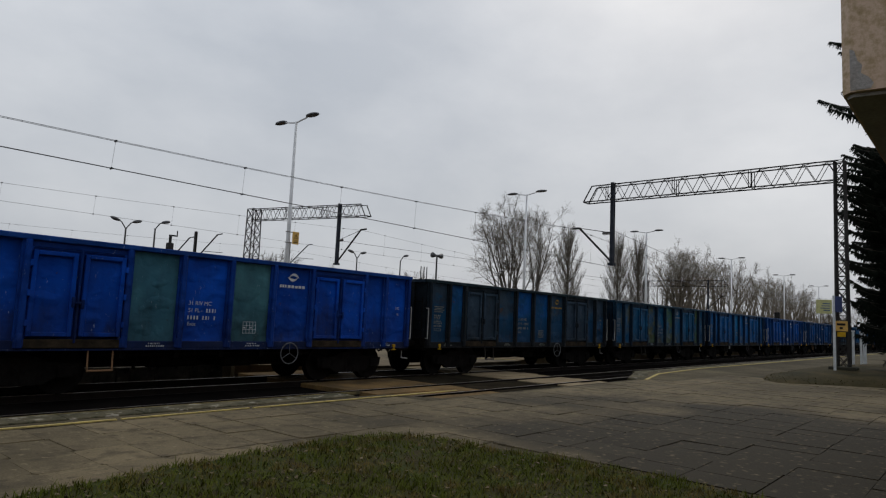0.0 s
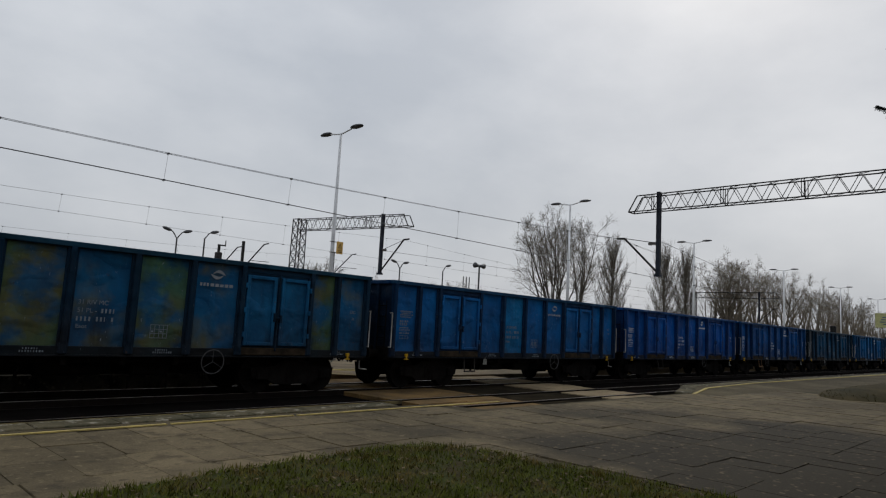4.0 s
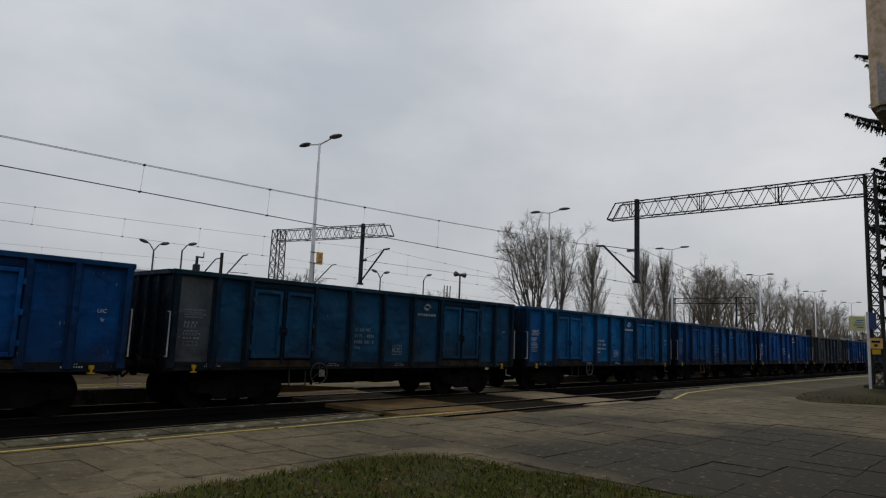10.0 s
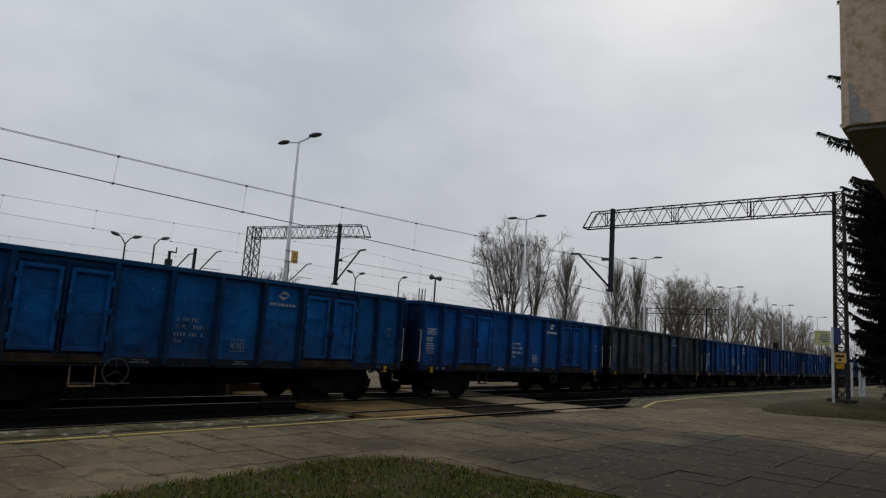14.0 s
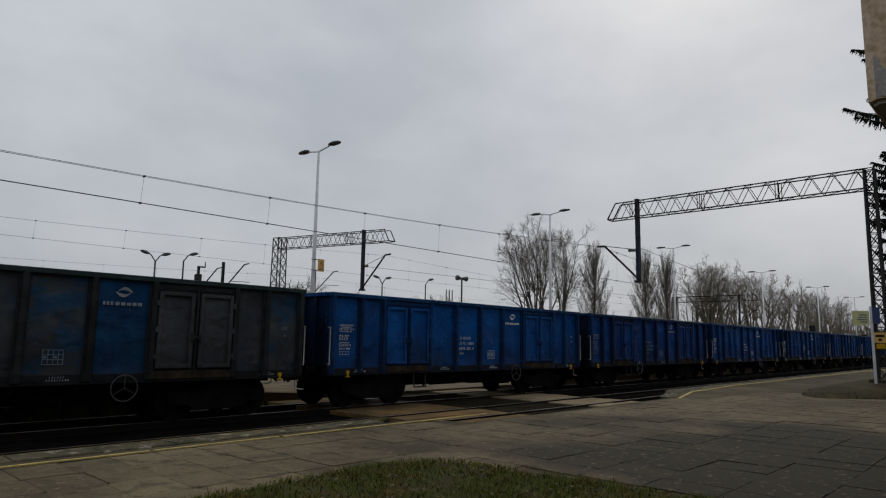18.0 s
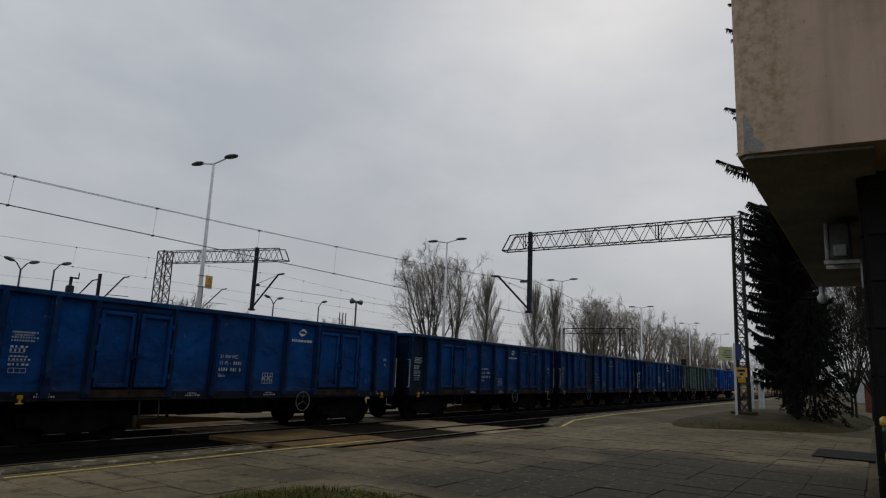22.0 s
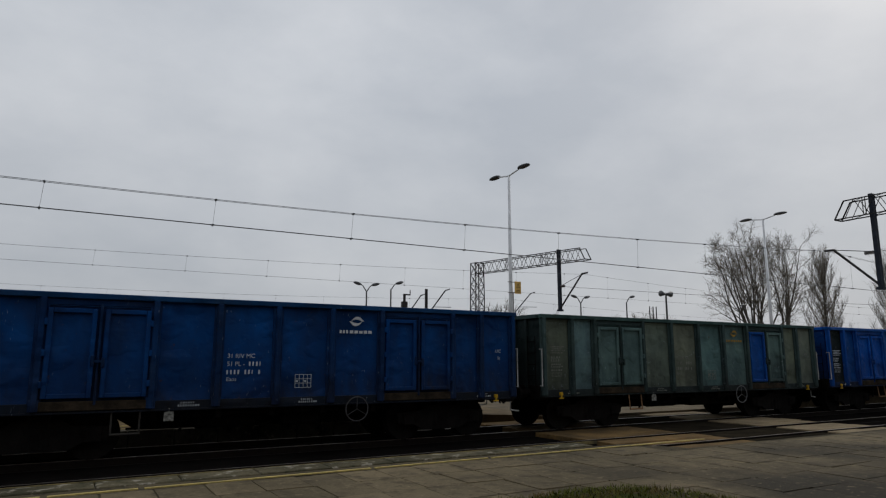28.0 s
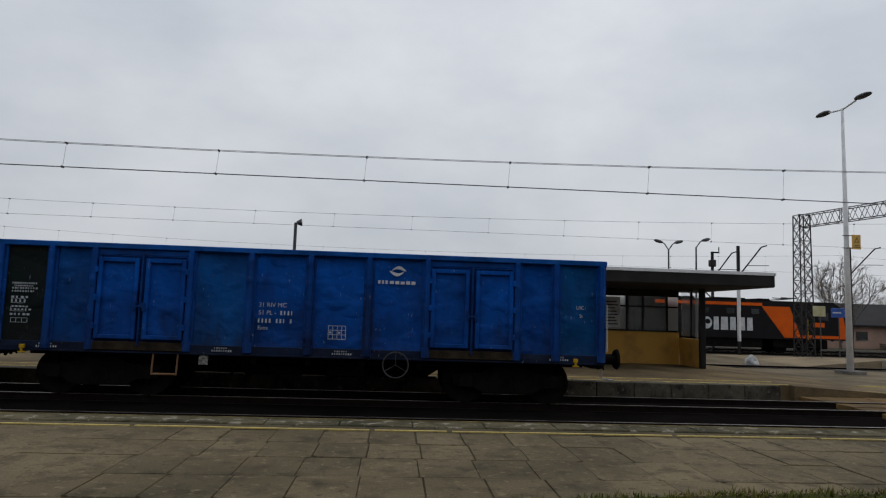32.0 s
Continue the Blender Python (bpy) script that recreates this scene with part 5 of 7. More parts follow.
for x0, x1 in ((-36.0, 27.3), (27.3, 91.0), (91.0, 155.0)):
    catenary("double contact and messenger wire over the train", Y_TRAIN, x0, x1, 4.55, 6.02, 0.93, (-0.05, 0.05), 1.67)
for x0, x1 in ((-38.0, 26.0), (26.0, 90.0)):
    catenary("contact and messenger wire over the middle track", 28.4, x0, x1, 5.15, 6.45, 0.75, (0.0,))
for x0, x1 in ((-30.0, 31.0), (31.0, 95.0)):
    catenary("thin wires over the siding of the locomotive", Y_LOCO, x0, x1, 5.2, 6.5, 0.8, (0.0,))
wires = thing("feeder_line", pose(0, 0, 0), "slack feeder wires crossing above the yard", "overhead wire", "", "structure")
wire("feeder_wire", [(26.0, 30.9, 6.0), (45.0, 26.0, 5.5), (70.0, 20.0, 5.2), (88.0, 16.0, 5.4)], 0.012, wires)
wire("feeder_wire", [(27.5, 13.4, 5.9), (45.0, 14.5, 5.2), (70.0, 15.2, 4.9)], 0.011, wires)


def yard_post(x, y, top, dev, pale=0.0):
    p = thing("catenary_post", pose(x, y, -0.5), "dark steel post with a slanting bracket", "post", "catenary posts")
    bm = bmesh.new()
    for s in (-0.05, 0.05):
        bar(bm, (s, 0, 0), (s, 0, top), 0.035, 0.2)
    box(bm, -0.06, 0.06, -0.02, 0.02, 0, top)
    part("column", bm, M_LATTICE, p)
    if pale:
        bm = bmesh.new()
        box(bm, -0.075, 0.075, -0.105, 0.105, 0.9, pale, 0.01)
        part("painted_foot", bm, M_POLE, p, "white painted lower half")
    bm = bmesh.new()
    rod(bm, (0, 0, top - 2.0), (0.3, -2.2, top - 0.3), 0.045)
    rod(bm, (0.3, -2.15, top - 0.3), (0.35, -2.7, top - 0.25), 0.04)
    part("bracket", bm, M_LATTICE, p)
    bm = bmesh.new()
    rod(bm, (0.1, -0.9, top - 1.35), (0.35, -2.9, top - 1.5), 0.02, n=6)
    part("steady_arm", bm, M_LATTICE, p)
    if dev:
        bm = bmesh.new()
        box(bm, -0.22, 0.22, -0.2, 0.2, top - 1.1, top - 0.6, 0.05)
        box(bm, -0.1, 0.5, -0.05, 0.05, top - 0.1, top + 0.0)
        rod(bm, (0.5, 0, top - 0.1), (0.5, 0, top + 0.35), 0.04)
        part("switch_gear", bm, M_LATTICE, p)
    return p


# ---- platform lamps ----
def twin_lamp(x, y, z, height, label):
    t = thing("street_lamp", pose(x, y, z), label, "street lamp", "tall platform lamps")
    bm = bmesh.new()
    rod(bm, (0, 0, 0), (0, 0, height), 0.13, 0.055, n=12)
    part("pole", bm, M_POLE, t, smooth=True)
    bm = bmesh.new()
    box(bm, -0.4, 0.4, -0.4, 0.4, -0.1, 0.14, 0.03)
    part("base", bm, M_CONCRETE, t)
    for s in (-1, 1):
        bm = bmesh.new()
        rod(bm, (0, 0, height - 0.05), (0, s * 0.8, height + 0.08), 0.035)
        arm = part("arm", bm, M_POLE, t)
        bm = bmesh.new()
        bmesh.ops.create_uvsphere(bm, u_segments=14, v_segments=8, radius=1)
        for v in bm.verts:
            v.co.z *= 0.11 if v.co.z > 0 else 0.07
            v.co.y, v.co.x = v.co.y * 0.45 * (1.1 if v.co.y * s > 0 else 0.9), v.co.x * 0.19
        bmesh.ops.translate(bm, verts=bm.verts, vec=(0, s * 1.15, height + 0.12))
        part("lamp_head", bm, M_LAMP, arm, smooth=True)
    return t


twin_lamp(18.1, 24.9, -0.3, 10.7, "tall pale steel lamp with two dark oval heads")
for lx in (37.9, 58.4, 84.0, 110.0, 135.5):
    twin_lamp(lx, 24.9, -0.2, 10.6, "tall pale steel lamp with two dark oval heads beyond the train")


def orange_sign():
    s = thing("warning_sign", pose(18.1, 24.72, 4.55), "orange square warning sign fixed to the lamp", "sign")
    bm = bmesh.new()
    box(bm, 0.10, 0.46, -0.02, 0.02, 0.06, 0.64, 0.01)
    part("plate", bm, M_ORANGE, s)
    bm = bmesh.new()
    box(bm, 0.16, 0.40, -0.028, -0.02, 0.13, 0.155)
    box(bm, 0.18, 0.38, -0.028, -0.02, 0.20, 0.22)
    for a, b in (((0.19, 0.34), (0.28, 0.52)), ((0.28, 0.52), (0.37, 0.34)), ((0.37, 0.34), (0.19, 0.34))):
        bar(bm, (a[0], -0.026, a[1]), (b[0], -0.026, b[1]), 0.022, 0.01)
    part("symbol", bm, M_BLACK, s)
    for z in (0.1, 0.6):
        bm = bmesh.new()
        bar(bm, (-0.25, 0.05, z), (0.2, 0.0, z), 0.03)
        part("clamp", bm, M_STEEL, s)


M_ORANGE = plain("orange_plate", (0.80, 0.50, 0.15), 0.5)
M_BLACK = plain("black_paint", (0.02, 0.02, 0.02), 0.5)
orange_sign()


def small_lamp(x, y, top, twin=False, brace=False):
    t = thing("yard_lamp", pose(x, y, -0.05), "thin grey lamp post with a drooping head", "street lamp", "yard lamps")
    bm = bmesh.new()
    rod(bm, (0, 0, 0), (0, 0, top - 0.4), 0.075, 0.045, n=10)
    part("pole", bm, M_LATTICE2, t)
    for s in ((-1, 1) if twin else (1,)):
        bm = bmesh.new()
        rod(bm, (0, 0, top - 0.45), (s * 0.25, 0, top - 0.1), 0.035)
        rod(bm, (s * 0.24, 0, top - 0.1), (s * 0.4, 0, top), 0.03)
        part("arm", bm, M_LATTICE2, t)
        bm = bmesh.new()
        bmesh.ops.create_uvsphere(bm, u_segments=12, v_segments=6, radius=1)
        bmesh.ops.scale(bm, verts=bm.verts, vec=(0.30, 0.14, 0.10))
        bmesh.ops.rotate(bm, verts=bm.verts, cent=(0, 0, 0), matrix=Matrix.Rotation(-s * 0.25, 3, "Y"))
        bmesh.ops.translate(bm, verts=bm.verts, vec=(s * 0.62, 0, top + 0.05))
        part("lamp_head", bm, M_LAMP, t, smooth=True)
    if brace:
        bm = bmesh.new()
        rod(bm, (0, 0, top - 2.6), (0.9, 0, top - 3.4), 0.04)
        part("brace", bm, M_LATTICE2, t)


M_LATTICE2 = worn("grey_post", (0.12, 0.12, 0.12), (0.07, 0.07, 0.07), 3.0, 0.6)
small_lamp(16.4, 38.0, 6.3, True)
small_lamp(18.1, 38.0, 6.5, False, True)
small_lamp(32.4, 36.0, 6.1, True)
small_lamp(37.0, 36.0, 6.35)
small_lamp(56.0, 40.0, 6.8)
yard_post(23.1, 46.0, 7.2, True)
yard_post(22.45, 41.2, 7.1, False, 4.3)
yard_post(33.6, 46.0, 7.9, False)


def loudspeakers(x, y, z, top, twin):
    t = thing("loudspeaker_post", pose(x, y, z), "grey post with horn loudspeakers on top", "loudspeaker", "loudspeakers")
    bm = bmesh.new()
    rod(bm, (0, 0, 0), (0, 0, top), 0.07, 0.05, n=10)
    part("pole", bm, M_LATTICE2, t)
    for s in ((-1, 1) if twin else (1,)):
        bm = bmesh.new()
        rod(bm, (s * 0.03, 0, top), (s * (0.42 if twin else 0.2), 0, top + 0.02), 0.05, 0.17 if twin else 0.13, n=14)
        part("horn", bm, M_LAMP, t, smooth=True)


loudspeakers(30.0, 26.1, -0.3, 5.6, True)
loudspeakers(-3.2, 22.0, -0.1, 4.5, False)


# ---- island platform with its shelter ----
def island():
    bm = bmesh.new()
    prism(bm, [(-80, 17.5), (11.0, 17.5), (11.0, 26.6), (-80, 26.6)], -0.9, FAR_TOP)
    tagged(part("platform", bm, M_ISLAND), "low island platform of brown trodden asphalt", "platform", "", "structure")
    bm = bmesh.new()
    prism(bm, [(11.0, 17.3), (14.6, 17.3), (14.6, 26.6), (11.0, 26.6)], -0.9, FAR_TOP)
    bmesh.ops.translate(bm, verts=[v for v in bm.verts if v.co.x > 12 and v.co.z > -0.5], vec=(0, 0, -0.2))
    tagged(part("ramp", bm, M_ISLAND), "sandy ramp at the end of the island platform", "platform", "", "structure")
    bm = bmesh.new()
    prism(bm, [(14.6, 17.12), (26.0, 17.12), (26.0, 26.85), (14.6, 26.85)], -0.9, FAR_TOP - 0.2)
    tagged(part("path", bm, M_PATH), "trodden sandy ground between the platforms", "path", "", "structure")
    bm = bmesh.new()
    prism(bm, [(29.0, 17.3), (300, 17.3), (300, 26.6), (29.0, 26.6), (26.0, 26.6), (26.0, 17.3)], -0.9, FAR_TOP)
    bmesh.ops.translate(bm, verts=[v for v in bm.verts if v.co.x < 27 and v.co.z > -0.5], vec=(0, 0, -0.2))
    tagged(part("platform", bm, M_ISLAND), "island platform continuing behind the train", "platform", "", "structure")
    ed = thing("platform_edge", pose(0, 0, 0), "stained concrete blocks edging the island platform", "platform edge", "", "structure")
    stone = box_mesh("edge_block", 0.98, 0.4, 0.45, M_OILEDGE, 0.015)
    x = -14.0
    rnd = random.Random(6)
    while x < 11:
        part("edge_block", stone, None, ed, at=pose(x, 17.3, FAR_TOP + 0.006 + rnd.uniform(-0.01, 0.01), rnd.uniform(-1, 1)))
        x += 1.0
    ln = thing("safety_line", pose(0, 0, FAR_TOP), "worn yellow and white lines on the island platform", "line marking", "", "structure")
    for x0, x1, y in ((-14, 10.6, 18.35), (-14, 10.8, 17.55)):
        x = x0
        while x < x1:
            bm = bmesh.new()
            box(bm, 0.02, 0.95, -0.05, 0.05, -0.01, 0.012)
            part("stroke", bm, M_LINE, ln, at=pose(x, y + rnd.uniform(-0.02, 0.02), 0))
            x += 1.0
    for a, b in (((10.7, 18.3), (14.3, 17.4)), ((14.6, 19.8), (17.2, 18.2)), ((14.6, 19.8), (18.8, 20.2)), ((24.0, 19.4), (26.3, 17.6)), ((24.0, 19.4), (27.0, 19.8)), ((27.0, 18.2), (30.0, 18.6))):
        bm = bmesh.new()
        bar(bm, (*a, -0.19 if a[0] > 12 else 0.0), (*b, -0.19), 0.09, 0.02)
        part("stroke", bm, M_LINE, ln)


M_THIRD = worn("sandy_platform", (0.34, 0.265, 0.17), (0.17, 0.135, 0.09), 0.5, 0.92, 0, 22.0, 0.5)
M_PALEKERB = worn("pale_edge_block", (0.46, 0.42, 0.34), (0.20, 0.18, 0.14), 2.5, 0.9, 0, 25.0, 0.4)
M_ISLAND = worn("island_asphalt", (0.245, 0.178, 0.094), (0.098, 0.072, 0.042), 0.6, 0.92, 0, 22.0, 0.5)
island()


def shelter():
    s = thing("platform_shelter", pose(0, 0, FAR_TOP), "flat-roofed platform shelter with yellow parapet and dusty glazing", "shelter")
    bm = bmesh.new()
    box(bm, -8.6, 12.45, 20.5, 26.2, 2.82, 3.27, 0.03)
    roof = part("roof", bm, M_ROOF, s, "dark flat roof with deep fascia")
    bm = bmesh.new()
    box(bm, -8.55, 12.4, 20.47, 20.5, 3.2, 3.3)
    box(bm, 12.45, 12.48, 20.5, 26.2, 3.2, 3.3)
    part("roof_edge", bm, M_POLE, roof)
    for x, y in ((11.15, 22.9), (6.4, 22.9), (1.6, 22.9), (-3.2, 22.9), (-8.0, 22.9)):
        bm = bmesh.new()
        box(bm, x - 0.09, x + 0.09, y - 0.09, y + 0.09, 0, 2.85, 0.01)
        part("post", bm, M_BLACK, s)
    bm = bmesh.new()
    box(bm, -8.2, 11.1, 24.7, 24.9, 0, 1.22, 0.01)
    part("parapet", bm, M_OCHRE, s, "ochre painted parapet wall with scuffs")
    bm = bmesh.new()
    box(bm, 11.1, 11.3, 22.95, 24.7, 0, 1.02, 0.01)
    part("parapet", bm, M_OCHRE, s)
    bm = bmesh.new()
    box(bm, -8.2, 11.08, 24.68, 24.92, 1.22, 1.28)
    part("window_sill", bm, M_BLACK, s)
    bm = bmesh.new()
    box(bm, -8.2, 11.1, 24.7, 24.9, 2.56, 2.82, 0.01)
    part("lintel", bm, M_ROOF, s, "dark beam over the glazing")
    bm = bmesh.new()
    box(bm, -8.2, 11.1, 24.74, 24.86, 2.14, 2.20)
    part("transom", bm, M_BLACK, s)
    bm = bmesh.new()
    box(bm, -6.0, -1.0, 24.2, 24.62, 0.42, 0.48, 0.01)
    for x in (-5.8, -3.5, -1.2):
        box(bm, x - 0.04, x + 0.04, 24.25, 24.58, 0, 0.42)
    part("bench", bm, M_PALEKERB, s, "pale slab bench under the glazing")
    x = -8.2
    i = 0
    while x < 11.0:
        bm = bmesh.new()
        box(bm, x - 0.04, x + 0.04, 24.74, 24.86, 1.28, 2.56)
        part("mullion", bm, M_BLACK, s)
        bm = bmesh.new()
        wide = 0.95 if i % 2 else 0.62
        box(bm, x + 0.04, min(x + wide, 11.14) - 0.04, 24.79, 24.81, 1.28, 2.56)
        part("pane", bm, M_GLASS if i % 3 else M_DUSTY, s)
        x += wide
        i += 1
    bm = bmesh.new()
    box(bm, 11.19, 11.21, 23.0, 24.7, 1.1, 2.82)
    part("pane", bm, M_GLASS, s)
    for y in (23.0, 23.85):
        bm = bmesh.new()
        box(bm, 11.16, 11.24, y - 0.04, y + 0.04, 1.1, 2.82)
        part("mullion", bm, M_BLACK, s)
    b = thing("notice_board", pose(8.3, 24.55, 1.25), "white framed notice sheet in the shelter", "notice")
    bm = bmesh.new()
    box(bm, -0.42, 0.42, -0.03, 0.03, 0, 1.15, 0.01)
    part("frame", bm, M_WHITE, b)
    bm = bmesh.new()
    for k in range(8):
        box(bm, -0.34, 0.34 - 0.06 * (k % 3), -0.036, -0.03, 0.1 + 0.12 * k, 0.14 + 0.12 * k)
    tagged(part("text_bar", bm, M_BLACK, b), kind="stuff")


M_ROOF = worn("shelter_roof", (0.035, 0.034, 0.033), (0.022, 0.021, 0.02), 1.5, 0.7)
M_OCHRE = worn("ochre_plaster", (0.66, 0.37, 0.085), (0.36, 0.21, 0.08), 1.2, 0.85, 0, 30.0, 0.3, (0.25, 0.5))


def glass_material(name, colour, alpha_rough):
    m, n, l, b = material(name, alpha_rough)
    b.inputs["Base Color"].default_value = (*colour, 1)
    b.inputs["Transmission Weight"].default_value = 0.9
    b.inputs["IOR"].default_value = 1.1
    return m


M_GLASS = glass_material("shelter_glass", (0.93, 0.95, 0.95), 0.03)
M_DUSTY = glass_material("dusty_glass", (0.85, 0.85, 0.82), 0.35)
shelter()


# ---- third platform, name board and small posts ----
def third_platform():
    bm = bmesh.new()
    prism(bm, [(20.0, 30.6), (24.0, 30.6), (300, 30.6), (300, 40.2), (20.0, 40.2)], -0.9, -0.02)
    bmesh.ops.translate(bm, verts=[v for v in bm.verts if v.co.x < 21 and v.co.z > -0.5], vec=(0, 0, -0.4))
    tagged(part("platform", bm, M_THIRD), "third platform of trodden sandy asphalt", "platform", "", "structure")
    ed = thing("platform_edge", pose(0, 0, 0), "pale concrete blocks edging the third platform", "platform edge", "", "structure")
    block = box_mesh("edge_block", 0.94, 0.3, 0.46, M_PALEKERB, 0.02)
    x = 24.3
    while x < 70:
        part("edge_block", block, None, ed, at=pose(x, 30.45, 0.0))
        x += 1.0
    bm = bmesh.new()
    prism(bm, [(-80, 30.6), (20.0, 30.6), (20.0, 40.4), (-80, 40.4)], -0.9, -0.42)
    tagged(part("path", bm, M_PATH), "sandy ground beside the locomotive", "path", "", "structure")
    ln = thing("safety_line", pose(0, 0, 0), "pale worn line along the third platform", "line marking", "", "structure")
    bm = bmesh.new()
    box(bm, 24.5, 80, 31.5, 31.6, -0.03, -0.008)
    part("stroke", bm, M_LINE, ln)


third_platform()


def name_board():
    b = thing("station_sign", pose(33.05, 33.0, -0.15), "blue station name board on white posts", "sign")
    bm = bmesh.new()
    box(bm, 0, 4.6, -0.04, 0.04, 1.72, 2.42, 0.01)
    part("board", bm, M_SIGNBLUE, b)
    me = text_mesh("lettering", "Zdu\u0144ska Wola Karsznice", 0.40, M_WHITE)
    part("lettering", me, None, b, at=pose(0.22, -0.05, 1.95, 90, 0, 0))
    for x in (0.1, 2.4, 4.5):
        bm = bmesh.new()
        box(bm, x - 0.05, x + 0.05, 0.04, 0.12, 0, 2.3)
        part("post", bm, M_WHITE, b)


M_SIGNBLUE = plain("sign_blue", (0.012, 0.085, 0.40), 0.4)
name_board()


def platform_number():
    b = thing("platform_sign", pose(23.75, 33.6, 0), "small blue platform sign on a thin post", "sign")
    bm = bmesh.new()
    rod(bm, (0.1, 0, -0.1), (0.1, 0, 2.3), 0.028)
    part("post", bm, M_LATTICE2, b)
    bm = bmesh.new()
    box(bm, -0.32, 0.66, -0.03, 0.03, 2.02, 2.52, 0.01)
    part("board", bm, M_SIGNBLUE, b)
    part("number", text_mesh("number", "3", 0.44, M_WHITE), None, b, at=pose(0.36, -0.04, 2.11, 90, 0, 0))
    bm = bmesh.new()
    box(bm, -0.26, 0.22, -0.036, -0.03, 2.24, 2.31)
    part("text_bar", bm, M_WHITE, b)
    p = thing("notice_plate", pose(22.72, 33.6, 0), "pale yellow plate on a thin post", "sign")
    bm = bmesh.new()
    rod(bm, (0.1, 0, -0.4), (0.1, 0, 2.2), 0.025)
    part("post", bm, M_LATTICE2, p)
    bm = bmesh.new()
    box(bm, -0.3, 0.38, -0.03, 0.03, 2.05, 2.6, 0.01)
    part("plate", bm, plain("pale_yellow", (0.60, 0.56, 0.33), 0.6), p)


platform_number()


def litter_bag():
    """A crumpled white plastic bag lying by the track."""
    rnd = random.Random(3)
    bm = bmesh.new()
    bmesh.ops.create_icosphere(bm, subdivisions=3, radius=0.3)
    for v in bm.verts:
        v.co *= 1 + 0.45 * noise.noise(v.co * 4.0) + rnd.uniform(-0.04, 0.04)
        v.co.z = max(v.co.z * 1.25, -0.18)
    ob = part("plastic_bag", bm, plain("white_plastic", (0.55, 0.56, 0.55), 0.5), None, at=pose(17.0, 30.0, -0.3))
    tagged(ob, "crumpled white plastic bag on the sandy ground", "bag")


def relay_box():
    b = thing("relay_cabinet", pose(29.0, 26.2, -0.45), "dark red ribbed cabinet with three thin masts", "cabinet")
    bm = bmesh.new()
    box(bm, -0.36, 0.36, -0.3, 0.3, 0.15, 1.6, 0.03)
    part("body", bm, M_REDBOX, b)
    for i in range(5):
        bm = bmesh.new()
        x = -0.28 + 0.14 * i
        box(bm, x - 0.035, x + 0.035, -0.34, -0.3, 0.25, 1.5, 0.01)
        part("rib", bm, M_REDBOX, b)
    for x in (-0.28, 0.28):
        bm = bmesh.new()
        box(bm, x - 0.06, x + 0.06, -0.3, 0.3, 0, 0.15)
        part("foot", bm, M_REDBOX, b)
    for x in (-0.28, 0.0, 0.25):
        bm = bmesh.new()
        rod(bm, (x, 0, 1.55), (x, 0, 5.0), 0.03)
        part("mast", bm, M_LATTICE2, b)
    bm = bmesh.new()
    bar(bm, (-0.45, 0.02, 2.6), (0.45, 0.02, 2.6), 0.06)
    part("cross_bar", bm, M_POLE, b)


M_REDBOX = worn("red_cabinet", (0.13, 0.035, 0.022), (0.07, 0.022, 0.016), 2.0, 0.7)
relay_box()
litter_bag()


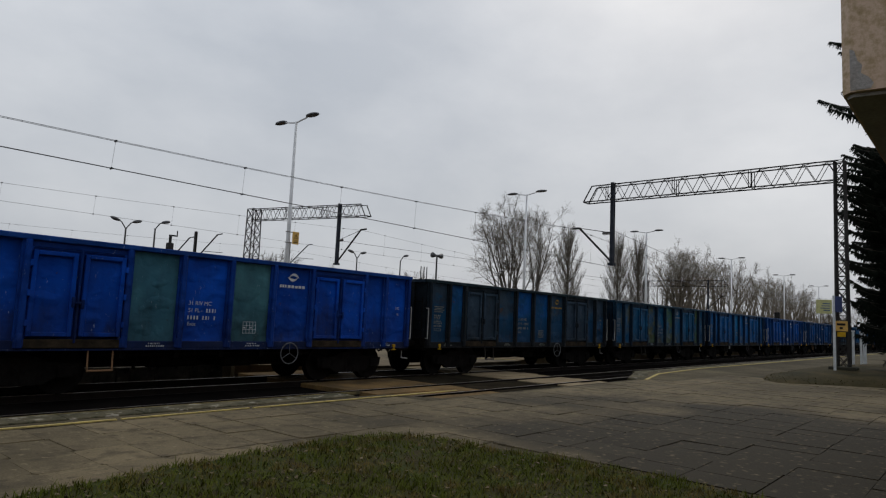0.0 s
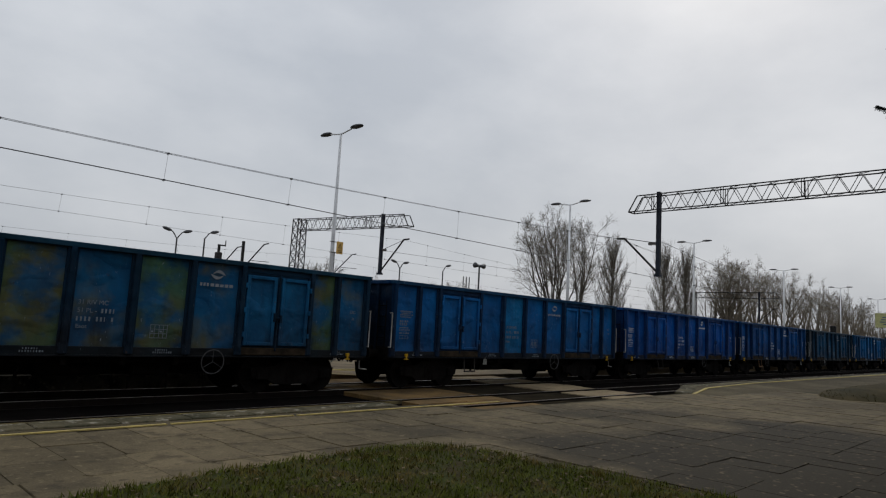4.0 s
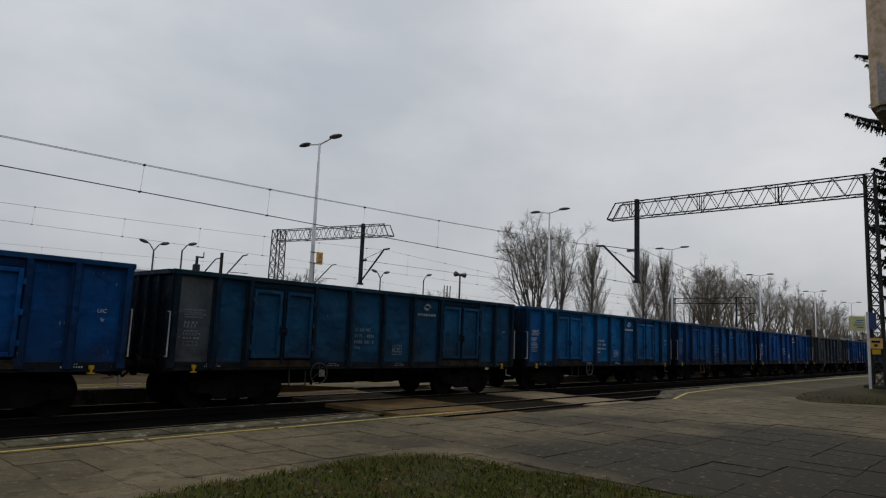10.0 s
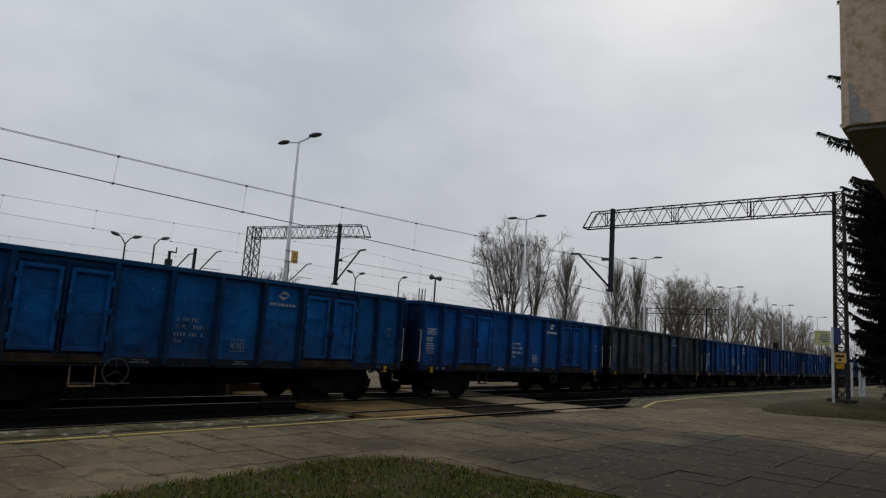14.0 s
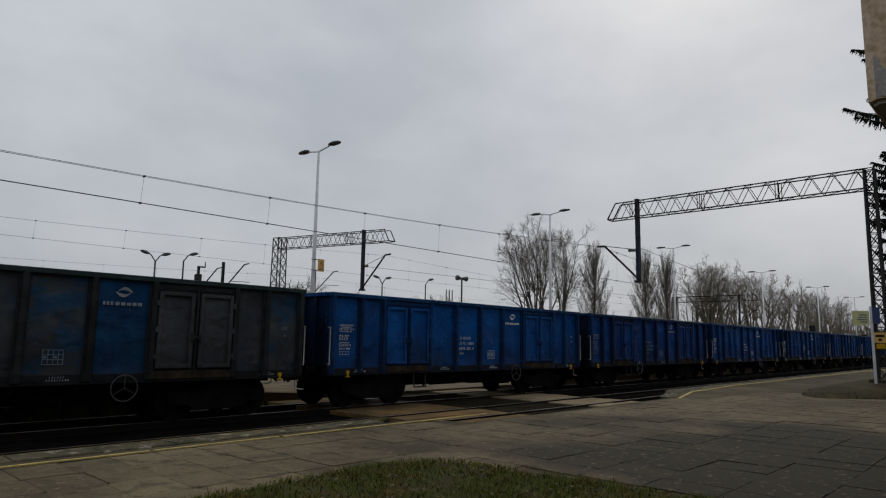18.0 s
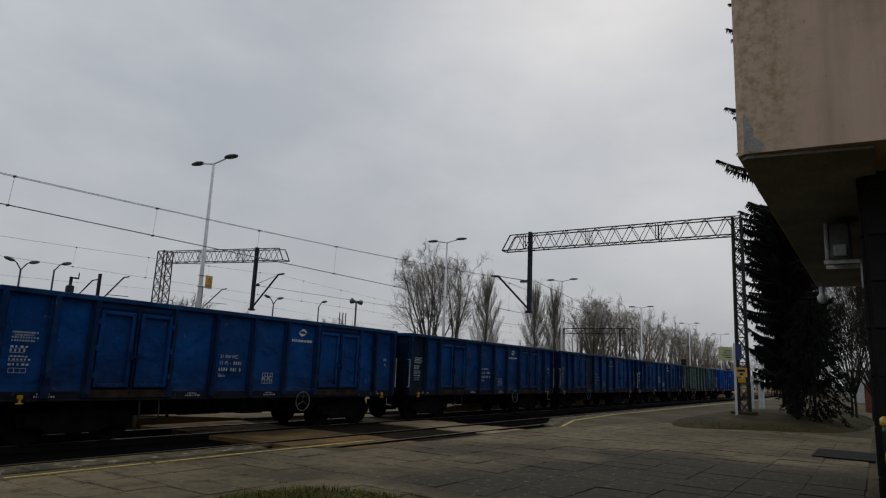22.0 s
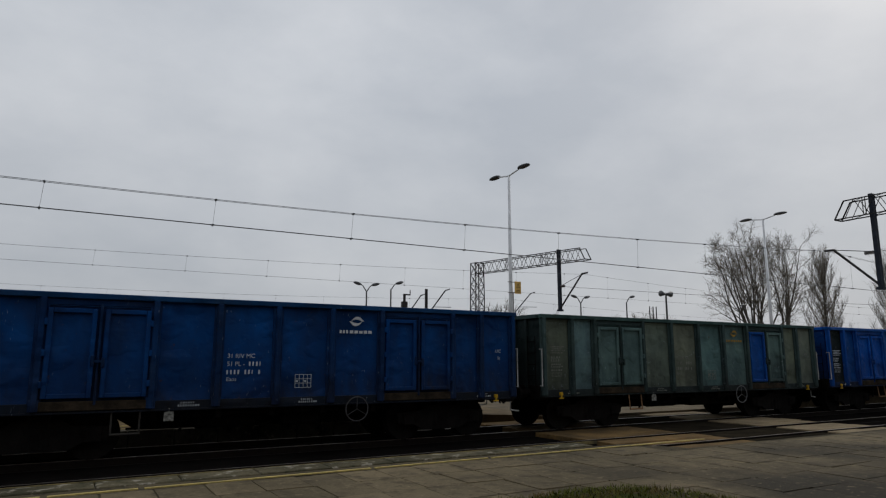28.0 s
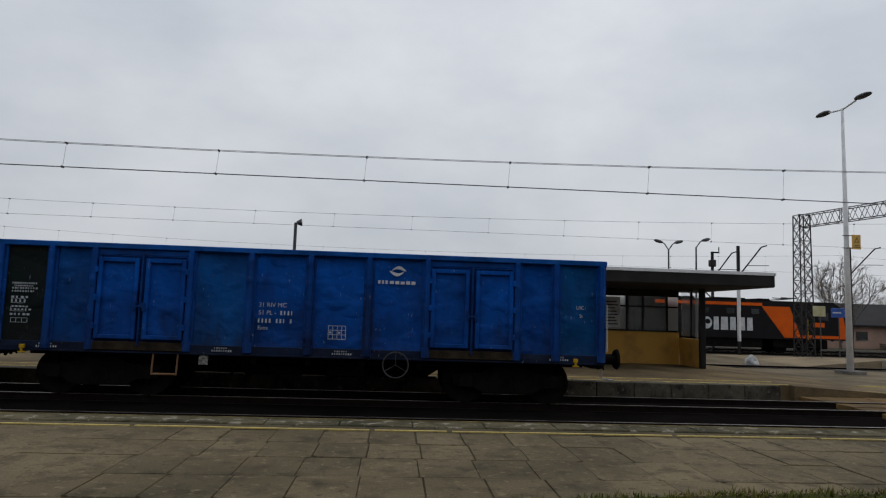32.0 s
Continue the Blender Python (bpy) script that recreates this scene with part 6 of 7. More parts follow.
# ---- parked locomotive ----
def locomotive():
    lo = thing("locomotive", pose(22.4, Y_LOCO, RAIL), "parked black and orange electric locomotive", "locomotive")
    x0, x1 = -8.1, 8.1
    bm = bmesh.new()
    prof = [(x0 + 0.35, 0.95), (x0, 1.15), (x0, 1.9), (x0 + 0.5, 3.1), (x0 + 1.0, 3.46), (x1 - 1.0, 3.46), (x1 - 0.5, 3.1), (x1, 1.9), (x1, 1.15), (x1 - 0.35, 0.95)]
    f = bm.faces.new([bm.verts.new((x, -1.48, z)) for x, z in prof])
    ext = bmesh.ops.extrude_face_region(bm, geom=[f])
    bmesh.ops.translate(bm, verts=[v for v in ext["geom"] if isinstance(v, bmesh.types.BMVert)], vec=(0, 2.96, 0))
    bmesh.ops.recalc_face_normals(bm, faces=bm.faces)
    body = part("body", bm, M_LOCO, lo)

    def decal(name, poly, mat):
        bm = bmesh.new()
        f = bm.faces.new([bm.verts.new((x, -1.485, z)) for x, z in poly])
        ext = bmesh.ops.extrude_face_region(bm, geom=[f])
        bmesh.ops.translate(bm, verts=[v for v in ext["geom"] if isinstance(v, bmesh.types.BMVert)], vec=(0, -0.012, 0))
        bmesh.ops.recalc_face_normals(bm, faces=bm.faces)
        part(name, bm, mat, body)

    decal("stripe", [(-5.2, 3.10), (2.1, 3.10), (2.1, 3.30), (-5.2, 3.30)], M_LOCORANGE)
    decal("flash", [(2.05, 3.09), (4.0, 3.09), (4.75, 1.05), (3.6, 1.05)], M_LOCORANGE)
    decal("stripe", [(4.8, 1.05), (7.9, 1.05), (7.9, 1.25), (4.8, 1.25)], M_LOCORANGE)
    decal("corner_stripe", [(7.45, 1.25), (7.95, 1.25), (7.7, 2.6), (7.35, 2.6)], M_LOCORANGE)
    # plain blocks in place of the owner's lettering
    x = -1.25
    for w in (0.36, 0.5, 0.4, 0.5, 0.4):
        decal("letter_block", [(x, 1.45), (x + w, 1.45), (x + w * 0.94, 2.3), (x + w * 0.06, 2.3)], M_WHITE)
        x += w + 0.13
    bm = bmesh.new()
    rod(bm, (-1.75, -1.50, 1.9), (-1.75, -1.485, 1.9), 0.40, n=20)
    part("emblem_disc", bm, M_WHITE, body)
    bm = bmesh.new()
    rod(bm, (-1.65, -1.512, 1.98), (-1.65, -1.5, 1.98), 0.17, n=16)
    part("emblem_spot", bm, M_LOCO, body)
    decal("mark", [(5.6, 1.8), (6.4, 1.8), (6.4, 2.1), (5.6, 2.1)], M_LOCORANGE)
    for x in (-1.85, -0.1, 1.6):
        bm = bmesh.new()
        box(bm, x - 0.3, x + 0.3, -1.51, -1.47, 2.5, 2.9, 0.03)
        part("window", bm, M_PANE, body)
    for s in (-1, 1):
        bm = bmesh.new()
        box(bm, s * 6.3 - 0.4, s * 6.3 + 0.4, -1.51, -1.47, 2.2, 2.8, 0.04)
        part("window", bm, M_PANE, body)
        bm = bmesh.new()
        box(bm, s * 7.86 - 0.1, s * 7.86 + 0.1, -1.2, 1.2, 2.15, 2.85, 0.03)
        part("windscreen", bm, M_PANE, body)
        for y in (-0.875, 0.875):
            part("buffer", KIT["buffer"], None, lo, at=pose(s * 8.1, y, 1.05, 0, 0, 0 if s > 0 else 180))
        bm = bmesh.new()
        box(bm, s * 4.9 - 1.9, s * 4.9 + 1.9, -1.2, 1.2, 0.35, 0.95, 0.05)
        bog = part("bogie", bm, M_GRIME, lo)
        for x in (-1.2, 1.2):
            part("wheelset", KIT["wheelset"], None, bog, at=pose(s * 4.9 + x, 0, 0.46))
        bm = bmesh.new()
        for a, b in (((-0.9, 0), (0.5, 0.75)), ((0.5, 0.75), (-0.6, 0.9))):
            for y in (-0.5, 0.5):
                rod(bm, (s * 4.6 + a[0], y, 3.56 + a[1] * 0.2), (s * 4.6 + b[0], y, 3.56 + b[1] * 0.2), 0.03)
        part("pantograph", bm, M_LATTICE, lo, "folded pantograph")
    for x, w in ((-3.0, 1.6), (0.2, 2.2), (2.6, 0.8)):
        bm = bmesh.new()
        box(bm, x - w / 2, x + w / 2, -0.9, 0.9, 3.46, 3.62, 0.05)
        part("roof_unit", bm, M_GRIME, lo)
    bm = bmesh.new()
    box(bm, -2.2, 2.2, -1.3, 1.3, 0.35, 1.0, 0.04)
    part("tank", bm, M_GRIME, lo)
    for x in (-8.0, 5.2, 8.05):
        bm = bmesh.new()
        rod(bm, (x, -1.55, 0.9), (x, -1.55, 2.3), 0.025)
        part("handrail", bm, M_YELLOW, lo)


M_LOCO = worn("loco_black", (0.014, 0.014, 0.016), (0.009, 0.009, 0.010), 1.0, 0.6, spec=0.1)
M_LOCORANGE = worn("loco_orange", (0.80, 0.13, 0.008), (0.62, 0.10, 0.010), 1.0, 0.6, spec=0.1)
M_PANE = plain("dark_pane", (0.02, 0.022, 0.025), 0.15)
locomotive()


# ---- long warehouse behind the yard ----
def warehouse():
    w = thing("warehouse", pose(0, 62.0, -0.6), "long low warehouse with pink plaster and dark roof", "warehouse")
    x0, x1, h = 20.0, 74.0, 2.35
    doors = (50.5, 66.0)
    windows = (24, 30, 36, 42, 46.3, 56.0, 60.5, 71.5)
    bm = bmesh.new()
    box(bm, x0, x1, 0.0, 9.0, 0, h)
    part("wall", bm, M_PINK, w, "pale pink plaster wall")
    bm = bmesh.new()
    prof = [(-0.7, h - 0.12), (-0.7, h + 0.05), (4.5, 4.65), (9.7, h + 0.05), (9.7, h - 0.12)]
    f = bm.faces.new([bm.verts.new((x0 - 0.4, y, z)) for y, z in prof])
    ext = bmesh.ops.extrude_face_region(bm, geom=[f])
    bmesh.ops.translate(bm, verts=[v for v in ext["geom"] if isinstance(v, bmesh.types.BMVert)], vec=(x1 - x0 + 0.8, 0, 0))
    bmesh.ops.recalc_face_normals(bm, faces=bm.faces)
    part("roof", bm, M_ROOF2, w, "dark felt roof")
    for x in doors:
        bm = bmesh.new()
        box(bm, x - 1.5, x + 1.5, -0.05, 0.05, 0, 2.1, 0.02)
        d = part("door", bm, M_GREYDOOR, w, "grey sliding door")
        bm = bmesh.new()
        box(bm, x - 0.03, x + 0.03, -0.08, -0.05, 0, 2.1)
        box(bm, x - 0.4, x - 0.2, -0.08, -0.05, 0.9, 1.3)
        part("door_strip", bm, M_STEEL, d)
    for x in windows:
        bm = bmesh.new()
        box(bm, x - 0.6, x + 0.6, -0.03, 0.05, 0.95, 1.75)
        wd = part("window", bm, M_PANE, w)
        bm = bmesh.new()
        box(bm, x - 0.68, x + 0.68, -0.08, -0.03, 0.86, 0.95)
        part("sill", bm, M_CONCRETE, wd)
    a = thing("annex", pose(0, 62.0, -0.6), "yellowish plaster annex with a dark roof", "building")
    bm = bmesh.new()
    box(bm, 80.0, 96.0, 0, 8, 0, 2.9)
    part("wall", bm, M_CREAM, a)
    bm = bmesh.new()
    box(bm, 79.6, 96.4, -0.5, 8.5, 2.9, 3.3, 0.03)
    part("roof", bm, M_ROOF2, a)
    bm = bmesh.new()
    box(bm, 86, 87.4, -0.04, 0.05, 1.0, 1.9)
    part("window", bm, M_PANE, a)
    # hedge between them, and stacked pallets and timber
    rnd = random.Random(14)
    for px, n, tilt in ((48.0, 3, 0), (59.2, 4, 0), (61.4, 2, 35)):
        p = thing("pallet_stack", pose(px, 60.4, -0.55, 0, tilt, rnd.uniform(-15, 15)), "stacked weathered wooden pallets by the warehouse wall", "pallet", "pallet stacks")
        for k in range(n):
            for j in range(4):
                bm = bmesh.new()
                box(bm, -0.8, 0.8, -0.6 + 0.33 * j, -0.4 + 0.33 * j, 0.22 * k + 0.14, 0.22 * k + 0.18)
                part("plank", bm, M_PALE, p)
            for j in (-0.6, 0, 0.6):
                bm = bmesh.new()
                box(bm, j - 0.07, j + 0.07, -0.6, 0.6, 0.22 * k, 0.22 * k + 0.14)
                part("bearer", bm, M_PALE, p)
    for px in (53.6, 54.6, 55.4):
        t = thing("timber_pile", pose(px, 60.6, -0.55), "leaning old timbers beside the warehouse", "timber", "timber piles")
        for j in range(4):
            bm = bmesh.new()
            bar(bm, (rnd.uniform(-0.5, 0.5), rnd.uniform(-0.4, 0), 0.02), (rnd.uniform(-0.4, 0.4), 1.3, rnd.uniform(1.2, 2.0)), 0.14)
            part("timber", bm, M_BOARD, t)


M_PINK = worn("pink_plaster", (0.46, 0.30, 0.23), (0.30, 0.20, 0.16), 0.4, 0.9)
M_CREAM = worn("cream_plaster", (0.48, 0.38, 0.22), (0.30, 0.24, 0.15), 0.4, 0.9)
M_ROOF2 = worn("felt_roof", (0.036, 0.036, 0.038), (0.024, 0.024, 0.025), 0.5, 0.85)
M_GREYDOOR = worn("grey_door", (0.20, 0.23, 0.27), (0.14, 0.16, 0.19), 1.0, 0.6)
M_PALE = worn("weathered_wood", (0.30, 0.25, 0.17), (0.15, 0.125, 0.09), 2.0, 0.9)
warehouse()


# ---- trees ----
M_PALETWIG = worn("far_twigs", (0.235, 0.198, 0.150), (0.155, 0.132, 0.102), 1.0, 0.9)
M_DARKTWIG = worn("dark_twigs", (0.045, 0.040, 0.030), (0.022, 0.022, 0.016), 1.0, 0.9)


def crown_mesh(tv, tf, mat):
    me = bpy.data.meshes.new("crown")
    me.from_pydata([tuple(v) for v in tv], [], tf)
    me.materials.append(mat)
    return me


def spike(tv, tf, a, b, r):
    """A thin tapered twig."""
    k = len(tv)
    d = (b - a).normalized()
    s = d.cross(Vector((0.31, 0.52, 0.8))).normalized() * r
    q = d.cross(s)
    tv.extend([a + s, a - s * 0.5 + q * 0.87, a - s * 0.5 - q * 0.87, b])
    tf.extend([(k, k + 1, k + 3), (k + 1, k + 2, k + 3), (k + 2, k, k + 3)])


def tube(tv, tf, a, b, r0, r1):
    """A three-sided tapered length of branch."""
    k = len(tv)
    d = (b - a).normalized()
    s = d.cross(Vector((0.31, 0.52, 0.8))).normalized()
    q = d.cross(s)
    for p, r in ((a, r0), (b, r1)):
        tv.extend([p + s * r, p - s * (r * 0.5) + q * (r * 0.87), p - s * (r * 0.5) - q * (r * 0.87)])
    for i in range(3):
        tf.append((k + i, k + (i + 1) % 3, k + 3 + (i + 1) % 3, k + 3 + i))


def branch_tree(name, seed, height, radius, low, label, base, limbs=9, trunk=0.28, fine=1.0, twig=None, category="tree", group="bare trees", flare=0.75, thick=1.0):
    """A bare tree that forks low: winding limbs fan out into a rounded crown of fine twigs."""
    rnd = random.Random(seed)
    t = thing(name, base, label, category, group)
    tv, tf, bv, bf = [], [], [], []
    top = height * (1 - 0.5 * (1 - low))

    def any_dir():
        return Vector((rnd.gauss(0, 1), rnd.gauss(0, 1), rnd.gauss(0, 1))).normalized()

    def outside(p):
        return (p.x * p.x + p.y * p.y) / (radius * radius) + ((p.z - top) / (height - top)) ** 2 > 1.0

    def limb(p, d, ln, r, level):
        tries = 0
        while tries < 6 and outside(p + d * ln) and p.z > height * low:
            ln *= 0.88
            tries += 1
        n = 5 if level < 2 else 3
        bend = any_dir() * 0.10
        for j in range(n):
            d = (d + bend + any_dir() * (0.13 if level < 2 else 0.20) + Vector((0, 0, 0.10 if level < 2 else 0.05))).normalized()
            q = p + d * (ln / n)
            r1 = r * (1 - (j + 1) / (n + 0.6))
            ra = r * (1 - j / (n + 0.6))
            if level < 2:
                tube(bv, bf, p, q, max(ra, 0.028 * thick), max(r1, 0.022 * thick))
            else:
                tube(tv, tf, p, q, max(ra, 0.017 * thick), max(r1, 0.011 * thick))
            p = q
            if level == 0 and j < 1:
                continue
            for _ in range((2 if rnd.random() < 0.62 * fine else 1) if level < 2 else (2 if rnd.random() < 0.9 * fine else 1)):
                side = d.cross(any_dir()).normalized()
                e = (d + side * rnd.uniform(0.45, 1.05)).normalized()
                if level < 2:
                    limb(p, e, ln * rnd.uniform(0.36, 0.60) * (1 - 0.25 * j / n), r1 * 0.60, level + 1)
                else:
                    w = p + e * height * rnd.uniform(0.025, 0.07)
                    spike(tv, tf, p, w, 0.011 * thick)
                    for _ in range(2):
                        v = p.lerp(w, rnd.uniform(0.25, 0.8))
                        spike(tv, tf, v, v + (e + any_dir() * 0.7).normalized() * height * rnd.uniform(0.012, 0.035), 0.007)

    foot = Vector((0, 0, -0.3))
    stem = Vector((rnd.uniform(-0.2, 0.2), rnd.uniform(-0.2, 0.2), height * low))
    tube(bv, bf, foot, stem, trunk, trunk * 0.85)
    for i in range(limbs):
        a = 2.4 * i + rnd.uniform(-0.35, 0.35)
        out = flare * math.sqrt((i + 0.4) / limbs) * rnd.uniform(0.75, 1.1)
        p = stem + Vector((0, 0, -height * low * 0.35 * rnd.random()))
        limb(p, Vector((out * math.cos(a), out * math.sin(a), 1)).normalized(), height * rnd.uniform(0.62, 0.82) * max(0.45, 1.1 - 0.38 * out), trunk * rnd.uniform(0.42, 0.68), 0)
    me = bpy.data.meshes.new("trunk")
    me.from_pydata([tuple(v) for v in bv], [], bf)
    me.materials.append(M_BARK if twig is None else twig)
    part("trunk", me, None, t)
    tagged(part("crown", crown_mesh(tv, tf, twig or M_TWIG), None, t, "fine bare twigs"), kind="stuff")
    return t


def poplar(seed, height, width, base, label="bare columnar poplar with upswept twigs"):
    rnd = random.Random(seed)
    t = thing("poplar", base, label, "tree", "poplars")
    bm = bmesh.new()
    rod(bm, (0, 0, -0.3), (0, 0, height * 0.9), 0.3, 0.04, n=7)
    tv, tf = [], []
    for i in range(82):
        z0 = height * (0.06 + 0.74 * i / 82)
        a = 2.4 * i + rnd.uniform(-0.4, 0.4)
        zt = min(height * rnd.uniform(0.93, 1.0), z0 + height * rnd.uniform(0.18, 0.34))
        u = zt / height
        r = width / 2 * (math.sin(math.pi * min(0.97, 0.10 + 0.86 * u)) ** 0.6) * rnd.uniform(0.6, 1.0)
        p0, p3 = Vector((0, 0, z0)), Vector((r * math.cos(a), r * math.sin(a), zt))
        p1 = p0.lerp(p3, 0.35) + Vector((r * 0.35 * math.cos(a), r * 0.35 * math.sin(a), 0))
        pts = [p0 * (1 - v) ** 2 + p1 * (2 * v * (1 - v)) + p3 * v ** 2 for v in (0, 0.3, 0.65, 1.0)]
        for p, q, w in zip(pts, pts[1:], (0.055, 0.038, 0.022)):
            rod(bm, p, q, w, w * 0.7, n=4)
        for _ in range(26):
            v = rnd.uniform(0.1, 1.0) * 2.999
            j = int(v)
            q0 = pts[j].lerp(pts[j + 1], v - j)
            d = Vector((rnd.gauss(0, 0.28), rnd.gauss(0, 0.28), 1)).normalized()
            q1 = q0 + d * rnd.uniform(0.7, 2.2)
            spike(tv, tf, q0, q1, 0.016)
            for _ in range(3):
                w0 = q0.lerp(q1, rnd.uniform(0.1, 0.9))
                spike(tv, tf, w0, w0 + (d + Vector((rnd.gauss(0, 0.4), rnd.gauss(0, 0.4), 0))).normalized() * rnd.uniform(0.4, 1.1), 0.010)
    part("trunk", bm, M_BARK, t)
    tagged(part("crown", crown_mesh(tv, tf, M_TWIG), None, t, "upswept bare twigs"), kind="stuff")
    return t


def at_bearing(az, dist, z=-0.6):
    a = radians(-az)
    return pose(dist * math.sin(a), dist * math.cos(a), z, 0, 0, (az * 37) % 360)


branch_tree("bare_tree", 2, 18.0, 6.1, 0.20, "tall bare tree with a broad rounded crown", at_bearing(-55.7, 95), 13, 0.36, 1.2, flare=0.62)
branch_tree("bare_tree", 9, 18.6, 3.6, 0.14, "tall bare tree with several stems", at_bearing(-57.4, 97), 8, 0.34, 1.2, flare=0.5)
branch_tree("bare_tree", 21, 8.0, 3.3, 0.10, "low bare bush beside the sidings", pose(40.0, 56.0, -0.6), 8, 0.10, 0.9)
pop = poplar(4, 18.6, 6.6, at_bearing(-60.4, 112))
copy_thing(pop, at_bearing(-64.6, 122))
poplar(7, 17.6, 5.8, at_bearing(-66.3, 122))
wood = [branch_tree("bare_tree", 30 + i, 17.4, 5.4, 0.24, "bare roadside tree in a long row", at_bearing(-69.6, 140), 8, 0.46, 0.62, M_PALETWIG, flare=0.6) for i in range(3)]
rnd = random.Random(77)
ROW = [(-68.3, 146, 0.80), (-70.6, 144, 1.03), (-71.6, 152, 1.0), (-72.6, 158, 1.0), (-73.4, 165, 1.0), (-74.1, 174, 0.95), (-74.9, 182, 0.9), (-75.6, 190, 0.92), (-76.2, 200, 0.98), (-76.8, 208, 0.95), (-77.4, 216, 0.95), (-77.9, 226, 0.98), (-78.4, 236, 0.9), (-78.9, 246, 0.85), (-79.4, 258, 0.7), (-79.8, 270, 0.6)]
for i, (az, dist, s) in enumerate(ROW):
    c = copy_thing(wood[i % 3], at_bearing(az, dist))
    c.scale = (s, s, s)
for i in range(44):
    az = -34 - 1.3 * i + rnd.uniform(-0.6, 0.6)
    d = rnd.uniform(150, 190)
    c = copy_thing(wood[i % 3], at_bearing(az, d))
    s = rnd.uniform(0.38, 0.55) * (1.45 if -50 < az < -40 else 1.0)
    c.scale = (s * 1.2, s * 1.2, s)
    c["label"] = "small bare tree far beyond the yard"


def far_woods():
    """Low misty belt of scrub on the horizon."""
    rnd = random.Random(50)
    verts, faces = [], []
    for _ in range(15000):
        az = rnd.uniform(-81.5, 25)
        d = rnd.uniform(230, 330)
        a = radians(-az)
        x, y = d * math.sin(a), d * math.cos(a)
        top = 3.2 + 2.6 * noise.noise((az * 0.25, 0, 0)) + (5.0 if az < -74 else 0)
        z = rnd.uniform(0, max(1.0, top))
        h, w = rnd.uniform(1.0, 2.6), rnd.uniform(0.15, 0.5)
        k = len(verts)
        t = rnd.uniform(0, 3.14)
        verts += [(x - w * math.cos(t), y - w * math.sin(t), z - 0.6), (x + w * math.cos(t), y + w * math.sin(t), z - 0.6), (x + rnd.uniform(-0.5, 0.5), y, z + h - 0.6)]
        faces.append((k, k + 1, k + 2))
    me = bpy.data.meshes.new("far_woods")
    me.from_pydata(verts, [], faces)
    me.materials.append(M_TWIG)
    tagged(new("far_woods", me), "brown belt of bare scrub on the horizon", "woods", "", "stuff")


far_woods()


def spruce():
    """Dark spruce with drooping tiers of needled branches."""
    rnd = random.Random(5)
    t = thing("spruce", pose(29.6, 2.85, 0.2), "tall dark spruce with drooping ragged branches", "tree")
    H = 23.0
    bm = bmesh.new()
    rod(bm, (0, 0, -0.2), (0, 0, H), 0.26, 0.03, n=10)
    part("trunk", bm, M_DARKTWIG, t)
    tv, tf = [], []

    def bough(p, d, ln):
        """A sagging branch with an upturned tip, fringed with hanging needled twigs."""
        side = d.cross(Vector((0, 0, 1))).normalized()
        sag = rnd.uniform(0.30, 0.55)

        def at(u):
            return p + d * (ln * u) + Vector((0, 0, ln * sag * (1.05 * u * u - u) * (1.15 - 0.25 * u)))

        for a, b in ((0.0, 0.35), (0.35, 0.7), (0.7, 1.0)):
            rod(bb, at(a), at(b), 0.028 * (1.05 - a), 0.028 * (1.05 - b), n=4)
        n = max(8, int(ln / 0.035))
        for i in range(n):
            u = (i + rnd.random()) / n
            q = at(u)
            fade = 1.08 - u
            for s in (-1, 0, 1):
                out = side * (s * rnd.uniform(0.12, 0.55) * fade) + d * rnd.uniform(0.0, 0.16)
                drop = Vector((0, 0, -rnd.uniform(0.08, 0.50) * (0.30 + fade) * (1.35 if s == 0 else 0.9)))
                e = q + out + drop
                th = rnd.uniform(0.025, 0.06)
                k = len(tv)
                tv.extend([q + d * th, q - d * th, e])
                tf.append((k, k + 1, k + 2))
                for w in (0.35, 0.65):     # needles stand off the twig
                    m = q.lerp(e, w)
                    v = (side * rnd.uniform(-1, 1) + d * rnd.uniform(-0.4, 1.0) + Vector((0, 0, -0.4))).normalized() * rnd.uniform(0.05, 0.12)
                    k = len(tv)
                    tv.extend([m, q.lerp(e, w + 0.15), m + v])
                    tf.append((k, k + 1, k + 2))

    z = 1.7
    bb = bmesh.new()
    while z < H - 0.6:
        u = z / H
        reach = (1.35 + 0.35 * min(1.0, z / 8.0)) if u < 0.66 else 1.70 * ((1 - u) / 0.34) ** 0.8 + 0.15
        n = 8 if z < 8.5 else 5
        a0 = rnd.uniform(0, 6.28)
        for i in range(n):
            a = a0 + 6.283 * i / n + rnd.uniform(-0.45, 0.45)
            ln = reach * (rnd.choice((0.5, 0.7, 0.8, 0.9, 0.95, 1.0, 1.0, 1.05, 1.15)) if z < 8.5 else rnd.choice((0.55, 0.65, 0.75, 0.85, 1.0, 1.2, 1.45)))
            d = Vector((math.cos(a), math.sin(a), rnd.uniform(-0.12, 0.2) if u < 0.6 else 0.28)).normalized()
            bough(Vector((0, 0, z + rnd.uniform(-0.25, 0.25))), d, ln)
        z += 0.19 if z < 8.5 else 0.40
    tagged(part("boughs", bb, M_BARK, t), kind="stuff")
    me = bpy.data.meshes.new("needles")
    me.from_pydata([tuple(v) for v in tv], [], tf)
    me.materials.append(M_NEEDLE)
    tagged(part("needles", me, None, t, "dark green needles"), kind="stuff")


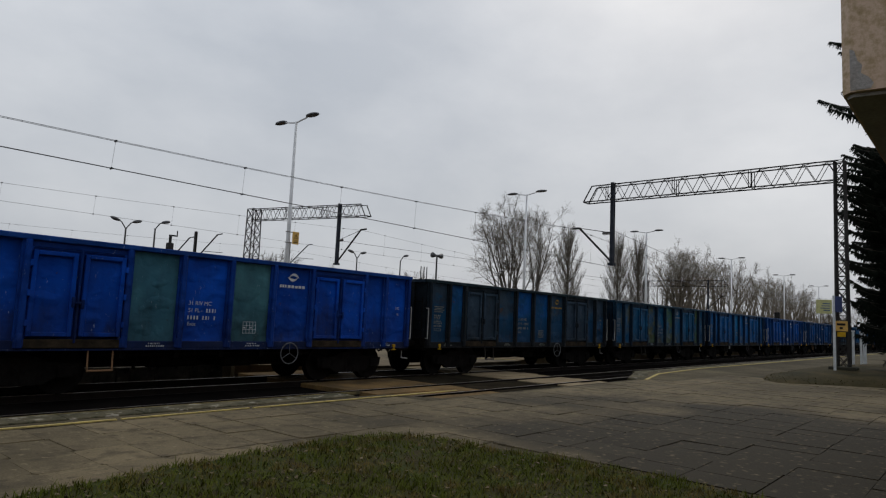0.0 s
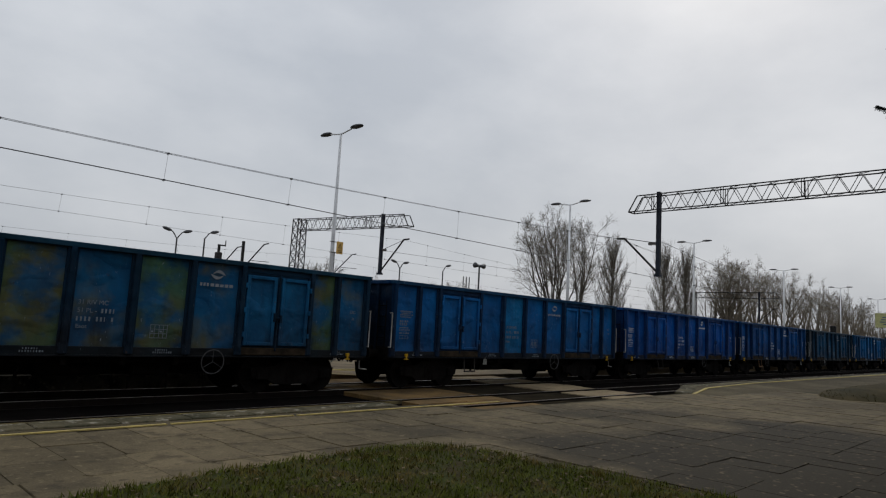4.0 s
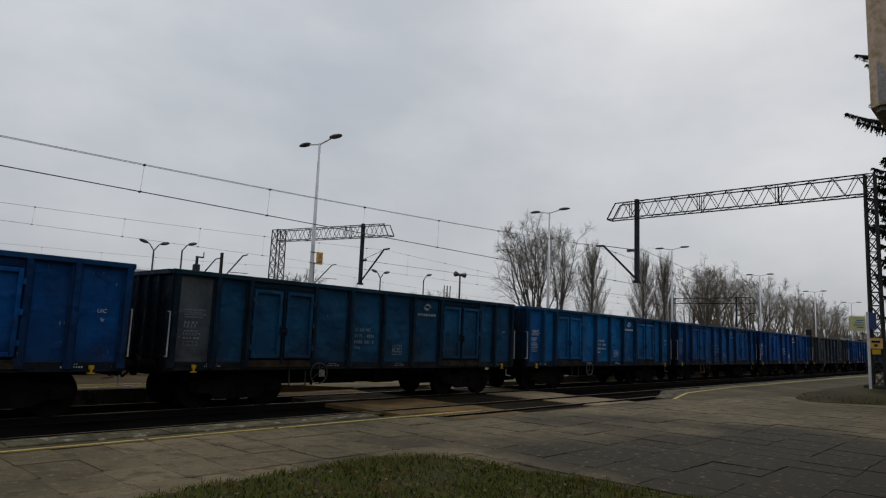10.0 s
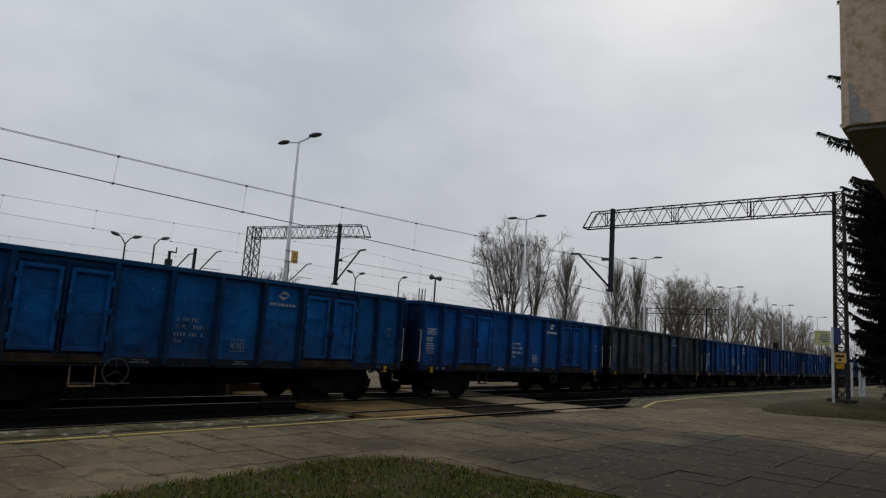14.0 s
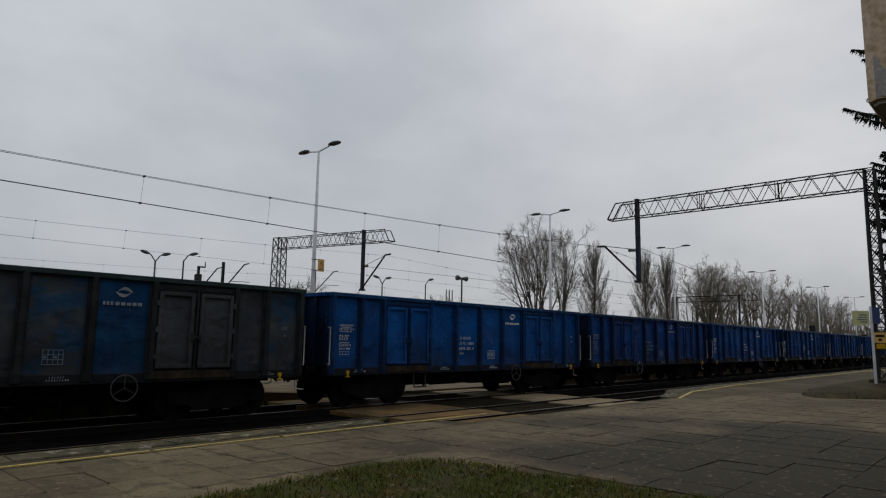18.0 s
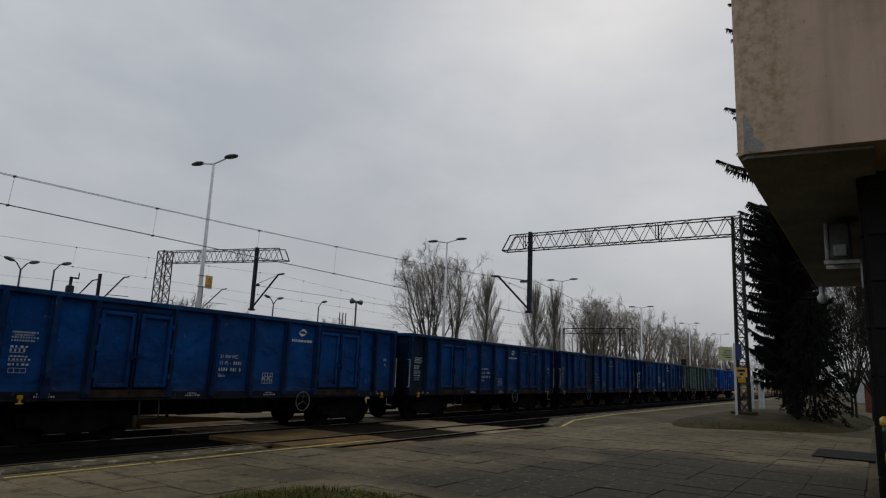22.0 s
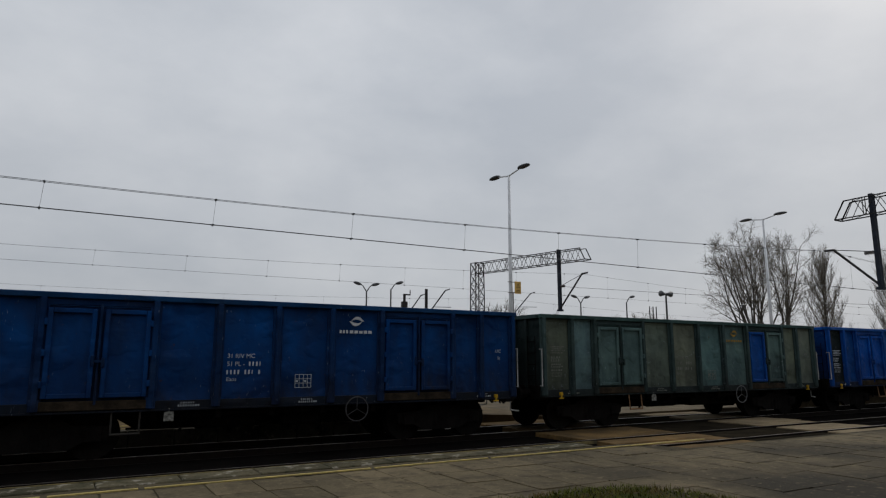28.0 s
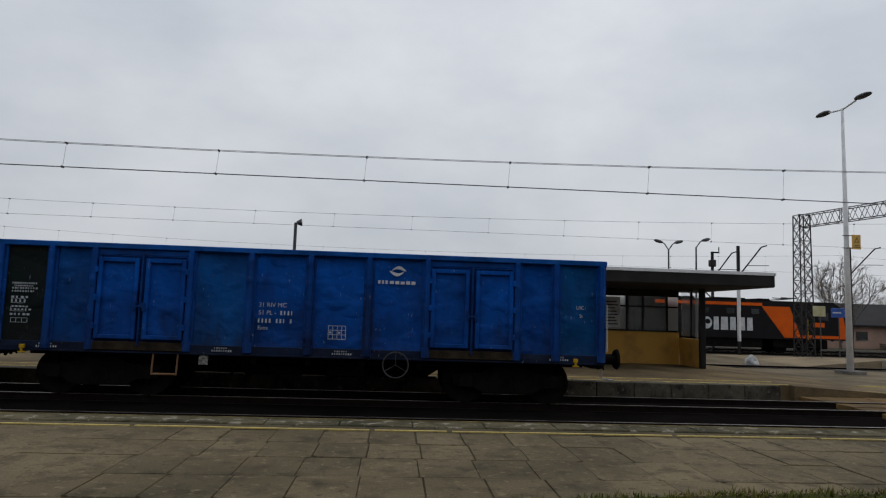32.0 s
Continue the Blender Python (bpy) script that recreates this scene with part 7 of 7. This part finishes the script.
spruce()
dark = branch_tree("bare_tree", 44, 7.4, 3.4, 0.22, "dark spreading tree with dense twigs behind the spruce", pose(35.0, 0.9, 0.0), 14, 0.07, 0.85, M_DARKTWIG, flare=1.1, thick=0.45)
copy_thing(dark, pose(37.5, 0.3, 0.0, 0, 0, 110))
copy_thing(dark, pose(40.5, 1.2, 0.0, 0, 0, 230))
copy_thing(dark, pose(43.0, -0.4, 0.0, 0, 0, 40))


def shrub():
    """A tall evergreen bush: ragged sprays of needles droop from many upright stems."""
    rnd = random.Random(9)
    t = thing("evergreen_shrub", pose(27.9, 1.98, 0.2), "tall dense dark evergreen bush beside the spruce", "shrub")
    H = 4.3
    tv, tf = [], []
    for _ in range(7):
        bm = bmesh.new()
        rod(bm, (0, 0, 0), (rnd.uniform(-0.5, 0.5), rnd.uniform(-0.5, 0.5), H * 0.6), 0.03, 0.01, n=5)
        part("stem", bm, M_DARKTWIG, t)
    for _ in range(620):
        a, v = rnd.uniform(0, 6.28), rnd.random() ** 0.85
        reach = 0.96 * (0.72 + 0.28 * math.sin(3.0 * v + 0.4)) * (1 - 0.62 * max(0.0, v - 0.35) ** 1.2 / 0.6)
        r = reach * rnd.uniform(0.25, 1.05)
        p = Vector((r * math.cos(a), r * math.sin(a), 0.12 + H * v))
        d = Vector((math.cos(a), math.sin(a), rnd.uniform(-0.8, 0.3))).normalized()
        ln = rnd.uniform(0.22, 0.5)
        for _ in range(34):
            u = rnd.random()
            q = p + d * (ln * u) + Vector((0, 0, -0.22 * u * u))
            e = q + (d * rnd.uniform(0.2, 1.0) + Vector((rnd.gauss(0, 0.6), rnd.gauss(0, 0.6), rnd.gauss(-0.4, 0.5)))).normalized() * rnd.uniform(0.06, 0.17)
            k = len(tv)
            tv.extend([q, q + Vector((rnd.uniform(-0.04, 0.04), rnd.uniform(-0.04, 0.04), 0.035)), e])
            tf.append((k, k + 1, k + 2))
    me = bpy.data.meshes.new("needles")
    me.from_pydata([tuple(v) for v in tv], [], tf)
    me.materials.append(M_NEEDLE)
    tagged(part("needles", me, None, t), kind="stuff")


shrub()


# ---- station building ----
def station():
    b = thing("station_building", pose(0, 0, 0), "station building with overhanging pink stuccoed upper storey", "building", "", "structure")
    bm = bmesh.new()
    prism(bm, [(5.62, 0.80), (5.68, 0.86), (14.1, 0.86), (14.1, -9.0), (6.6, -9.0)], 3.36, 9.5)
    part("upper_storey", bm, M_STUCCO, b, "stained pinkish stucco wall")
    bm = bmesh.new()
    out = Vector((-9.8, -0.98, 0)).normalized() * 0.004
    edge = [(0.0, 3.37), (0.0, 3.70), (0.03, 3.68), (0.05, 3.60), (0.08, 3.56), (0.07, 3.50), (0.12, 3.46), (0.15, 3.41), (0.13, 3.37)]
    bm.faces.new([bm.verts.new((5.62 + 0.0995 * u + out.x, 0.80 - 0.995 * u + out.y, z)) for u, z in edge])
    ext = bmesh.ops.extrude_face_region(bm, geom=bm.faces[:])
    bmesh.ops.translate(bm, verts=[v for v in ext["geom"] if isinstance(v, bmesh.types.BMVert)], vec=-out * 2)
    bmesh.ops.recalc_face_normals(bm, faces=bm.faces)
    part("repair_patch", bm, worn("bare_cement", (0.40, 0.39, 0.385), (0.30, 0.28, 0.26), 3.0, 0.95, 0, 40.0, 0.4), b, "grey cement patch at the corner")
    bm = bmesh.new()
    prism(bm, [(5.66, 0.79), (5.71, 0.83), (14.06, 0.83), (14.06, -0.1), (5.80, -0.1)], 3.33, 3.357)
    part("soffit", bm, M_SOFFIT, b, "grey plaster underside")
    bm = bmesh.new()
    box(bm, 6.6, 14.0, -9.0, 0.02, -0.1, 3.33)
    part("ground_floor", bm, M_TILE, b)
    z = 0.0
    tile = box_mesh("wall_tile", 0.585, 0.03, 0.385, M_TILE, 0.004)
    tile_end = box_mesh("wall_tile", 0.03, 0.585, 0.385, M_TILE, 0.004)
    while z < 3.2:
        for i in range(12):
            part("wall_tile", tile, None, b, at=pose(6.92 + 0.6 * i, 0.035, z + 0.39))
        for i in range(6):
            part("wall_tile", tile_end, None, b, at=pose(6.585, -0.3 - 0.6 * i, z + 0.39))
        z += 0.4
    bm = bmesh.new()
    # Unseen wall behind the camera, added to cut sky light on ground and train.
    box(bm, -45, 5.6, -9.4, -9.0, -0.1, 8.5)
    tagged(part("sky_block_wall", bm, M_STUCCO), "unseen plain stuccoed wall behind the camera, added to block the sky", "wall", "", "structure")


station()


def air_conditioner():
    a = thing("air_conditioner", pose(8.1, 0.13, 2.80), "outdoor air conditioner with white side panels on wall brackets", "air conditioner")
    bm = bmesh.new()
    box(bm, 0, 0.5, 0.02, 0.235, 0.06, 0.46, 0.02)
    part("case", bm, M_ACGREY, a)
    bm = bmesh.new()
    rod(bm, (0.2, 0.235, 0.25), (0.2, 0.25, 0.25), 0.15, n=20)
    part("fan_grille", bm, M_STEEL, a)
    bm = bmesh.new()
    box(bm, -0.012, 0.02, 0.225, 0.262, 0.055, 0.465, 0.006)
    part("edge_panel", bm, M_ACWHITE, a, "white panel edge")
    bm = bmesh.new()
    box(bm, -0.05, 0.0, 0.06, 0.18, 0.09, 0.21, 0.008)
    part("valve_cover", bm, M_ACWHITE, a, "small white valve cover")
    for x in (0.07, 0.43):
        bm = bmesh.new()
        box(bm, x - 0.02, x + 0.02, -0.08, 0.28, 0.02, 0.06)
        box(bm, x - 0.02, x + 0.02, -0.08, -0.05, -0.2, 0.06)
        part("bracket", bm, M_POLE, a)


M_ACWHITE = plain("ac_white", (0.55, 0.56, 0.56), 0.5)
M_ACGREY = plain("ac_grey", (0.20, 0.20, 0.195), 0.5)
air_conditioner()


def dome_camera():
    d = thing("dome_camera", pose(13.7, 0.75, 3.30), "white dome security camera under the canopy", "security camera")
    bm = bmesh.new()
    rod(bm, (0, 0, -0.16), (0, 0, 0.0), 0.05, n=10)
    part("stem", bm, M_ACWHITE, d)
    bm = bmesh.new()
    bmesh.ops.create_uvsphere(bm, u_segments=16, v_segments=10, radius=0.085)
    bmesh.ops.scale(bm, verts=bm.verts, vec=(1, 1, 1.15))
    bmesh.ops.translate(bm, verts=bm.verts, vec=(0, 0, -0.22))
    part("dome", bm, M_ACWHITE, d, smooth=True)


dome_camera()


def yellow_bin():
    b = thing("waste_bin", pose(5.9, -0.25, 0), "yellow bin with a broad black band by the wall", "bin")
    bm = bmesh.new()
    box(bm, -0.27, 0.27, -0.33, 0.24, 0.0, 1.24, 0.03)
    part("body", bm, M_BINYEL, b)
    bm = bmesh.new()
    box(bm, -0.277, 0.277, -0.337, 0.247, 1.06, 1.235, 0.02)
    part("band", bm, M_BLACK, b)
    bm = bmesh.new()
    box(bm, -0.29, 0.29, -0.35, 0.26, 1.24, 1.3, 0.02)
    part("lid", bm, M_BINYEL, b)
    bm = bmesh.new()
    rod(bm, (-0.281, -0.05, 0.62), (-0.27, -0.05, 0.62), 0.09, n=14)
    part("badge", bm, M_BLACK, b)


M_BINYEL = plain("bin_yellow", (0.62, 0.33, 0.01), 0.45)
yellow_bin()

slab("door_mat", 16.6, 18.6, 0.15, 1.3, -0.02, 0.03, worn("black_mat", (0.015, 0.015, 0.016), (0.01, 0.01, 0.01), 3.0, 0.9), "black rubber mat on the paving", "mat", "thing")


# ---- signs and posts by the mast ----
def sign_post():
    s = thing("sign_post", pose(26.75, 4.45, 0.0), "white post with a pale yellow sign and a blue sign", "sign")
    bm = bmesh.new()
    rod(bm, (0, 0, 0), (0, 0, 2.95), 0.045)
    part("post", bm, M_WHITE, s)
    bm = bmesh.new()
    box(bm, -0.02, 0.02, 0.06, 0.56, 2.30, 2.80, 0.006)
    part("yellow_plate", bm, M_PALEYEL, s)
    bm = bmesh.new()
    for k, w in enumerate((0.2, 0.3, 0.26, 0.22)):
        box(bm, -0.026, -0.02, 0.12, 0.12 + w, 2.40 + 0.08 * k, 2.43 + 0.08 * k)
    tagged(part("text_bar", bm, M_BLUEINK, s), kind="stuff")
    bm = bmesh.new()
    box(bm, -0.02, 0.02, -0.26, 0.03, 2.36, 2.92, 0.006)
    part("blue_plate", bm, M_NAVYSIGN, s)
    m = thing("mast_plate", pose(27.18, 4.3, 1.7), "orange plate with dark figures on the mast", "sign")
    bm = bmesh.new()
    box(bm, -0.02, 0.02, -0.20, 0.20, 0.0, 0.36, 0.006)
    part("plate", bm, M_ORANGE, m)
    bm = bmesh.new()
    box(bm, -0.026, -0.02, -0.13, 0.13, 0.2, 0.28)
    part("figure_bar", bm, M_BLACK, m)
    bm = bmesh.new()
    box(bm, -0.026, -0.02, -0.05, 0.05, 0.07, 0.15)
    part("figure_bar", bm, M_BLACK, m)
    bm = bmesh.new()
    box(bm, -0.02, 0.02, -0.13, 0.13, -0.2, -0.03, 0.006)
    part("lower_plate", bm, M_YELLOW, m)


M_PALEYEL = plain("pale_yellow_sign", (0.62, 0.62, 0.30), 0.5)
M_BLUEINK = plain("blue_ink", (0.05, 0.12, 0.3), 0.5)
M_NAVYSIGN = plain("navy_sign", (0.008, 0.03, 0.14), 0.4)
sign_post()

for px, py in ((36.5, 5.3), (38.3, 5.1), (41.0, 5.6), (44.0, 5.8)):
    p = thing("marker_post", pose(px, py, 0.0), "thin white post by the platform", "post", "marker posts")
    bm = bmesh.new()
    box(bm, -0.05, 0.05, -0.05, 0.05, 0, 1.75, 0.01)
    part("shaft", bm, M_WHITE, p)
    bm = bmesh.new()
    box(bm, -0.07, 0.07, -0.07, 0.07, 1.75, 1.82, 0.01)
    part("cap", bm, M_WHITE, p)


def signal(x, y, top):
    s = thing("railway_signal", pose(x, y, -0.4), "black colour-light signal on a striped post", "signal", "signals")
    bm = bmesh.new()
    rod(bm, (0, 0, 0), (0, 0, top), 0.09)
    part("post", bm, M_WHITE, s)
    bm = bmesh.new()
    for k in range(3):
        rod(bm, (0, 0, 0.7 + 0.9 * k), (0, 0, 1.1 + 0.9 * k), 0.095)
    part("stripes", bm, M_REDBOX, s)
    bm = bmesh.new()
    box(bm, -0.1, 0.25, -0.30, 0.30, top - 0.2, top + 1.0, 0.08)
    part("head", bm, M_BLACK, s)


signal(83.6, 19.7, 3.4)
signal(113.0, 19.8, 2.9)
signal(128.0, 18.2, 2.9)

for px, py in ((52.0, 5.5), (54.0, 5.75), (56.5, 5.9), (58.0, 6.2)):
    p = thing("wooden_post", pose(px, py, 0.0), "stout dark post beside the platform", "post", "dark posts")
    bm = bmesh.new()
    box(bm, -0.12, 0.12, -0.12, 0.12, 0, 1.55, 0.02)
    part("shaft", bm, M_SLEEPER, p)
    bm = bmesh.new()
    box(bm, -0.14, 0.14, -0.14, 0.14, 1.5, 1.62, 0.02)
    part("cap", bm, M_SLEEPER, p)


def kiosk():
    """Small outbuildings far along the platform."""
    w = thing("shed", pose(78.0, -1.0, 0), "white shed with a flat roof far along the platform", "shed")
    bm = bmesh.new()
    box(bm, 0, 6, -3, 3.2, 0, 3.0)
    part("wall", bm, M_ACWHITE, w)
    bm = bmesh.new()
    box(bm, -0.2, 6.2, -3.2, 3.4, 3.0, 3.2)
    part("roof", bm, M_ROOF2, w)
    r = thing("brick_pillar", pose(50.0, 0.55, 0), "red brick gate pillar", "pillar")
    bm = bmesh.new()
    box(bm, -0.26, 0.26, -0.3, 0.22, 0, 1.7, 0.02)
    part("shaft", bm, M_BRICK, r)
    bm = bmesh.new()
    box(bm, -0.3, 0.3, -0.34, 0.26, 1.7, 1.78)
    part("cap", bm, M_CONCRETE, r)
    m = thing("service_vehicle", pose(95.0, 1.85, 0), "small yellow and black service vehicle", "vehicle")
    bm = bmesh.new()
    box(bm, -1.4, 1.4, -0.75, 0.75, 0.35, 1.1, 0.08)
    part("body", bm, M_BINYEL, m)
    bm = bmesh.new()
    box(bm, -1.0, 0.6, -0.7, 0.7, 1.1, 1.9, 0.1)
    part("cab", bm, M_BLACK, m)
    for x in (-0.9, 0.9):
        for y in (-0.7, 0.7):
            bm = bmesh.new()
            rod(bm, (x, y - 0.1, 0.33), (x, y + 0.1, 0.33), 0.33, n=14)
            part("wheel", bm, M_BLACK, m)


M_BRICK = worn("red_brick", (0.22, 0.085, 0.05), (0.12, 0.05, 0.035), 2.0, 0.9, 0, 20.0, 0.4)
kiosk()


motions()
